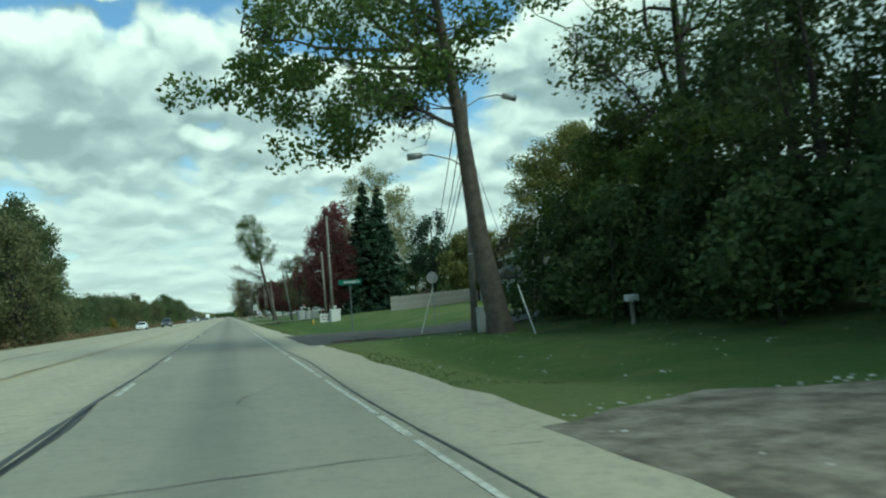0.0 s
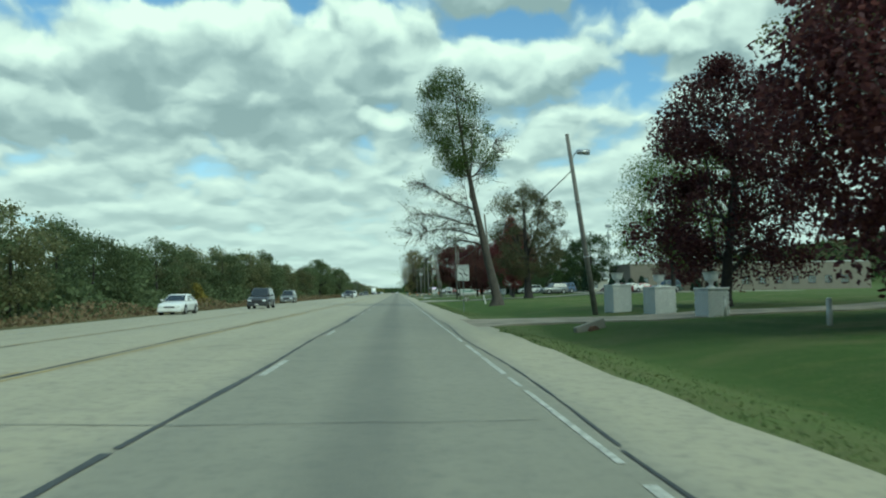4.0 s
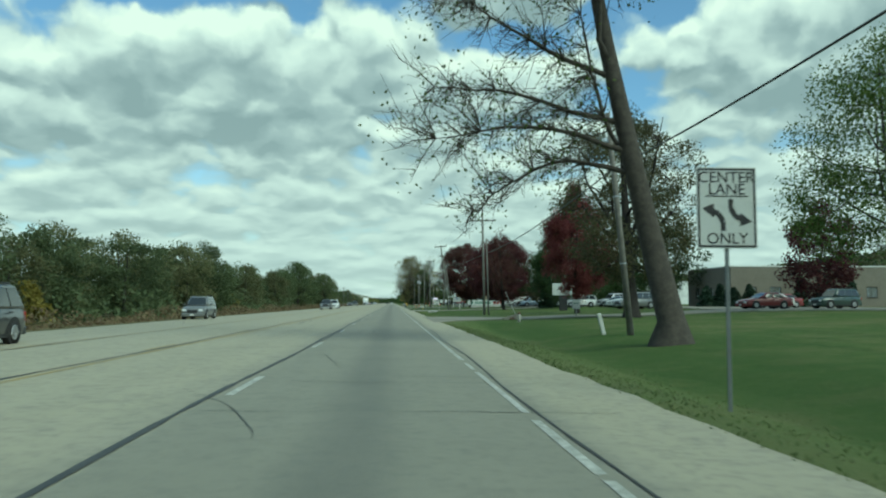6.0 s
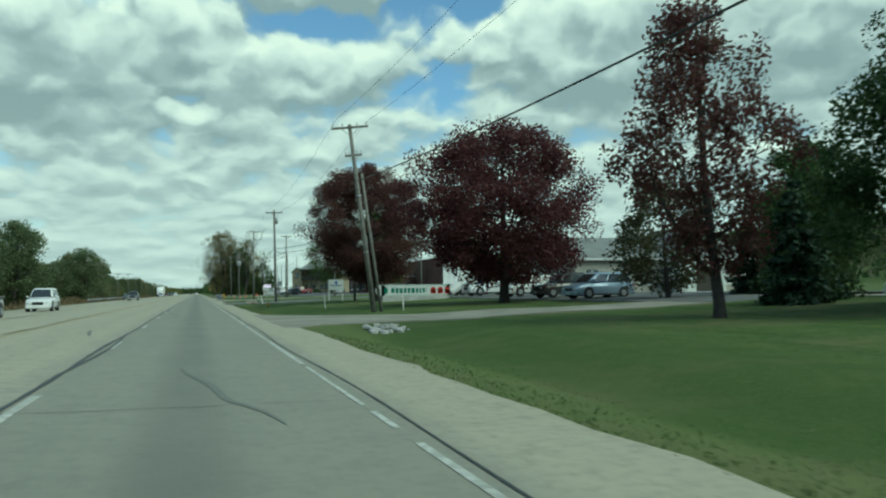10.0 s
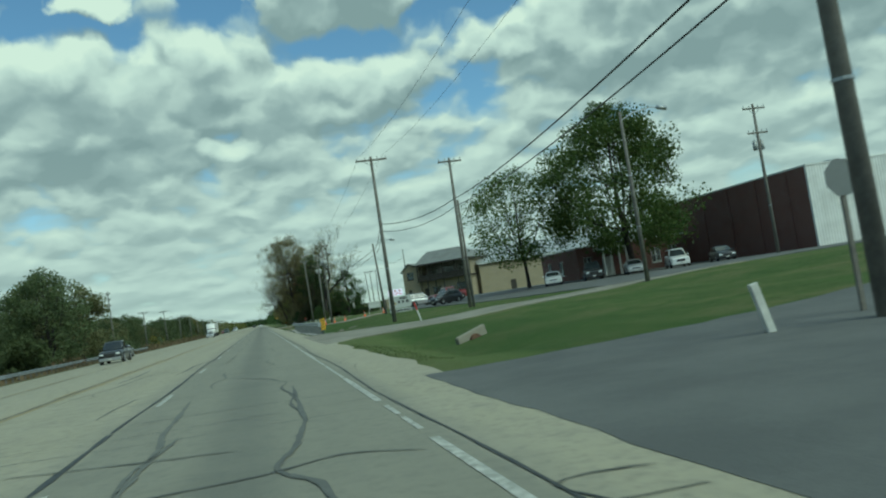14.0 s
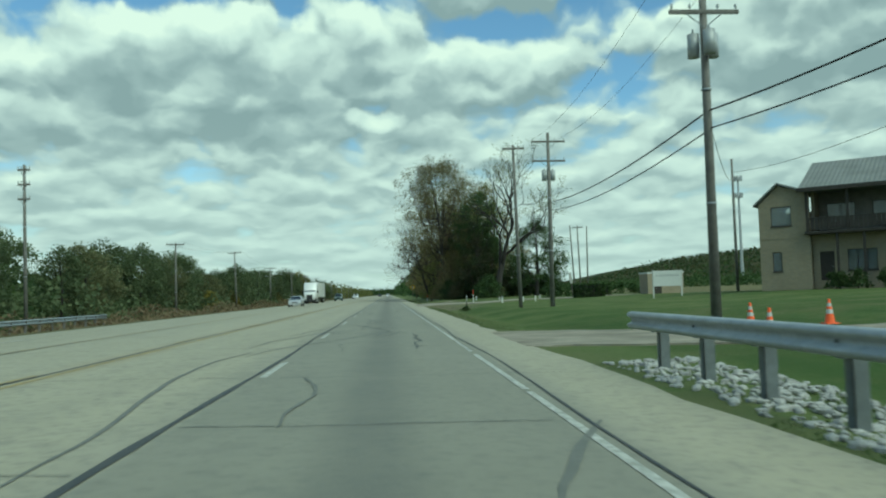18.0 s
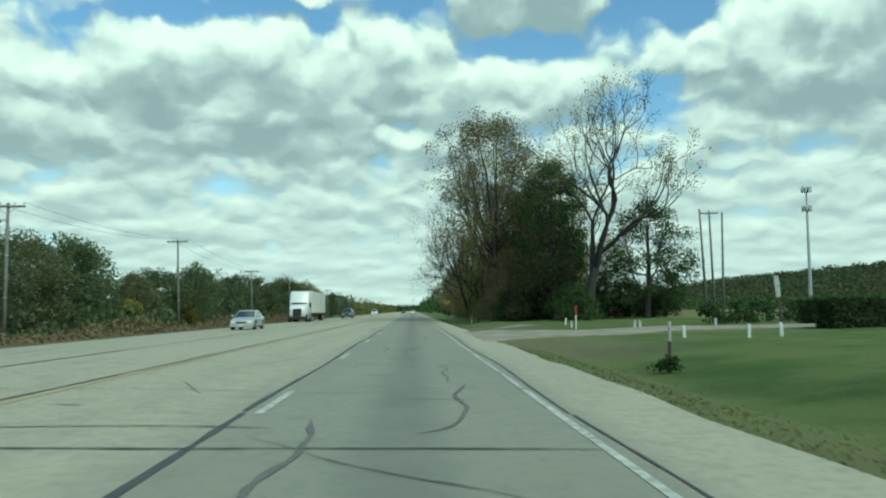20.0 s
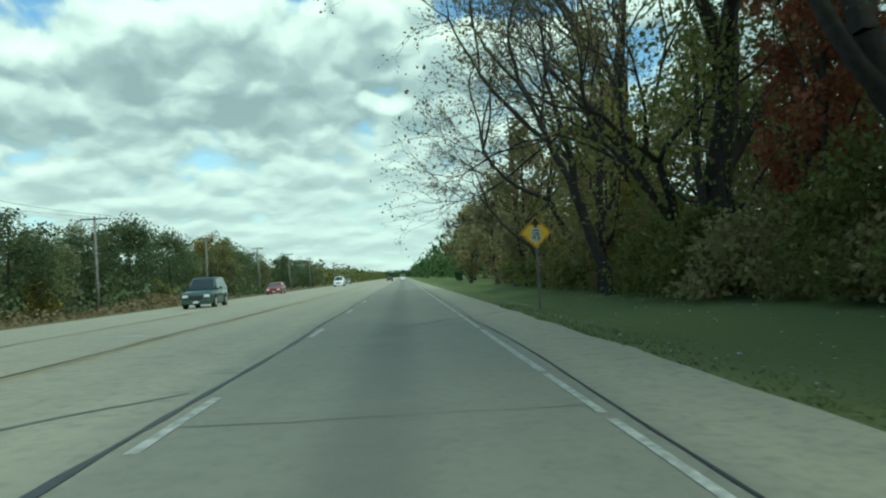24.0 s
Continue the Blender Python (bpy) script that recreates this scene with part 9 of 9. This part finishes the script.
def semi(x, y, mat, label):
    """A tractor with a box trailer, front towards -y."""
    e = thing("semi_truck", pose(x, y, float(road_z(x))), label, "truck")
    secs = []
    for yy, top, w in [(0, 1.75, 0.85), (0.15, 1.95, 1.0), (1.6, 2.15, 1.12), (1.75, 2.2, 1.15)]:
        secs.append([(-w, yy, 0.55), (-w, yy, top - 0.15), (-w * 0.85, yy, top), (w * 0.85, yy, top), (w, yy, top - 0.15), (w, yy, 0.55)])
    rings("hood", secs, mat, e)
    secs = []
    for yy, top, w in [(1.7, 2.2, 1.2), (1.95, 2.95, 1.2), (2.1, 3.1, 1.2), (2.3, 3.85, 1.2), (2.6, 4.0, 1.22), (4.6, 4.05, 1.24)]:
        secs.append([(-w, yy, 0.7), (-w, yy, top - 0.2), (-w * 0.88, yy, top), (w * 0.88, yy, top), (w, yy, top - 0.2), (w, yy, 0.7)])
    cab = rings("cab", secs, mat, e)
    slab("windscreen", [(-1.0, 1.74, 2.28), (1.0, 1.74, 2.28), (0.98, 2.02, 2.95), (-0.98, 2.02, 2.95)], M_CAR_GLASS, cab, 0.03)
    for sd in (-1, 1):
        q = [(sd * 1.2, 2.3, 1.95), (sd * 1.2, 3.0, 1.95), (sd * 1.2, 3.0, 2.65), (sd * 1.2, 2.35, 2.65)]
        slab("side_window", q if sd > 0 else q[::-1], M_CAR_GLASS, cab, 0.02)
        part("mirror", box(B(), sd * 1.42 - 0.1, 2.0, 1.9, sd * 1.42 + 0.1, 2.12, 2.5, 0.02), M_PLASTIC, cab)
        part("headlight", box(B(), sd * 0.78 - 0.16, -0.02, 0.95, sd * 0.78 + 0.16, 0.2, 1.18, 0.03), M_HEAD, e)
        part("exhaust_stack", cyl(B(), (sd * 1.05, 4.75, 1.0), (sd * 1.05, 4.75, 3.9), 0.07, 0.07, 10), M_STEEL, e)
        part("fuel_tank", cyl(B(), (sd * 0.95, 2.6, 0.7), (sd * 0.95, 4.2, 0.7), 0.3, 0.3, 14), M_STEEL, e)
        for yy in (1.0, 5.0, 6.2, 18.0, 19.2):
            wheel(e, sd * 1.22, yy, 0.5, sd, 0.3 if yy < 2 else 0.55)
    part("grille", box(B(), -0.56, -0.04, 0.72, 0.56, 0.06, 1.72, 0.05), M_PLASTIC, e, "black front grille")
    part("bumper", box(B(), -1.1, -0.18, 0.34, 1.1, 0.1, 0.72, 0.05), M_PLASTIC, e, "dark front bumper")
    part("chassis", box(B(), -0.45, 1.5, 0.6, 0.45, 20.3, 0.95), M_PLASTIC, e)
    tr = part("trailer", box(B(), -1.28, 5.2, 1.15, 1.28, 21.4, 4.05, 0.04), M_SIDING, e, "white box trailer")
    for k in range(14):
        yy = 5.7 + 1.1 * k
        for sd in (-1, 1):
            part("panel_rib", box(B(), sd * 1.285 - 0.012, yy, 1.25, sd * 1.285 + 0.012, yy + 0.05, 3.95), M_SIDING, tr)
    for sd in (-1, 1):
        part("landing_leg", box(B(), sd * 0.7 - 0.06, 8.0, 0.3, sd * 0.7 + 0.06, 8.12, 1.2), M_STEEL, tr)
    return e


G_ON, G_LOT1, G_LOT2, G_LOT3 = "oncoming traffic", "cars in the first lot", "cars in the second lot", "cars by the factory"
car("sedan", -15.6, 160, 0, P_WHITE, "white sedan in the outer oncoming lane", G_ON)
car("suv", -12.3, 175.5, 0, P_DARK, "dark suv in the inner oncoming lane", G_ON)
car("suv", -15.6, 219, 0, P_GREY, "grey suv in the outer oncoming lane", G_ON)
car("pickup", -12.0, 303, 0, P_DARK, "dark pickup truck in the oncoming lane", G_ON)
car("suv", -12.0, 324, 0, P_WHITE, "white suv in the oncoming lane", G_ON)
car("sedan", -15.6, 345, 0, P_SILVER, "silver sedan in the oncoming lane", G_ON)
car("pickup", -12.5, 429, 0, P_DARK, "dark pickup truck in the oncoming lane", G_ON)
car("sedan", -15.5, 452, 0, P_DARK, "dark sedan in the outer oncoming lane", G_ON)
car("sedan", -12.6, 566, 0, P_SILVER, "silver sedan in the inner oncoming lane", G_ON)
semi(-14.9, 608.5, P_WHITE, "white semi truck hauling a white box trailer")
car("suv", -12.3, 656, 0, P_GREEN, "dark green suv in the oncoming lane", G_ON)
car("sedan", -15.4, 704, 0, P_RED, "dark red sedan in the outer oncoming lane", G_ON)
car("minivan", -0.3, 890, 180, P_WHITE, "white van far ahead in the nearside lane", "traffic ahead")
car("sedan", -4.1, 850, 180, P_DARK, "dark sedan far ahead in the inner lane", "traffic ahead")
car("suv", -12.2, 760, 0, P_WHITE, "white suv in the oncoming lane", G_ON)
car("sedan", -15.6, 830, 0, P_GREY, "grey sedan in the oncoming lane", G_ON)
car("suv", 27.0, 240, -72, P_GREY, "grey boxy suv parked facing the lawn", G_LOT1)
for k, (kd, mt, lb) in enumerate([("suv", P_BLUE, "blue suv parked in the lot row"), ("minivan", P_NAVY, "pale blue minivan parked in the lot row"), ("suv", P_WHITE, "white suv parked in the lot row"), ("sedan", P_WHITE, "white sedan parked in the lot row"), ("sedan", P_DARK, "dark sedan parked in the lot row"), ("suv", P_SILVER, "silver suv parked in the lot row")]):
    car(kd, 29.6 + 0.35 * k, 245.5 + 3.9 * k, -68, mt, lb, G_LOT1)
car("sedan", 40, 233, -75, P_RED, "red sedan parked in the lot", G_LOT1)
car("suv", 42, 226, -75, P_GREEN, "dark green suv parked in the lot", G_LOT1)
car("sedan", 36.5, 228, -80, P_WHITE, "white sedan parked in the lot", G_LOT1)
car("sedan", 33, 221.5, -80, P_RED, "red sedan parked near the entrance", G_LOT1)
car("minivan", 27.8, 270, -95, P_WHITE, "white minivan parked side-on by the lawn", G_LOT1)
car("sedan", 28.3, 277, -95, P_WHITE, "white sedan parked beside the dark tree", G_LOT1)
car("minivan", 26.5, 303, -80, P_NAVY, "silver-blue minivan parked by the maples", G_LOT2)
car("suv", 27.0, 310, -80, P_DARK, "dark suv parked under the maples", G_LOT2)
car("pickup", 28.4, 330, -80, P_WHITE, "white pickup truck parked under the maples", G_LOT2)
car("suv", 27.8, 318.5, -80, P_WHITE, "white suv parked under the maples", G_LOT2)
car("sedan", 29.0, 338, -80, P_DARK, "dark sedan parked by the stone building", G_LOT2)
car("hatchback", 21.2, 445, -60, P_DARK, "dark hatchback parked at the lot's edge", G_LOT3)
car("pickup", 25, 460, -70, P_RED, "red pickup truck parked in the lot", G_LOT3)
car("suv", 22.0, 464.5, 105, P_SILVER, "silver suv parked past the orange cones", G_LOT3)
for k, (kd, mt, lb) in enumerate([("sedan", P_WHITE, "white sedan parked by the brick wall"), ("suv", P_DARK, "dark suv parked by the brick wall"), ("sedan", P_SILVER, "silver sedan parked by the brick wall"), ("suv", P_WHITE, "white suv parked by the brick wall"), ("sedan", P_DARK, "dark sedan parked by the brick wall")]):
    car(kd, 30.5 + 3.4 * k, 434 - 2.6 * k, -20, mt, lb, G_LOT3)
